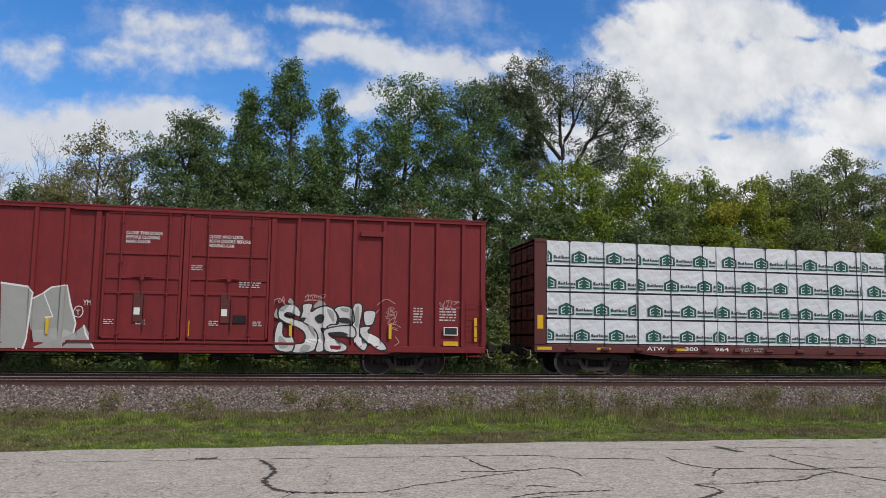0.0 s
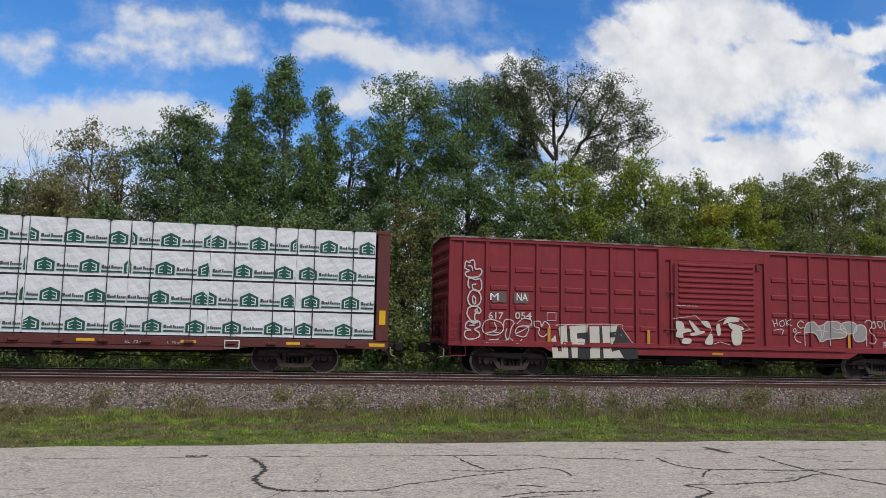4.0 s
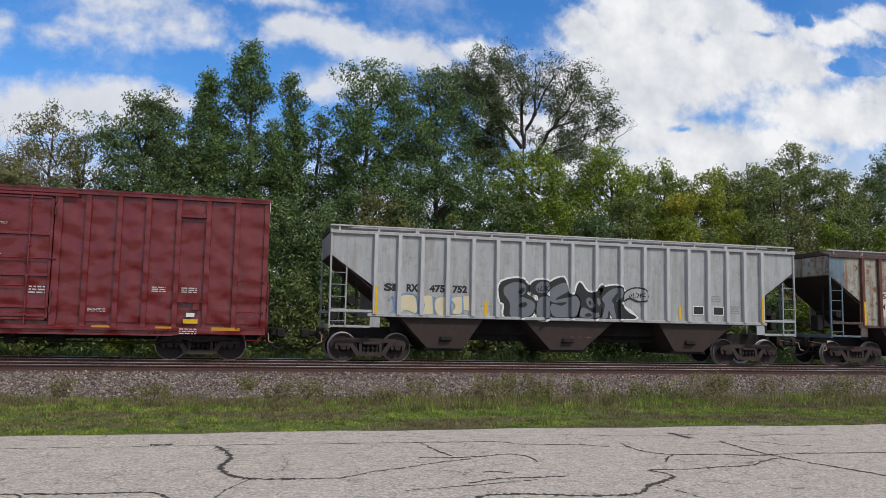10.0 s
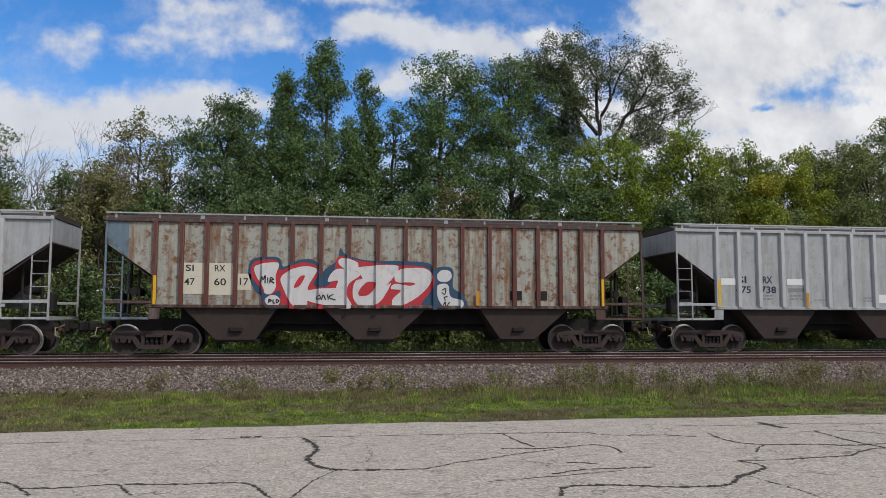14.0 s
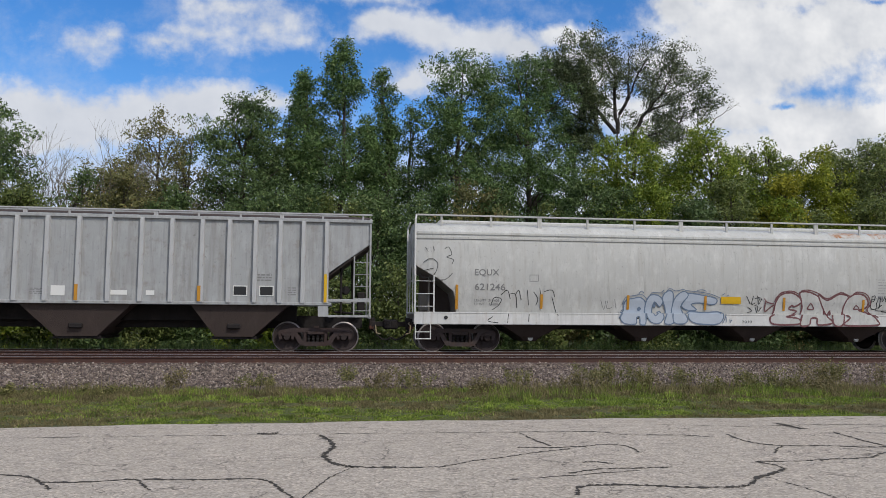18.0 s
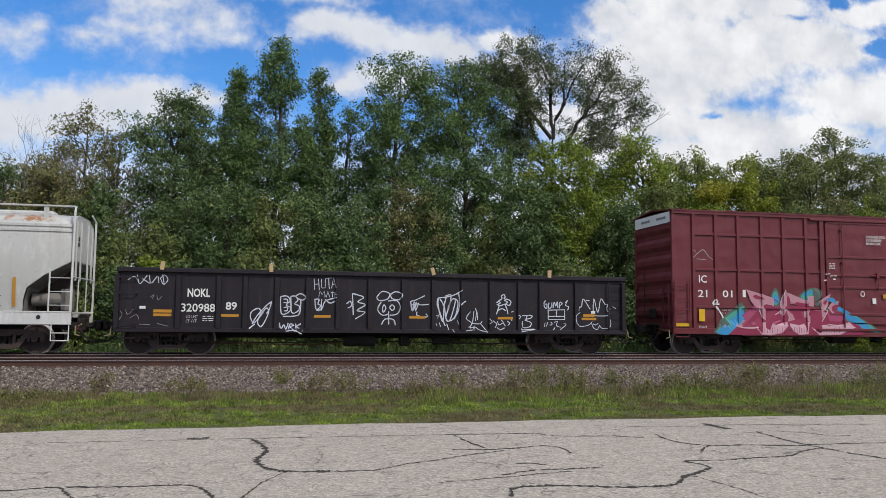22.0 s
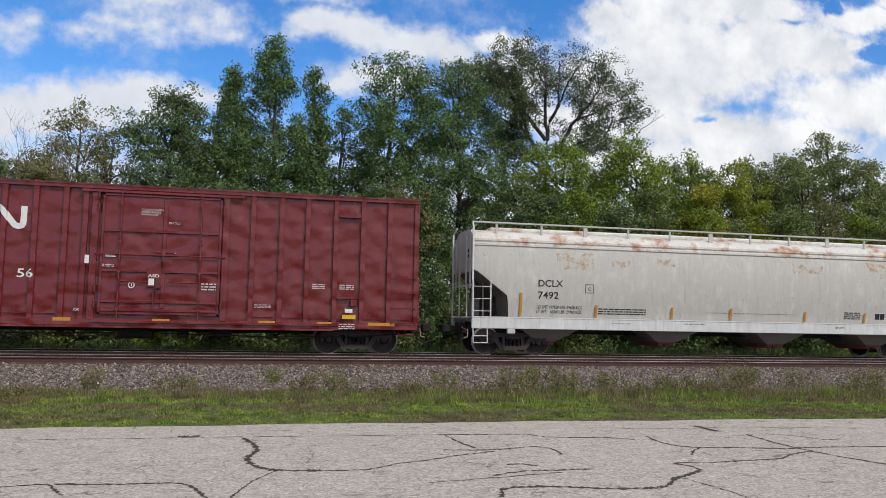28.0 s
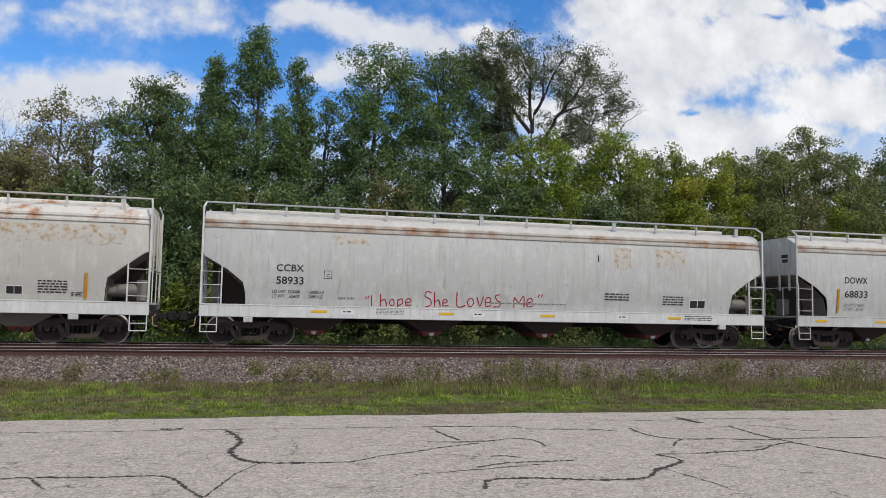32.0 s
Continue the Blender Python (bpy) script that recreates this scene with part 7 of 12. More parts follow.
# -- open wagon and the lumber flat --
GON_POSTS = (0.03, 1.78, 2.96, 3.75, 4.7, 5.65, 6.58, 7.59, 8.67, 9.65, 10.62, 11.57, 12.54, 13.28, 14.53, 16.2)


def gondola():
    L, H = 16.28, 2.62
    c = thing("gondola_wagon", "black open gondola wagon with chalk-white tags on its side", "gondola wagon", group="goods train")
    for y in (0.07, WIDE - 0.11):
        part("side_wall", Geo().box(0.1, y, 0.72, L - 0.1, y + 0.04, H - 0.1), BLACK, c)
    for x in GON_POSTS:
        alike("side_post", (), lambda: hat_geo(1.62, 0.16, 0.08), BLACK, c, (x, -0.01, 0.78))
    g = Geo()
    for y in (-0.03, WIDE - 0.1):
        g.block(0, y, H - 0.14, L, y + 0.13, H, 0.015)
    part("top_chord", g, BLACK, c)
    g = Geo()
    for y in (-0.01, WIDE - 0.11):
        g.block(0, y, 0.68, L, y + 0.12, 0.82, 0.015)
    part("side_sill", g, BLACK, c)
    for x in (0.02, L - 0.1):
        g = Geo().box(x, 0.08, 0.75, x + 0.08, WIDE - 0.08, H)
        for k in range(4):
            g.block(x - 0.05, 0.1, 0.95 + 0.42 * k, x + 0.13, WIDE - 0.1, 1.05 + 0.42 * k, 0.02)
        part("end_wall", g, BLACK, c)
    part("floor", Geo().box(0.1, 0.1, 0.85, L - 0.1, WIDE - 0.1, 0.95), UNDER, c)
    ladder(c, 15.66, 16.16, 0.85, 2.45, 5, BLACK)
    ladder(c, 0.12, 0.6, 0.85, 2.3, 4, BLACK, stiles=False, name="grab_irons")
    steps(c, L, BLACK, 0.5)
    for x in (1.34, 3.3, 6.1, 9.12, 12.06, 14.98):
        strip(c, x, 1.16, 1.24, 0.52, ORANGE, 0.062)
    strip(c, 1.34, 1.27, 1.36, 0.52, ORANGE, 0.062)
    strip(c, 14.98, 1.27, 1.36, 0.4, ORANGE, 0.062)
    part("notice", Geo().box(0.68, 0.055, 1.38, 0.85, 0.066, 1.46), WHITE, c)
    part("notice", Geo().box(15.06, 0.05, 1.38, 15.2, 0.06, 1.47), WHITE, c)
    letters(c, "NOKL", 2.04, 1.75, 2.7, 2.01, WHITE, 0.064, bold=0.025)
    letters(c, "320988", 1.87, 1.3, 2.86, 1.55, WHITE, 0.055, bold=0.012)
    letters(c, "89", 3.17, 1.37, 3.5, 1.61, WHITE, 0.064, bold=0.02)
    letters(c, "LD LMT\nLT WT", 2.02, 0.98, 2.37, 1.2, OFFWHITE, 0.064, bold=0)
    bars(c, 2.5, 0.98, 2.82, 1.18, 3, WHITE, 0.064, gap=0.7)
    for x, a in ((1.3, 8), (4.5, -2), (9.6, -14), (13.55, 4)):
        w = part("wooden_stake", Geo().block(-0.06, -0.05, -0.12, 0.06, 0.03, 0.13, 0.006), WOOD, c, "raw timber stake wedged on the rim")
        w.location, w.rotation_euler = (x, -0.02, H + 0.05), (0, radians(a), 0)
    underframe(c, L, 0.8, 0.3)
    truck(c, 1.5)
    truck(c, 14.35)
    coupler(c, 0, -1)
    coupler(c, L, 1)
    return c


WOOD = painted("raw_timber", (0.50, 0.36, 0.20), 0.8, vary=0.15, scale=4, fine=60)


def lumber_flat():
    """The frame starts 0.42 before the first bundle; x counts from the first bundle."""
    c = thing("lumber_flat_wagon", "brown centre-beam flat wagon with tall end bulkheads", "flat wagon", group="goods train")
    A, B = -0.42, 22.65
    g = Geo()
    for y in (0.02, WIDE - 0.12):
        g.block(A, y, 0.78, B, y + 0.1, 1.05, 0.012)
        g.slab([(3.0, 0.8), (4.2, 0.66), (17.4, 0.66), (18.6, 0.8)], y + 0.02, y + 0.08)
    part("side_sill", g, BROWN, c)
    part("deck", Geo().box(A, 0.1, 0.95, B, WIDE - 0.1, 1.05), BROWN, c)
    for x, s in ((A, 1), (B, -1)):
        b = part("bulkhead", Geo().box(min(x, x + s * 0.08), 0.08, 1.05, max(x, x + s * 0.08), WIDE - 0.08, 4.5), BROWN, c)
        p = Geo()
        for y in (0.02, 0.75, 1.43, 2.1, WIDE - 0.16):
            p.block(min(x, x + s * 0.40), y, 1.0, max(x, x + s * 0.40), y + 0.14, 4.52, 0.015)
        for k in range(7):
            z = 1.3 + 0.5 * k
            p.block(min(x, x + s * 0.2), 0.1, z, max(x, x + s * 0.2), WIDE - 0.1, z + 0.08, 0.01)
        p.block(min(x, x + s * 0.42), 0.0, 4.42, max(x, x + s * 0.42), WIDE, 4.54, 0.015)
        part("bulkhead_frame", p, BROWN, b)
        strip(c, x + s * 0.2, 1.55, 2.0, 0.2, AMBER, 0.012)
        strip(c, x + s * 0.35, 0.86, 0.96, 0.5, AMBER, 0.012)
        e = Geo()
        for k in range(9):
            e.pipe([(x - s * 0.05, 0.2, 1.1 + 0.37 * k), (x - s * 0.05, 0.65, 1.1 + 0.37 * k)], 0.014)
        part("end_ladder", e, BROWN, b)
    m = Geo()
    c0 = WIDE / 2
    m.block(A + 0.3, c0 - 0.12, 4.34, B - 0.3, c0 + 0.12, 4.56, 0.02)
    for k in range(18):
        x = 0.2 + 1.28 * k
        m.block(x, c0 - 0.06, 1.05, x + 0.12, c0 + 0.06, 4.4, 0.01)
    part("centre_beam", m, BROWN, c)
    for k in range(18):
        x = 0.82 + 1.215 * k
        s = alike("strap", (), lambda: Geo().pipe([(0, 1.35, 4.56), (0, 0.1, 4.54), (0, 0.02, 4.46), (0.0, 0.02, 1.0)], 0.013), STRAP, c, (x, -0.012, 0))
        alike("strap_winch", (), lambda: Geo().block(-0.14, -0.05, 0, 0.14, 0.06, 0.1, 0.02), BROWN, s, (0, 0.0, 0.84))
        alike("strap_guard", (), lambda: Geo().block(-0.06, -0.03, 0, 0.06, 0.12, 0.09, 0.02), STRAP, s, (0, 0.02, 4.47))
    for x, w in ((2.0, 0.5), (4.75, 0.46), (13.7, 0.5), (16.6, 0.45), (19.7, 0.42)):
        strip(c, x, 0.87, 0.95, w, AMBER, 0.016)
    letters(c, "ATW", 3.55, 0.87, 4.2, 1.0, WHITE, 0.012)
    letters(c, "300", 4.95, 0.87, 5.42, 1.0, WHITE, 0.012)
    letters(c, "964", 6.05, 0.87, 6.58, 1.0, WHITE, 0.012)
    letters(c, "LD LMT  222700\nLT WT    60800", 7.0, 0.85, 7.9, 1.0, OFFWHITE, 0.012, bold=0)
    letters(c, "EL  73-0", 14.8, 0.84, 15.3, 0.92, OFFWHITE, 0.012, bold=0)
    letters(c, "L  75-0", 16.0, 0.84, 16.35, 0.9, OFFWHITE, 0.012, bold=0)
    part("data_plate", Geo().box(17.65, 0.004, 0.72, 18.1, 0.012, 0.98), WHITE, c, "white framed data plate")
    part("data_face", Geo().box(17.68, 0.0, 0.75, 18.07, 0.0035, 0.95), BROWN, c)
    underframe(c, 22.2, 0.9, 0.35)
    truck(c, 1.88)
    truck(c, 19.8)
    coupler(c, A, -1)
    coupler(c, B, 1)
    return c


STRAP = painted("dark_strap", (0.03, 0.028, 0.03), 0.6, vary=0.2, scale=5)
WRAP = painted("white_plastic_wrap", (0.66, 0.675, 0.70), 0.34, vary=0.05, scale=2.2, fine=14, bump=0.02, dirt=(0.520, 0.510, 0.499), dirt_from=0.62, dirt_to=0.9)


def creases():
    """Long slanting folds in the plastic."""
    n, l = WRAP.node_tree.nodes, WRAP.node_tree.links
    co = n.new("ShaderNodeTexCoord").outputs["Object"]
    last = None
    for turn, size, deep in ((0.55, (0.9, 1, 3.4), 0.10), (-0.95, (0.8, 1, 2.6), 0.10), (0.1, (0.5, 1, 1.6), 0.14)):
        mp = n.new("ShaderNodeMapping")
        mp.inputs["Rotation"].default_value[1] = turn
        l.new(co, mp.inputs["Vector"])
        bp = n.new("ShaderNodeBump")
        bp.inputs["Strength"].default_value, bp.inputs["Distance"].default_value = 0.55, deep
        l.new(noise_tex(n, l, mp.outputs[0], 1.0, 3, 0.5, size), bp.inputs["Height"])
        if last:
            l.new(last, bp.inputs["Normal"])
        last = bp.outputs[0]
    l.new(last, n["Principled BSDF"].inputs["Normal"])


creases()
SLATE = painted("slate_print", (0.06, 0.075, 0.08), 0.5, vary=0.1, scale=8, bump=0)
PINE = painted("dark_green_print", (0.012, 0.085, 0.062), 0.45, vary=0.1, scale=8, bump=0)
load = []


def wrinkle(m, x, z, seed):
    return 0.4 * (0.016 * noise.noise(Vector((x * 2.2 + seed, z * 4.0, seed * 1.7))) + 0.020 * noise.noise(Vector((x * 5 + z * 6, z * 2, seed))) + 0.012 * noise.noise(Vector((x * 9 - z * 8, z * 3, seed))))


def bundle(x0, x1, z0, z1, seed, shift, far=False):
    """A pack of sawn timber in printed plastic wrap."""
    t = thing("lumber_bundle", "white plastic-wrapped lumber bundle printed with green shapes", "lumber bundle", group="lumber on the flat wagon")
    w, h = x1 - x0, z1 - z0
    g = Geo()
    nx, nz = max(6, int(w / 0.06)), 14
    v = [(w * i / nx, wrinkle(0, x0 + w * i / nx, z0 + h * j / nz, seed), h * j / nz) for i in range(nx + 1) for j in range(nz + 1)]
    g.add(v, [(i * (nz + 1) + j, (i + 1) * (nz + 1) + j, (i + 1) * (nz + 1) + j + 1, i * (nz + 1) + j + 1) for i in range(nx) for j in range(nz)])
    d = 1.28
    g.add([(0, 0.01, 0), (w, 0.01, 0), (w, d, 0), (0, d, 0), (0, 0.01, h), (w, 0.01, h), (w, d, h), (0, d, h)], [(0, 1, 2, 3), (4, 5, 6, 7), (1, 2, 6, 5), (2, 3, 7, 6), (3, 0, 4, 7)])
    part("wrap", g, WRAP, t, smooth=50)
    # spacer coloured black to stand for the shade in the gap between tiers
    part("timber_bearer", Geo().box(0.05, 0.02, -0.045, w - 0.05, d - 0.02, -0.002), INK, t)
    if not far:
        k, s, y = shift, h / 0.8, -0.021
        r = random.Random(seed)

        def slab(geo, pts, dy=0.0):
            pts = [(min(max(px, 0.02), w - 0.02), pz) for px, pz in pts]
            if max(p for p, _ in pts) - min(p for p, _ in pts) > 0.012:
                geo.add([(px, y - dy, pz * s) for px, pz in pts], [tuple(range(len(pts)))])
            return geo

        arm = [(0.075, 0.125), (0.215, 0.125), (0.215, 0.15), (0.105, 0.15), (0.105, 0.206), (0.215, 0.248), (0.215, 0.268), (0.105, 0.226), (0.105, 0.30), (0.235, 0.36), (0.235, 0.385), (0.075, 0.318)]
        while k < w:
            house = slab(Geo(), [(k + px, pz) for px, pz in ((0.0, 0.085), (0.55, 0.085), (0.55, 0.36), (0.275, 0.485), (0.0, 0.36))])
            if house.f:
                part("printed_mark", house, PINE, t, "dark green printed house shape")
            for side in (1, -1):
                cut = slab(Geo(), [(k + 0.275 + side * (px - 0.275), pz) for px, pz in arm], 0.004)
                if cut.f:
                    part("mark_cutout", cut, WRAP, t)
            x, b = k + 0.61, Geo()
            for n in range(10):
                tall = 0.10 if n in (0, 4) else 0.085 if n == 3 else 0.06
                ww = 0.075 if n == 0 else 0.042
                slab(b, [(x, 0.215), (x + ww, 0.215), (x + ww, 0.215 + tall), (x, 0.215 + tall)])
                x += ww + (0.035 if n == 3 else 0.012)
            band = slab(Geo(), [(k + 0.60, 0.10), (k + 1.19, 0.10), (k + 1.19, 0.15), (k + 0.60, 0.15)])
            for gg, mm, nm in ((b, SLATE, "lettering"), (band, PINE, "printed_band")):
                if gg.f:
                    part(nm, gg, mm, t)
            k += 1.24
    return t


def lumber_load():
    cuts = [0.02, 3.22, 6.2, 9.0, 11.95, 14.78, 17.12, 19.72, 22.2]
    tiers = [(1.09, 1.87), (1.93, 2.75), (2.81, 3.62), (3.68, 4.49)]
    r = random.Random(11)
    for j, (z0, z1) in enumerate(tiers):
        for i in range(8):
            jig = r.uniform(-0.06, 0.06) if 0 < i else 0
            shift = r.uniform(-0.9, 0.4)
            load.append((bundle(cuts[i] + jig * 0.3, cuts[i + 1] - 0.02, z0, z1, 3.1 * i + 7 * j, shift), (cuts[i] + jig * 0.3, 0.03, z0), 1))
    for j, (z0, z1) in enumerate(tiers):
        for i in range(8):
            load.append((bundle(cuts[i], cuts[i + 1] - 0.02, z0, z1, 9.0 * i + j, 0, True), (cuts[i], WIDE - 0.03 - 1.28, z0), 1))


# -- sprayed lettering and tags --
def hue(name, c, rough=0.5):
    return painted(name, c, rough, vary=0.12, scale=4, fine=25, bump=0)


SPRAYED = painted("worn_white_spray", (0.60, 0.585, 0.58), 0.55, vary=0.14, scale=3, fine=18, bump=0, dirt=(0.40, 0.36, 0.34), dirt_from=0.55, dirt_to=0.8, dirt_scale=4, streak=(0.5, 0.47, 0.46))
PATCH = hue("dull_grey_patch", (0.13, 0.085, 0.085))
SILVER = hue("silver_spray", (0.33, 0.33, 0.31))
BONE = hue("bone_spray", (0.52, 0.49, 0.43))
PALEPINK = hue("pale_pink_chalk", (0.42, 0.22, 0.21))
GREYPAINT = hue("grey_spray", (0.27, 0.25, 0.245))
LEAD = hue("lead_grey_spray", (0.15, 0.16, 0.18))
PALEBLUE = hue("pale_blue_spray", (0.17, 0.29, 0.48))
PALEYELLOW = hue("pale_yellow_spray", (0.60, 0.53, 0.36))
DULLRED = hue("dull_red_spray", (0.20, 0.06, 0.055))
NAVYPAINT = hue("navy_spray", (0.035, 0.075, 0.13))
BRICK = hue("red_spray", (0.44, 0.035, 0.045))
STEELBLUE = hue("steel_blue_spray", (0.15, 0.20, 0.28))
ICE = hue("ice_blue_spray", (0.42, 0.47, 0.54))
ROSE = hue("rose_brown_spray", (0.17, 0.075, 0.08))
CHALK = hue("chalk_white_spray", (0.55, 0.58, 0.66))
TEAL = hue("teal_spray", (0.07, 0.33, 0.27))
SKYPAINT = hue("sky_blue_spray", (0.045, 0.27, 0.52))
PINK = hue("pink_spray", (0.47, 0.235, 0.29))
PINKLINE = hue("pale_pink_spray", (0.60, 0.36, 0.43))
TEALFADE = hue("thin_teal_mist", (0.095, 0.125, 0.105))
MAGENTA = hue("magenta_spray", (0.36, 0.065, 0.15))
PALEROSE = hue("pale_rose_spray", (0.68, 0.50, 0.55))
ROSEDARK = hue("dark_pink_spray", (0.26, 0.03, 0.075))
SAND = hue("sand_spray", (0.42, 0.35, 0.22))
UMBER = hue("umber_spray", (0.075, 0.055, 0.048))
REDPAINT = hue("red_paint", (0.34, 0.025, 0.035))


def tags_A(c):
    flat(c, "graffiti", [[(3.72, 2.60), (4.45, 2.52), (4.60, 2.36), (4.51, 1.01), (4.45, 0.75), (3.85, 0.74)],
             [(4.58, 2.19), (4.92, 2.36), (5.09, 2.53), (5.52, 2.60), (5.67, 2.02), (5.82, 1.52), (5.80, 1.19), (6.09, 1.44), (6.27, 1.11), (6.37, 0.77), (4.75, 0.75), (4.54, 1.66)]],
         SILVER, -0.006, "silver sprayed lettering with white outlines")
    scrawl(c, [[(3.71, 2.63), (4.45, 2.53), (4.61, 2.36), (4.52, 1.01), (4.45, 0.72)],
             [(4.57, 2.16), (4.89, 2.36), (5.18, 1.67), (4.97, 1.64)],
             [(4.89, 2.36), (5.09, 2.53), (5.52, 2.60), (5.65, 2.02), (5.82, 1.49)],
             [(5.82, 1.49), (5.77, 1.16)],
             [(6.06, 1.44), (6.14, 1.16), (6.38, 0.74)],
             [(3.96, 1.33), (4.24, 1.53), (4.42, 1.17), (4.27, 0.71)]],
           0.05, WHITE, False, -0.008)
    letters(c, "YME", 6.0, 2.02, 6.3, 2.18, WHITE, 0.04, bold=0)
    scrawl(c, [[(5.73, 1.82), (5.81, 1.97), (5.97, 1.97), (6.02, 1.81), (5.94, 1.67), (5.78, 1.70), (5.73, 1.82)],
             [(5.80, 1.87), (5.94, 1.87)],
             [(5.86, 1.87), (5.87, 1.74)]],
           0.025, WHITE, True, -0.008)
    scrawl(c, [[(14.73, 2.21), (15.01, 2.40), (15.31, 2.26)],
             [(15.13, 2.13), (15.28, 1.93), (15.04, 1.86)],
             [(15.04, 1.95), (15.31, 1.86), (15.10, 1.68), (15.36, 1.60)],
             [(15.14, 1.50), (15.40, 1.42)],
             [(15.33, 1.22), (15.44, 1.05), (15.30, 0.94)],
             [(11.44, 2.23), (11.69, 2.35), (11.87, 2.15)],
             [(12.46, 2.43), (12.72, 2.48), (13.07, 2.39)],
             [(12.52, 2.34), (12.81, 2.31)],
             [(14.68, 1.94), (14.80, 2.07)]],
           0.03, PALEPINK, True, -0.008, "thin chalked tags")
    scrawl(c, [[(16.77, 2.34), (16.89, 2.17), (16.85, 2.07)],
             [(16.96, 2.39), (17.14, 2.39), (17.11, 2.17)],
             [(17.24, 2.36), (17.43, 2.34)],
             [(17.30, 2.17), (17.45, 2.18)]],
           0.02, PALEPINK, True, -0.008)
    blot(c, [(11.95, 2.24), (12.00, 2.36), (12.12, 2.26), (12.07, 2.12)], SILVER, -0.0030, label="white sprayed lettering with black outlines")
    blot(c, [(12.73, 2.11), (12.93, 2.32), (13.11, 2.20), (13.00, 2.06)], SILVER, -0.0034)
    blot(c, [(11.54, 1.79), (11.61, 2.03), (11.71, 1.74)], SILVER, -0.0038)
    blot(c, [(11.65, 1.91), (11.73, 2.09), (12.01, 2.18), (12.21, 2.13), (12.35, 1.95), (12.31, 1.80), (12.14, 1.83), (11.90, 1.89), (11.88, 1.80), (12.14, 1.72), (12.55, 1.61), (12.81, 1.41), (12.90, 1.12), (12.80, 0.77), (12.46, 0.68), (12.12, 0.70), (12.17, 0.94), (12.45, 1.00), (12.50, 1.23), (12.32, 1.43), (11.97, 1.57), (11.71, 1.71)], SPRAYED, -0.0060, INK, 0.045)
    blot(c, [(12.41, 2.19), (12.70, 2.20), (12.66, 1.96), (12.85, 2.08), (13.11, 2.15), (13.35, 2.06), (13.48, 1.83), (13.45, 1.59), (13.25, 1.44), (12.99, 1.44), (13.08, 1.24), (13.09, 0.77), (12.83, 0.74), (12.90, 1.12), (12.78, 1.41), (12.37, 1.69), (12.40, 1.98)], SPRAYED, -0.0100, INK, 0.045)
    blot(c, [(13.38, 2.05), (13.58, 2.16), (13.87, 2.13), (13.97, 1.96), (13.95, 1.60), (13.19, 1.44), (13.27, 1.56), (13.51, 1.60), (13.52, 1.83)], SPRAYED, -0.0140, INK, 0.045)
    blot(c, [(13.13, 1.43), (13.95, 1.54), (14.02, 1.16), (13.28, 1.31), (13.33, 1.17), (13.76, 0.95), (13.73, 0.75), (13.15, 0.74), (13.09, 1.12)], SPRAYED, -0.0180, INK, 0.045)
    blot(c, [(14.32, 1.99), (14.68, 2.00), (14.61, 1.61), (14.36, 1.58)], SPRAYED, -0.0060, INK, 0.045)
    blot(c, [(14.19, 1.49), (14.54, 1.52), (14.46, 1.35), (14.79, 1.17), (15.06, 0.84), (14.80, 0.79), (14.43, 1.05), (14.22, 1.25)], SPRAYED, -0.0100, INK, 0.045)
    blot(c, [(13.96, 2.16), (14.26, 2.19), (14.20, 1.55), (14.21, 1.19), (14.44, 0.96), (14.32, 0.76), (14.08, 0.96), (13.97, 1.25)], SPRAYED, -0.0140, INK, 0.045)
    blot(c, [(11.64, 1.56), (11.81, 1.60), (11.85, 1.19), (12.16, 1.14), (12.12, 0.73), (11.66, 0.76), (11.56, 1.04)], SPRAYED, -0.0180, INK, 0.045)
    blot(c, [(12.78, 1.76), (12.91, 1.88), (13.06, 1.85), (13.05, 1.68), (12.92, 1.60)], INK, -0.0300)
    blot(c, [(11.89, 1.92), (12.05, 1.92), (12.22, 1.82), (11.99, 1.83)], INK, -0.0304)
    blot(c, [(12.31, 1.75), (12.51, 1.77), (12.43, 1.65)], INK, -0.0308)
    blot(c, [(13.52, 1.77), (13.82, 1.78), (13.90, 1.61), (13.56, 1.65)], INK, -0.0312)
    blot(c, [(13.22, 1.30), (13.60, 1.35), (13.84, 1.25), (13.49, 1.20)], INK, -0.0300)
    blot(c, [(11.70, 2.02), (11.84, 2.12), (11.98, 2.15), (11.82, 1.97)], SILVER, -0.0280)
    blot(c, [(12.58, 1.58), (12.75, 1.44), (12.82, 1.18), (12.67, 1.38)], SILVER, -0.0284)
    blot(c, [(13.17, 2.06), (13.35, 1.94), (13.39, 1.68), (13.27, 1.83)], SILVER, -0.0288)
    blot(c, [(13.58, 2.10), (13.82, 2.08), (13.82, 1.98), (13.64, 2.01)], SILVER, -0.0292)
    blot(c, [(14.05, 2.08), (14.16, 2.11), (14.14, 1.55), (14.05, 1.60)], SILVER, -0.0280)
    blot(c, [(12.48, 0.94), (12.68, 0.88), (12.57, 0.74), (12.34, 0.76)], SILVER, -0.0284)
    blot(c, [(11.70, 1.16), (11.82, 1.15), (12.00, 0.88), (11.74, 0.84)], SILVER, -0.0288)
    scrawl(c, [[(11.44, 2.05), (11.52, 2.17), (11.55, 2.32), (11.50, 2.08)]], 0.028, PALEPINK, True, -0.0060)
    scrawl(c, [[(11.65, 2.23), (11.69, 2.35), (11.75, 2.26), (11.66, 2.21)]], 0.028, PALEPINK, True, -0.0065)
    scrawl(c, [[(11.75, 2.23), (11.80, 2.41), (11.83, 2.26), (11.76, 2.32)]], 0.028, PALEPINK, True, -0.0070)
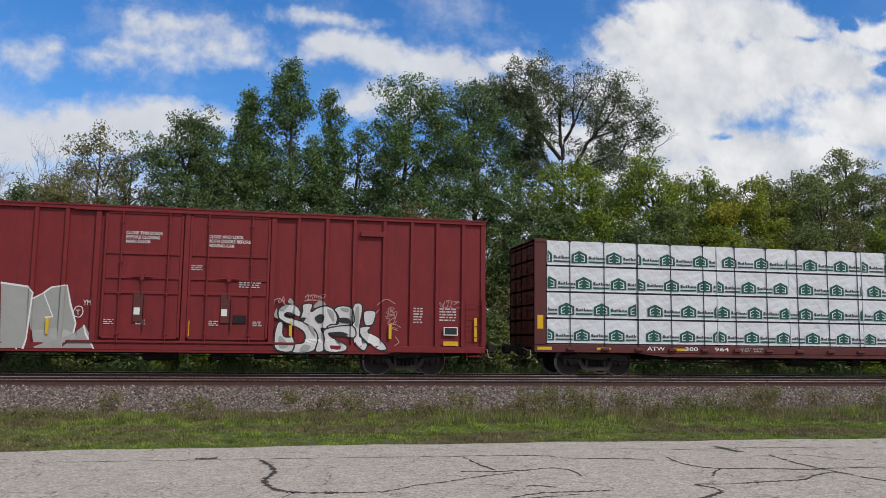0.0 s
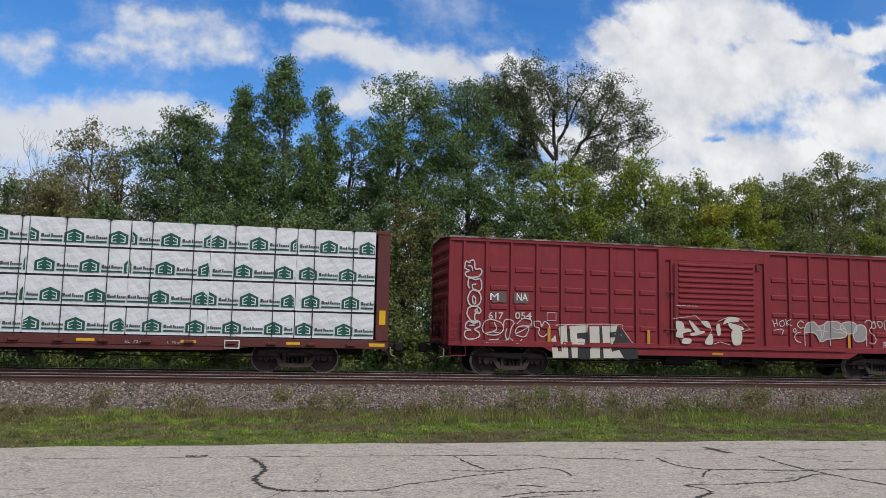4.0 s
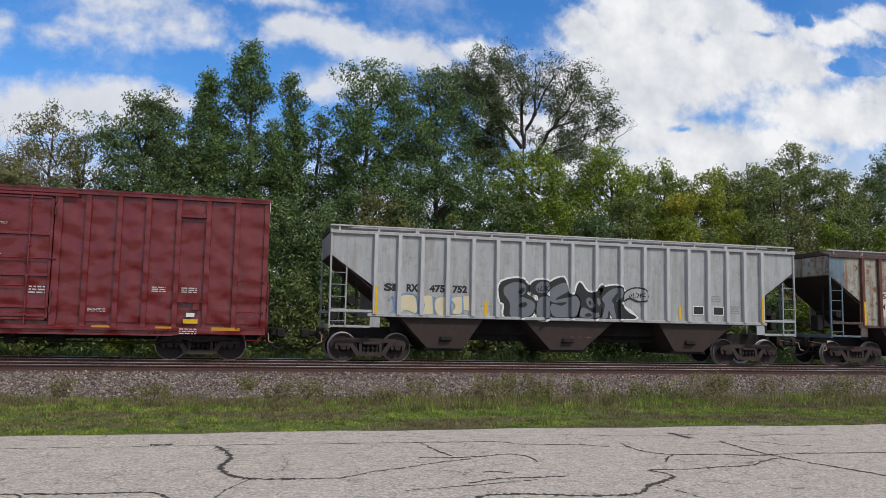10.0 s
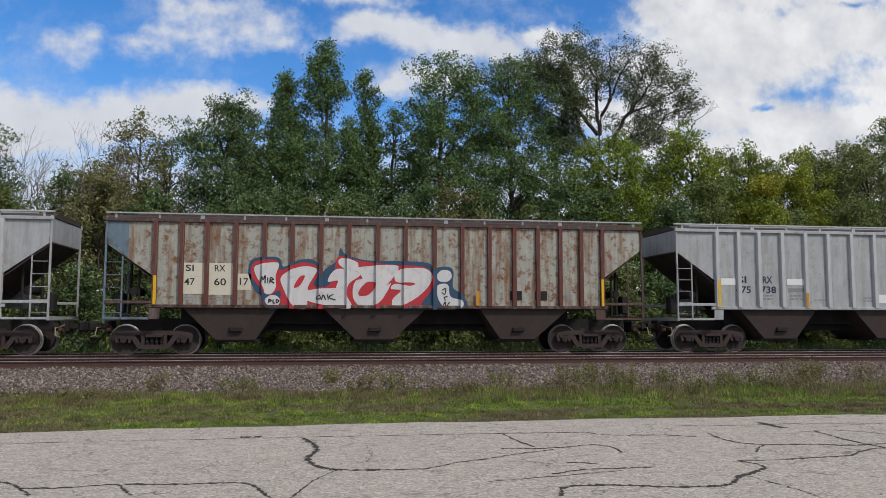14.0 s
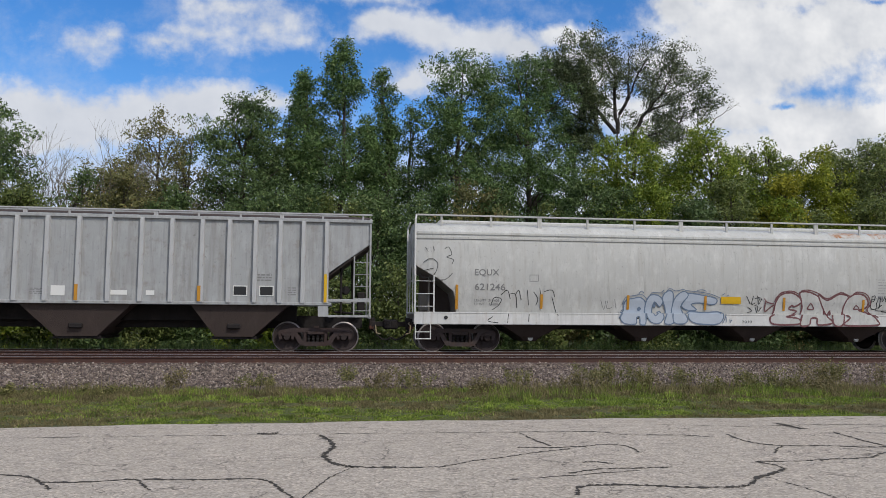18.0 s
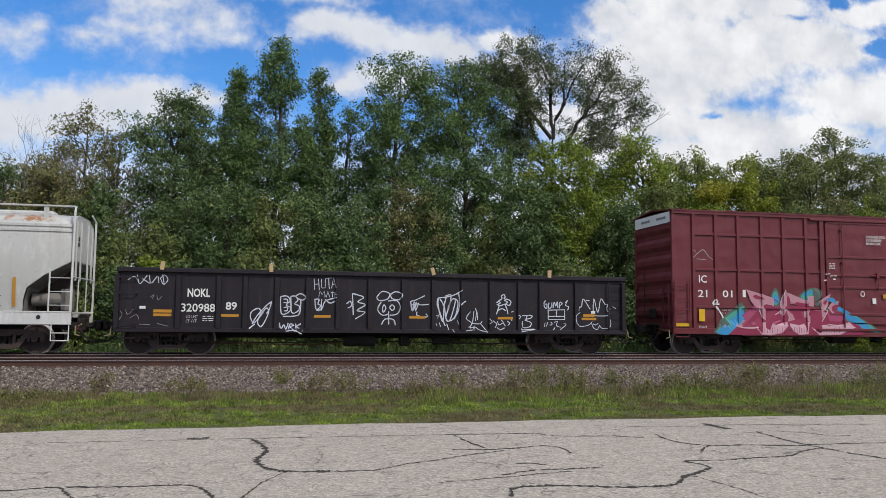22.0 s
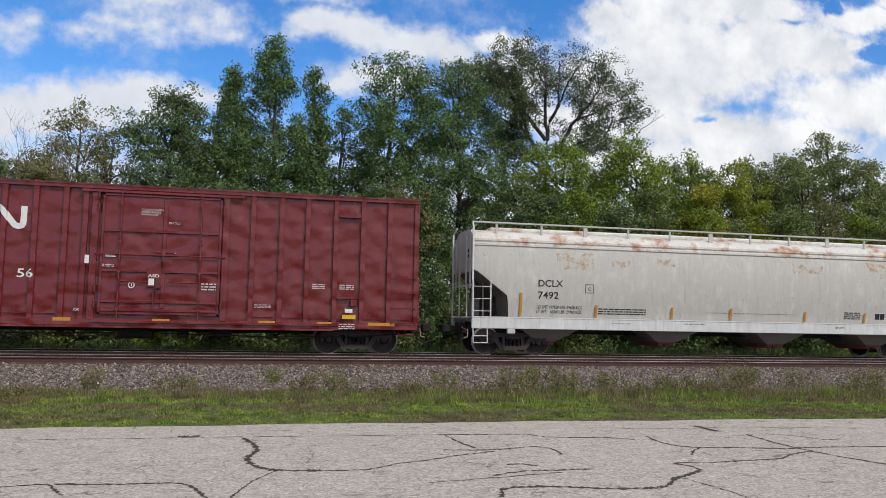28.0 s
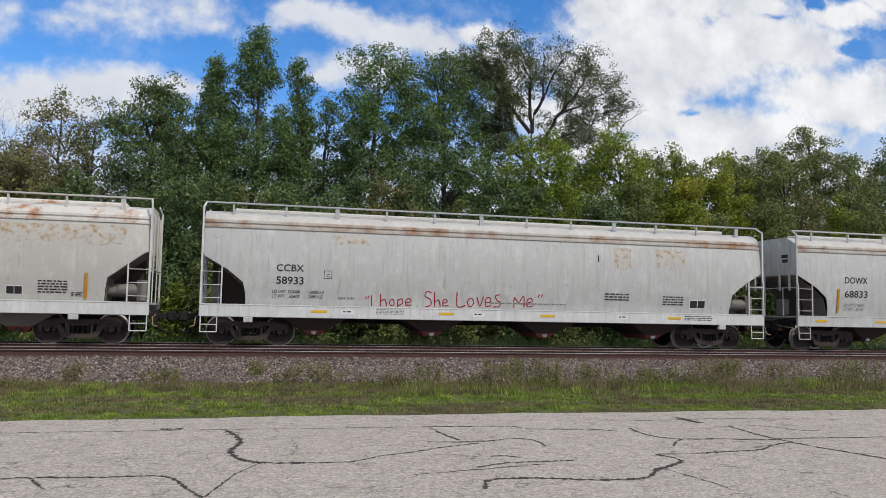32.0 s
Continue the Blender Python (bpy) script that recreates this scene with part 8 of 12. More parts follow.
    scrawl(c, [[(12.46, 2.37), (12.55, 2.49), (12.57, 2.35)]], 0.028, PALEPINK, True, -0.0060)
    scrawl(c, [[(12.61, 2.40), (12.66, 2.47), (12.70, 2.35)]], 0.028, PALEPINK, True, -0.0065)
    scrawl(c, [[(12.75, 2.39), (12.76, 2.49), (12.84, 2.39)]], 0.028, PALEPINK, True, -0.0070)
    scrawl(c, [[(12.87, 2.46), (12.90, 2.37)]], 0.028, PALEPINK, True, -0.0060)
    scrawl(c, [[(12.98, 2.51), (13.09, 2.48), (12.99, 2.36), (12.93, 2.47)]], 0.028, PALEPINK, True, -0.0065)
    scrawl(c, [[(12.44, 2.29), (12.76, 2.33), (12.99, 2.30)]], 0.028, PALEPINK, True, -0.0070)
    scrawl(c, [[(15.07, 2.10), (15.19, 2.15), (15.28, 2.09), (15.16, 2.03), (15.07, 2.09)]], 0.022, PALEPINK, True, -0.0060)
    scrawl(c, [[(15.01, 1.98), (15.10, 2.01), (15.04, 1.80), (15.01, 1.86)]], 0.022, PALEPINK, True, -0.0065)
    scrawl(c, [[(15.13, 1.99), (15.22, 2.01), (15.18, 1.86)]], 0.022, PALEPINK, True, -0.0070)
    scrawl(c, [[(15.25, 1.98), (15.37, 2.01), (15.32, 1.80)]], 0.022, PALEPINK, True, -0.0060)
    scrawl(c, [[(15.02, 1.77), (15.13, 1.80), (15.08, 1.62)]], 0.022, PALEPINK, True, -0.0065)
    scrawl(c, [[(15.18, 1.77), (15.32, 1.79), (15.26, 1.64), (15.38, 1.72)]], 0.022, PALEPINK, True, -0.0070)
    scrawl(c, [[(15.08, 1.59), (15.32, 1.60), (15.50, 1.51)]], 0.022, PALEPINK, True, -0.0060)
    scrawl(c, [[(15.14, 1.53), (15.38, 1.48)]], 0.022, PALEPINK, True, -0.0065)
    scrawl(c, [[(16.74, 2.34), (16.81, 2.19), (16.93, 2.38), (16.84, 2.13)]], 0.022, PALEPINK, True, -0.0070)
    scrawl(c, [[(16.96, 2.35), (17.05, 2.38), (16.99, 2.17)]], 0.022, PALEPINK, True, -0.0060)
    scrawl(c, [[(17.11, 2.35), (17.39, 2.39), (17.21, 2.26)]], 0.022, PALEPINK, True, -0.0065)
    scrawl(c, [[(16.84, 2.16), (17.12, 2.20), (17.21, 2.08)]], 0.022, PALEPINK, True, -0.0070)


def tags_mna(c):
    flat(c, "graffiti", [[(5.86, 1.69), (6.03, 1.56), (6.28, 1.22), (6.48, 1.06), (6.59, 0.85), (6.60, 0.61), (5.55, 0.60), (5.69, 1.04)],
             [(3.97, 1.52), (5.74, 1.69), (5.84, 1.39), (5.79, 0.61), (4.02, 0.59)]],
         INK, -0.004)
    flat(c, "graffiti", [[(3.51, 1.21), (3.65, 1.35), (3.74, 0.82), (3.87, 0.82), (3.76, 1.59), (3.82, 1.65), (4.04, 1.69), (4.10, 0.61), (3.56, 0.60)],
             [(4.14, 1.66), (4.78, 1.71), (4.76, 1.47), (4.41, 1.43), (4.42, 1.26), (4.71, 1.27), (4.65, 1.03), (4.43, 1.03), (4.42, 0.61), (4.23, 0.61)],
             [(4.85, 1.67), (5.20, 1.68), (5.22, 0.62), (4.87, 0.61)],
             [(5.30, 1.68), (5.86, 1.73), (5.80, 1.52), (5.57, 1.48), (5.58, 1.31), (5.78, 1.32), (5.75, 1.11), (5.59, 1.08), (5.64, 0.84), (5.90, 0.91), (6.07, 0.64), (5.35, 0.62)]],
         BONE, -0.01, "bone white block letters with black shadow")
    scrawl(c, [[(3.76, 1.65), (3.82, 1.70), (5.86, 1.76), (6.03, 1.63), (6.34, 1.22), (6.60, 0.97)],
             [(5.76, 1.42), (5.87, 1.47), (5.85, 1.22)],
             [(5.97, 1.44), (6.08, 1.25)]],
           0.02, OFFWHITE, True, -0.008)
    scrawl(c, [[(11.73, 2.06), (11.81, 1.81)],
             [(11.87, 2.10), (11.93, 1.85)],
             [(11.75, 1.93), (11.91, 1.95)],
             [(12.00, 1.99), (12.15, 2.05), (12.19, 1.89), (12.04, 1.85), (12.00, 1.99)],
             [(12.25, 2.10), (12.30, 1.85)],
             [(12.44, 2.11), (12.29, 1.98), (12.48, 1.86)],
             [(11.77, 1.70), (12.13, 1.74), (12.08, 1.53)],
             [(15.74, 2.01), (15.85, 2.11), (15.93, 1.92), (15.78, 1.85), (15.74, 2.01)],
             [(15.99, 2.11), (16.16, 2.11), (16.20, 1.97), (16.08, 1.89), (15.99, 2.11)],
             [(16.28, 2.12), (16.32, 1.82), (16.51, 1.93), (16.43, 2.16), (16.28, 2.12)],
             [(16.55, 2.12), (16.67, 1.83), (16.78, 2.09), (16.90, 1.87), (16.98, 2.17)]],
           0.028, OFFWHITE, True, -0.008)
    scrawl(c, [[(17.02, 1.98), (17.14, 2.10), (17.21, 1.91), (17.10, 1.80), (17.02, 1.98)],
             [(17.29, 2.23), (17.33, 1.76)]],
           0.028, OFFWHITE, True, -0.008)
    scrawl(c, [[(0.52, 3.52), (0.56, 3.69), (0.69, 3.65), (0.71, 3.72), (0.84, 3.71), (0.88, 3.45), (1.04, 3.46), (1.10, 3.34), (0.98, 3.20), (0.78, 3.17), (0.60, 3.19), (0.54, 3.31), (0.68, 3.39), (0.53, 3.45), (0.52, 3.52)]], 0.045, OFFWHITE, True, -0.0080)
    scrawl(c, [[(0.62, 3.55), (0.75, 3.53), (0.79, 3.39)]], 0.045, OFFWHITE, True, -0.0085)
    scrawl(c, [[(0.64, 2.91), (0.68, 3.14), (0.88, 3.10), (1.06, 3.12), (1.10, 2.84), (1.01, 2.72), (0.83, 2.78), (0.79, 2.92), (0.92, 2.95)]], 0.045, OFFWHITE, True, -0.0090)
    scrawl(c, [[(0.64, 2.91), (0.70, 2.81)]], 0.045, OFFWHITE, True, -0.0080)
    scrawl(c, [[(0.63, 2.47), (0.73, 2.70), (0.91, 2.76), (1.07, 2.60), (1.06, 2.35), (0.89, 2.23), (0.71, 2.28), (0.63, 2.47)]], 0.045, OFFWHITE, True, -0.0085)
    scrawl(c, [[(0.80, 2.48), (0.83, 2.56), (0.90, 2.48), (0.89, 2.31), (0.82, 2.34), (0.80, 2.48)]], 0.045, OFFWHITE, True, -0.0090)
    scrawl(c, [[(0.63, 2.03), (0.67, 2.17), (0.89, 2.23), (1.07, 2.15), (1.06, 2.02), (0.90, 1.99), (0.89, 1.81), (0.99, 1.74), (0.77, 1.76), (0.63, 1.95), (0.63, 2.03)]], 0.045, OFFWHITE, True, -0.0080)
    scrawl(c, [[(0.89, 2.10), (0.95, 2.14), (0.98, 2.06), (0.91, 2.04), (0.89, 2.10)]], 0.045, OFFWHITE, True, -0.0085)
    scrawl(c, [[(0.58, 1.62), (0.67, 1.74), (0.88, 1.68), (1.03, 1.74), (1.06, 1.58), (0.89, 1.49), (1.05, 1.36), (1.01, 1.22), (0.71, 1.16), (0.55, 1.27), (0.59, 1.43), (0.77, 1.45), (0.59, 1.52), (0.58, 1.62)]], 0.045, OFFWHITE, True, -0.0090)
    scrawl(c, [[(0.71, 1.60), (0.88, 1.62)]], 0.045, OFFWHITE, True, -0.0080)
    scrawl(c, [[(1.14, 1.53), (1.23, 1.75), (1.48, 1.81), (1.79, 1.70), (1.86, 1.51), (1.71, 1.34), (1.41, 1.31), (1.20, 1.39), (1.14, 1.53)]], 0.034, OFFWHITE, True, -0.0080)
    scrawl(c, [[(1.54, 1.73), (1.63, 1.51), (1.48, 1.42)]], 0.034, OFFWHITE, True, -0.0085)
    scrawl(c, [[(1.86, 1.54), (1.89, 1.79), (2.09, 1.82), (2.22, 1.71), (2.11, 1.54), (2.03, 1.16), (1.92, 1.32), (1.98, 1.54)]], 0.034, OFFWHITE, True, -0.0090)
    scrawl(c, [[(2.31, 1.69), (2.56, 1.88), (2.82, 1.81), (2.73, 1.61), (2.28, 1.38), (2.37, 1.60), (2.83, 1.64)]], 0.034, OFFWHITE, True, -0.0080)
    scrawl(c, [[(2.57, 1.64), (2.73, 1.56), (2.59, 1.28), (2.28, 1.33)]], 0.034, OFFWHITE, True, -0.0085)
    scrawl(c, [[(2.90, 1.78), (3.11, 1.79), (3.17, 1.62), (3.27, 1.79), (3.43, 1.68), (3.42, 1.46), (3.22, 1.29), (3.06, 1.40), (3.10, 1.56), (2.94, 1.61), (2.90, 1.78)]], 0.034, OFFWHITE, True, -0.0090)
    scrawl(c, [[(1.37, 1.15), (1.67, 1.18), (1.82, 1.26), (1.58, 1.10)]], 0.034, OFFWHITE, True, -0.0080)
    scrawl(c, [[(1.88, 1.10), (2.08, 1.21), (2.30, 1.05), (2.50, 1.19)]], 0.034, OFFWHITE, True, -0.0085)
    scrawl(c, [[(1.25, 1.36), (1.51, 1.41), (1.76, 1.37)]], 0.034, OFFWHITE, True, -0.0090)
    blot(c, [(1.44, 2.72), (1.68, 2.73), (1.91, 2.73), (1.94, 2.40), (1.70, 2.39), (1.47, 2.38)], PATCH, -0.0020)
    blot(c, [(2.22, 2.71), (2.45, 2.72), (2.69, 2.72), (2.72, 2.39), (2.47, 2.38), (2.23, 2.38)], PATCH, -0.0024)
    blot(c, [(7.94, 1.91), (8.22, 1.89), (8.28, 1.60), (8.06, 1.54), (7.97, 1.71)], BONE, -0.0580, label="weathered white sprayed shapes")
    blot(c, [(8.01, 1.58), (8.40, 1.68), (8.55, 1.59), (8.24, 1.51), (8.24, 1.37), (7.98, 1.39)], BONE, -0.0584)
    blot(c, [(8.45, 1.95), (8.62, 1.87), (8.87, 1.60), (8.68, 1.58)], BONE, -0.0588)
    blot(c, [(8.91, 1.93), (9.17, 1.94), (9.29, 1.72), (9.09, 1.76)], BONE, -0.0592)
    blot(c, [(9.07, 1.29), (9.30, 1.53), (9.35, 1.18), (9.08, 1.16)], BONE, -0.0580)
    blot(c, [(9.75, 1.86), (9.95, 2.10), (10.30, 2.10), (10.35, 1.96), (10.01, 1.93)], BONE, -0.0584)
    blot(c, [(9.96, 1.91), (10.49, 1.79), (10.50, 1.67), (10.08, 1.69)], BONE, -0.0588)
    blot(c, [(10.08, 1.63), (10.45, 1.64), (10.42, 1.20), (10.12, 1.18)], BONE, -0.0592)
    blot(c, [(9.49, 1.80), (9.62, 1.86), (9.65, 1.51), (9.53, 1.48)], BONE, -0.0580)
    blot(c, [(8.52, 1.52), (8.98, 1.61), (9.01, 1.53), (8.58, 1.43)], BONE, -0.0584)
    blot(c, [(8.24, 1.34), (8.53, 1.32), (8.48, 1.17), (8.19, 1.18)], BONE, -0.0588)
    scrawl(c, [[(7.85, 2.00), (8.70, 2.13), (9.32, 1.65), (9.10, 1.30)]], 0.022, OFFWHITE, False, -0.0600)
    scrawl(c, [[(9.55, 1.95), (9.95, 2.11), (10.36, 2.08), (10.79, 1.71), (10.14, 1.49)]], 0.022, OFFWHITE, False, -0.0605)
    scrawl(c, [[(9.40, 1.18), (9.63, 1.25), (9.98, 1.16)]], 0.022, OFFWHITE, False, -0.0610)
    blot(c, [(12.99, 1.66), (13.09, 1.96), (13.38, 2.03), (13.56, 1.89), (13.79, 1.96), (13.94, 2.05), (14.38, 2.05), (14.63, 1.84), (14.70, 1.63), (14.57, 1.50), (13.95, 1.43), (13.64, 1.34), (13.45, 1.60), (13.24, 1.66)], GREYPAINT, -0.0060, OFFWHITE, 0.035, label="grey sprayed bubble lettering with pale outline")
    blot(c, [(14.45, 1.86), (14.57, 2.02), (14.88, 2.07), (15.11, 1.97), (15.08, 1.72), (14.76, 1.63), (14.57, 1.74)], GREYPAINT, -0.0064, OFFWHITE, 0.035)
    blot(c, [(15.01, 1.72), (15.14, 1.94), (15.39, 1.96), (15.53, 1.79), (15.46, 1.46), (15.21, 1.36), (15.02, 1.42), (14.95, 1.60)], GREYPAINT, -0.0068, OFFWHITE, 0.035)
    scrawl(c, [[(12.99, 1.63), (13.00, 1.18)]], 0.03, OFFWHITE, True, -0.0120)
    scrawl(c, [[(13.57, 1.88), (13.67, 1.61), (13.59, 1.30)]], 0.03, OFFWHITE, True, -0.0125)
    scrawl(c, [[(13.79, 1.94), (13.79, 1.76), (13.70, 1.46)]], 0.03, OFFWHITE, True, -0.0130)
    scrawl(c, [[(14.01, 1.46), (14.03, 1.19)]], 0.03, OFFWHITE, True, -0.0120)
    scrawl(c, [[(15.51, 1.73), (15.52, 1.21)]], 0.03, OFFWHITE, True, -0.0125)
    scrawl(c, [[(14.63, 1.84), (14.32, 1.77), (14.13, 1.89)]], 0.03, OFFWHITE, True, -0.0130)
    scrawl(c, [[(13.45, 1.75), (13.95, 1.70)]], 0.03, OFFWHITE, True, -0.0120)
    scrawl(c, [[(14.13, 1.71), (14.57, 1.65)]], 0.03, OFFWHITE, True, -0.0125)
    scrawl(c, [[(12.96, 1.84), (12.83, 1.80), (12.71, 1.92), (12.83, 2.06), (12.97, 1.99)]], 0.03, OFFWHITE, True, -0.0130)
    scrawl(c, [[(12.84, 1.29), (12.66, 1.35), (12.59, 1.50), (12.68, 1.62), (12.84, 1.64)]], 0.03, OFFWHITE, True, -0.0120)
    scrawl(c, [[(15.46, 2.04), (15.58, 2.15), (15.74, 2.10), (15.74, 1.92), (15.65, 1.76), (15.87, 1.55), (15.91, 1.40), (15.78, 1.30), (15.65, 1.34)]], 0.03, OFFWHITE, True, -0.0125)
    scrawl(c, [[(12.53, 1.74), (12.62, 1.78), (12.65, 1.68), (12.56, 1.65), (12.53, 1.74)]], 0.03, OFFWHITE, True, -0.0130)


def tags_h1(c):
    flat(c, "graffiti", [[(2.49, 1.87), (2.85, 1.95), (3.21, 1.87), (3.22, 1.53), (2.86, 1.56)],
             [(3.75, 2.08), (4.03, 2.22), (4.20, 2.05), (4.01, 1.79), (3.81, 1.84)]],
         PALEBLUE, 0.055)
    flat(c, "graffiti", [[(4.25, 2.13), (4.66, 2.19), (4.71, 1.70), (4.27, 1.74)],
             [(3.20, 2.07), (3.42, 2.13), (3.45, 1.70), (3.25, 1.61)]],
         PALEYELLOW, 0.056)
    scrawl(c, [[(3.42, 2.13), (3.67, 1.96), (3.54, 1.70), (3.76, 1.56)],
             [(4.75, 2.14), (4.75, 1.53)],
             [(4.10, 2.13), (4.26, 1.79), (4.10, 1.53)]],
           0.04, PALEBLUE, True, 0.055)
    scrawl(c, [[(8.32, 1.27), (8.33, 0.92), (8.56, 0.97), (8.33, 1.12)],
             [(8.82, 1.27), (8.68, 1.15), (8.86, 1.01), (8.68, 0.90)],
             [(9.08, 1.27), (8.96, 0.90), (9.21, 0.97)]],
           0.05, DULLRED, True, 0.24)
    blot(c, [(5.65, 2.54), (5.89, 2.75), (6.36, 2.84), (6.66, 2.71), (6.77, 2.50), (6.70, 2.32), (6.91, 2.21), (7.05, 1.97), (6.92, 1.64), (6.74, 1.54), (5.92, 1.52), (5.88, 1.95), (5.70, 2.07)], INK, -0.0240, WHITE, 0.125, label="grey and black sprayed lettering with white outline")
    blot(c, [(6.78, 2.56), (6.96, 2.77), (7.32, 2.81), (7.48, 2.67), (7.47, 2.46), (7.37, 2.33), (7.51, 2.16), (7.55, 1.55), (7.04, 1.54), (7.09, 2.21), (6.85, 2.32)], INK, -0.0240, WHITE, 0.125)
    blot(c, [(7.44, 2.69), (8.01, 2.92), (8.23, 2.38), (8.48, 2.35), (8.65, 2.12), (8.61, 1.81), (8.49, 1.56), (7.58, 1.55), (7.45, 2.04), (7.63, 2.16), (7.50, 2.46)], INK, -0.0240, WHITE, 0.125)
    blot(c, [(8.42, 2.29), (8.59, 2.78), (8.87, 2.48), (9.15, 2.46), (9.43, 2.71), (9.46, 2.49), (9.35, 2.31), (9.43, 1.95), (9.34, 1.57), (8.49, 1.56), (8.65, 2.06)], INK, -0.0240, WHITE, 0.125)
    blot(c, [(9.27, 2.52), (9.71, 2.68), (10.08, 2.69), (10.28, 2.51), (10.20, 2.20), (10.16, 2.05), (10.73, 1.61), (10.15, 1.56), (9.96, 1.55), (9.38, 1.57), (9.43, 2.07)], INK, -0.0240, WHITE, 0.125)
    blot(c, [(5.65, 2.54), (5.89, 2.75), (6.36, 2.84), (6.66, 2.71), (6.77, 2.50), (6.70, 2.32), (6.91, 2.21), (7.05, 1.97), (6.92, 1.64), (6.74, 1.54), (5.92, 1.52), (5.88, 1.95), (5.70, 2.07)], INK, -0.0270)
    blot(c, [(6.78, 2.56), (6.96, 2.77), (7.32, 2.81), (7.48, 2.67), (7.47, 2.46), (7.37, 2.33), (7.51, 2.16), (7.55, 1.55), (7.04, 1.54), (7.09, 2.21), (6.85, 2.32)], INK, -0.0270)
    blot(c, [(7.44, 2.69), (8.01, 2.92), (8.23, 2.38), (8.48, 2.35), (8.65, 2.12), (8.61, 1.81), (8.49, 1.56), (7.58, 1.55), (7.45, 2.04), (7.63, 2.16), (7.50, 2.46)], INK, -0.0270)
    blot(c, [(8.42, 2.29), (8.59, 2.78), (8.87, 2.48), (9.15, 2.46), (9.43, 2.71), (9.46, 2.49), (9.35, 2.31), (9.43, 1.95), (9.34, 1.57), (8.49, 1.56), (8.65, 2.06)], INK, -0.0270)
    blot(c, [(9.27, 2.52), (9.71, 2.68), (10.08, 2.69), (10.28, 2.51), (10.20, 2.20), (10.16, 2.05), (10.73, 1.61), (10.15, 1.56), (9.96, 1.55), (9.38, 1.57), (9.43, 2.07)], INK, -0.0270)
    blot(c, [(5.90, 2.54), (6.25, 2.70), (6.53, 2.64), (6.62, 2.50), (6.56, 2.32), (6.41, 2.23), (6.64, 2.17), (6.87, 2.09), (6.98, 1.94), (6.90, 1.70), (6.71, 1.56), (6.13, 1.55), (6.09, 1.95), (6.00, 2.13), (5.87, 2.31)], LEAD, -0.0300)
    blot(c, [(7.09, 2.14), (7.42, 2.24), (7.49, 1.92), (7.50, 1.57), (7.07, 1.57)], LEAD, -0.0304)
    blot(c, [(7.50, 2.46), (8.04, 2.74), (8.18, 2.47), (7.81, 2.25), (7.75, 2.15), (8.23, 2.26), (8.49, 2.29), (8.60, 2.06), (8.54, 1.75), (8.39, 1.60), (7.70, 1.58), (7.52, 1.83), (7.60, 2.01), (7.93, 1.95), (8.11, 2.08), (7.57, 2.07)], LEAD, -0.0308)
    blot(c, [(8.61, 1.75), (8.73, 1.92), (9.10, 1.75), (9.28, 1.75), (9.28, 1.59), (8.67, 1.59)], LEAD, -0.0312)
    blot(c, [(9.43, 2.25), (9.77, 2.56), (10.14, 2.60), (10.15, 2.32), (9.96, 2.14), (9.87, 1.98), (9.96, 1.59), (9.81, 1.59), (9.68, 1.83), (9.62, 1.59), (9.44, 1.58), (9.53, 2.01)], LEAD, -0.0300)
    blot(c, [(6.99, 2.57), (7.17, 2.74), (7.41, 2.71), (7.44, 2.48), (7.30, 2.36), (7.06, 2.39)], LEAD, -0.0304)
    blot(c, [(8.86, 2.23), (9.03, 2.24), (9.14, 1.97), (8.97, 1.91), (8.85, 2.06)], LEAD, -0.0308)
    blot(c, [(9.18, 2.22), (9.31, 2.24), (9.38, 2.07), (9.25, 1.97)], LEAD, -0.0312)
    blot(c, [(6.38, 2.40), (6.52, 2.53), (6.56, 2.41), (6.43, 2.30)], INK, -0.0340)
    blot(c, [(6.41, 1.97), (6.62, 2.05), (6.69, 1.93), (6.44, 1.85)], INK, -0.0344)
    blot(c, [(9.80, 2.20), (10.00, 2.44), (10.00, 2.29), (9.90, 2.06)], INK, -0.0348)
    blot(c, [(8.92, 2.12), (9.00, 2.15), (9.03, 2.03), (8.96, 2.01)], INK, -0.0352)
    blot(c, [(8.79, 1.68), (8.97, 1.73), (9.04, 1.63), (8.82, 1.61)], INK, -0.0340)
    blot(c, [(10.27, 2.45), (10.58, 2.63), (10.96, 2.62), (11.16, 2.41), (11.09, 2.21), (10.78, 2.18), (10.46, 2.28), (10.20, 2.15)], PALE, -0.0360, INK, 0.05)
    scrawl(c, [[(10.43, 2.39), (10.49, 2.30), (10.55, 2.42)]], 0.03, INK, True, -0.0420)
    scrawl(c, [[(10.62, 2.46), (10.59, 2.30), (10.68, 2.33)]], 0.03, INK, True, -0.0425)
    scrawl(c, [[(10.71, 2.47), (10.81, 2.40), (10.73, 2.30)]], 0.03, INK, True, -0.0430)
    scrawl(c, [[(10.87, 2.46), (10.87, 2.31)]], 0.03, INK, True, -0.0420)
    scrawl(c, [[(11.00, 2.46), (10.90, 2.39), (11.03, 2.33)]], 0.03, INK, True, -0.0425)
    scrawl(c, [[(7.05, 2.54), (7.11, 2.46), (7.06, 2.44)]], 0.03, INK, True, -0.0430)
    scrawl(c, [[(7.20, 2.60), (7.17, 2.45), (7.26, 2.46)]], 0.03, INK, True, -0.0420)
    scrawl(c, [[(7.32, 2.60), (7.34, 2.45)]], 0.03, INK, True, -0.0425)
    scrawl(c, [[(7.43, 2.60), (7.34, 2.52), (7.41, 2.44)]], 0.03, INK, True, -0.0430)
    scrawl(c, [[(10.18, 2.11), (10.40, 1.84), (10.78, 1.63), (10.69, 1.57)]], 0.045, WHITE, True, -0.0400)
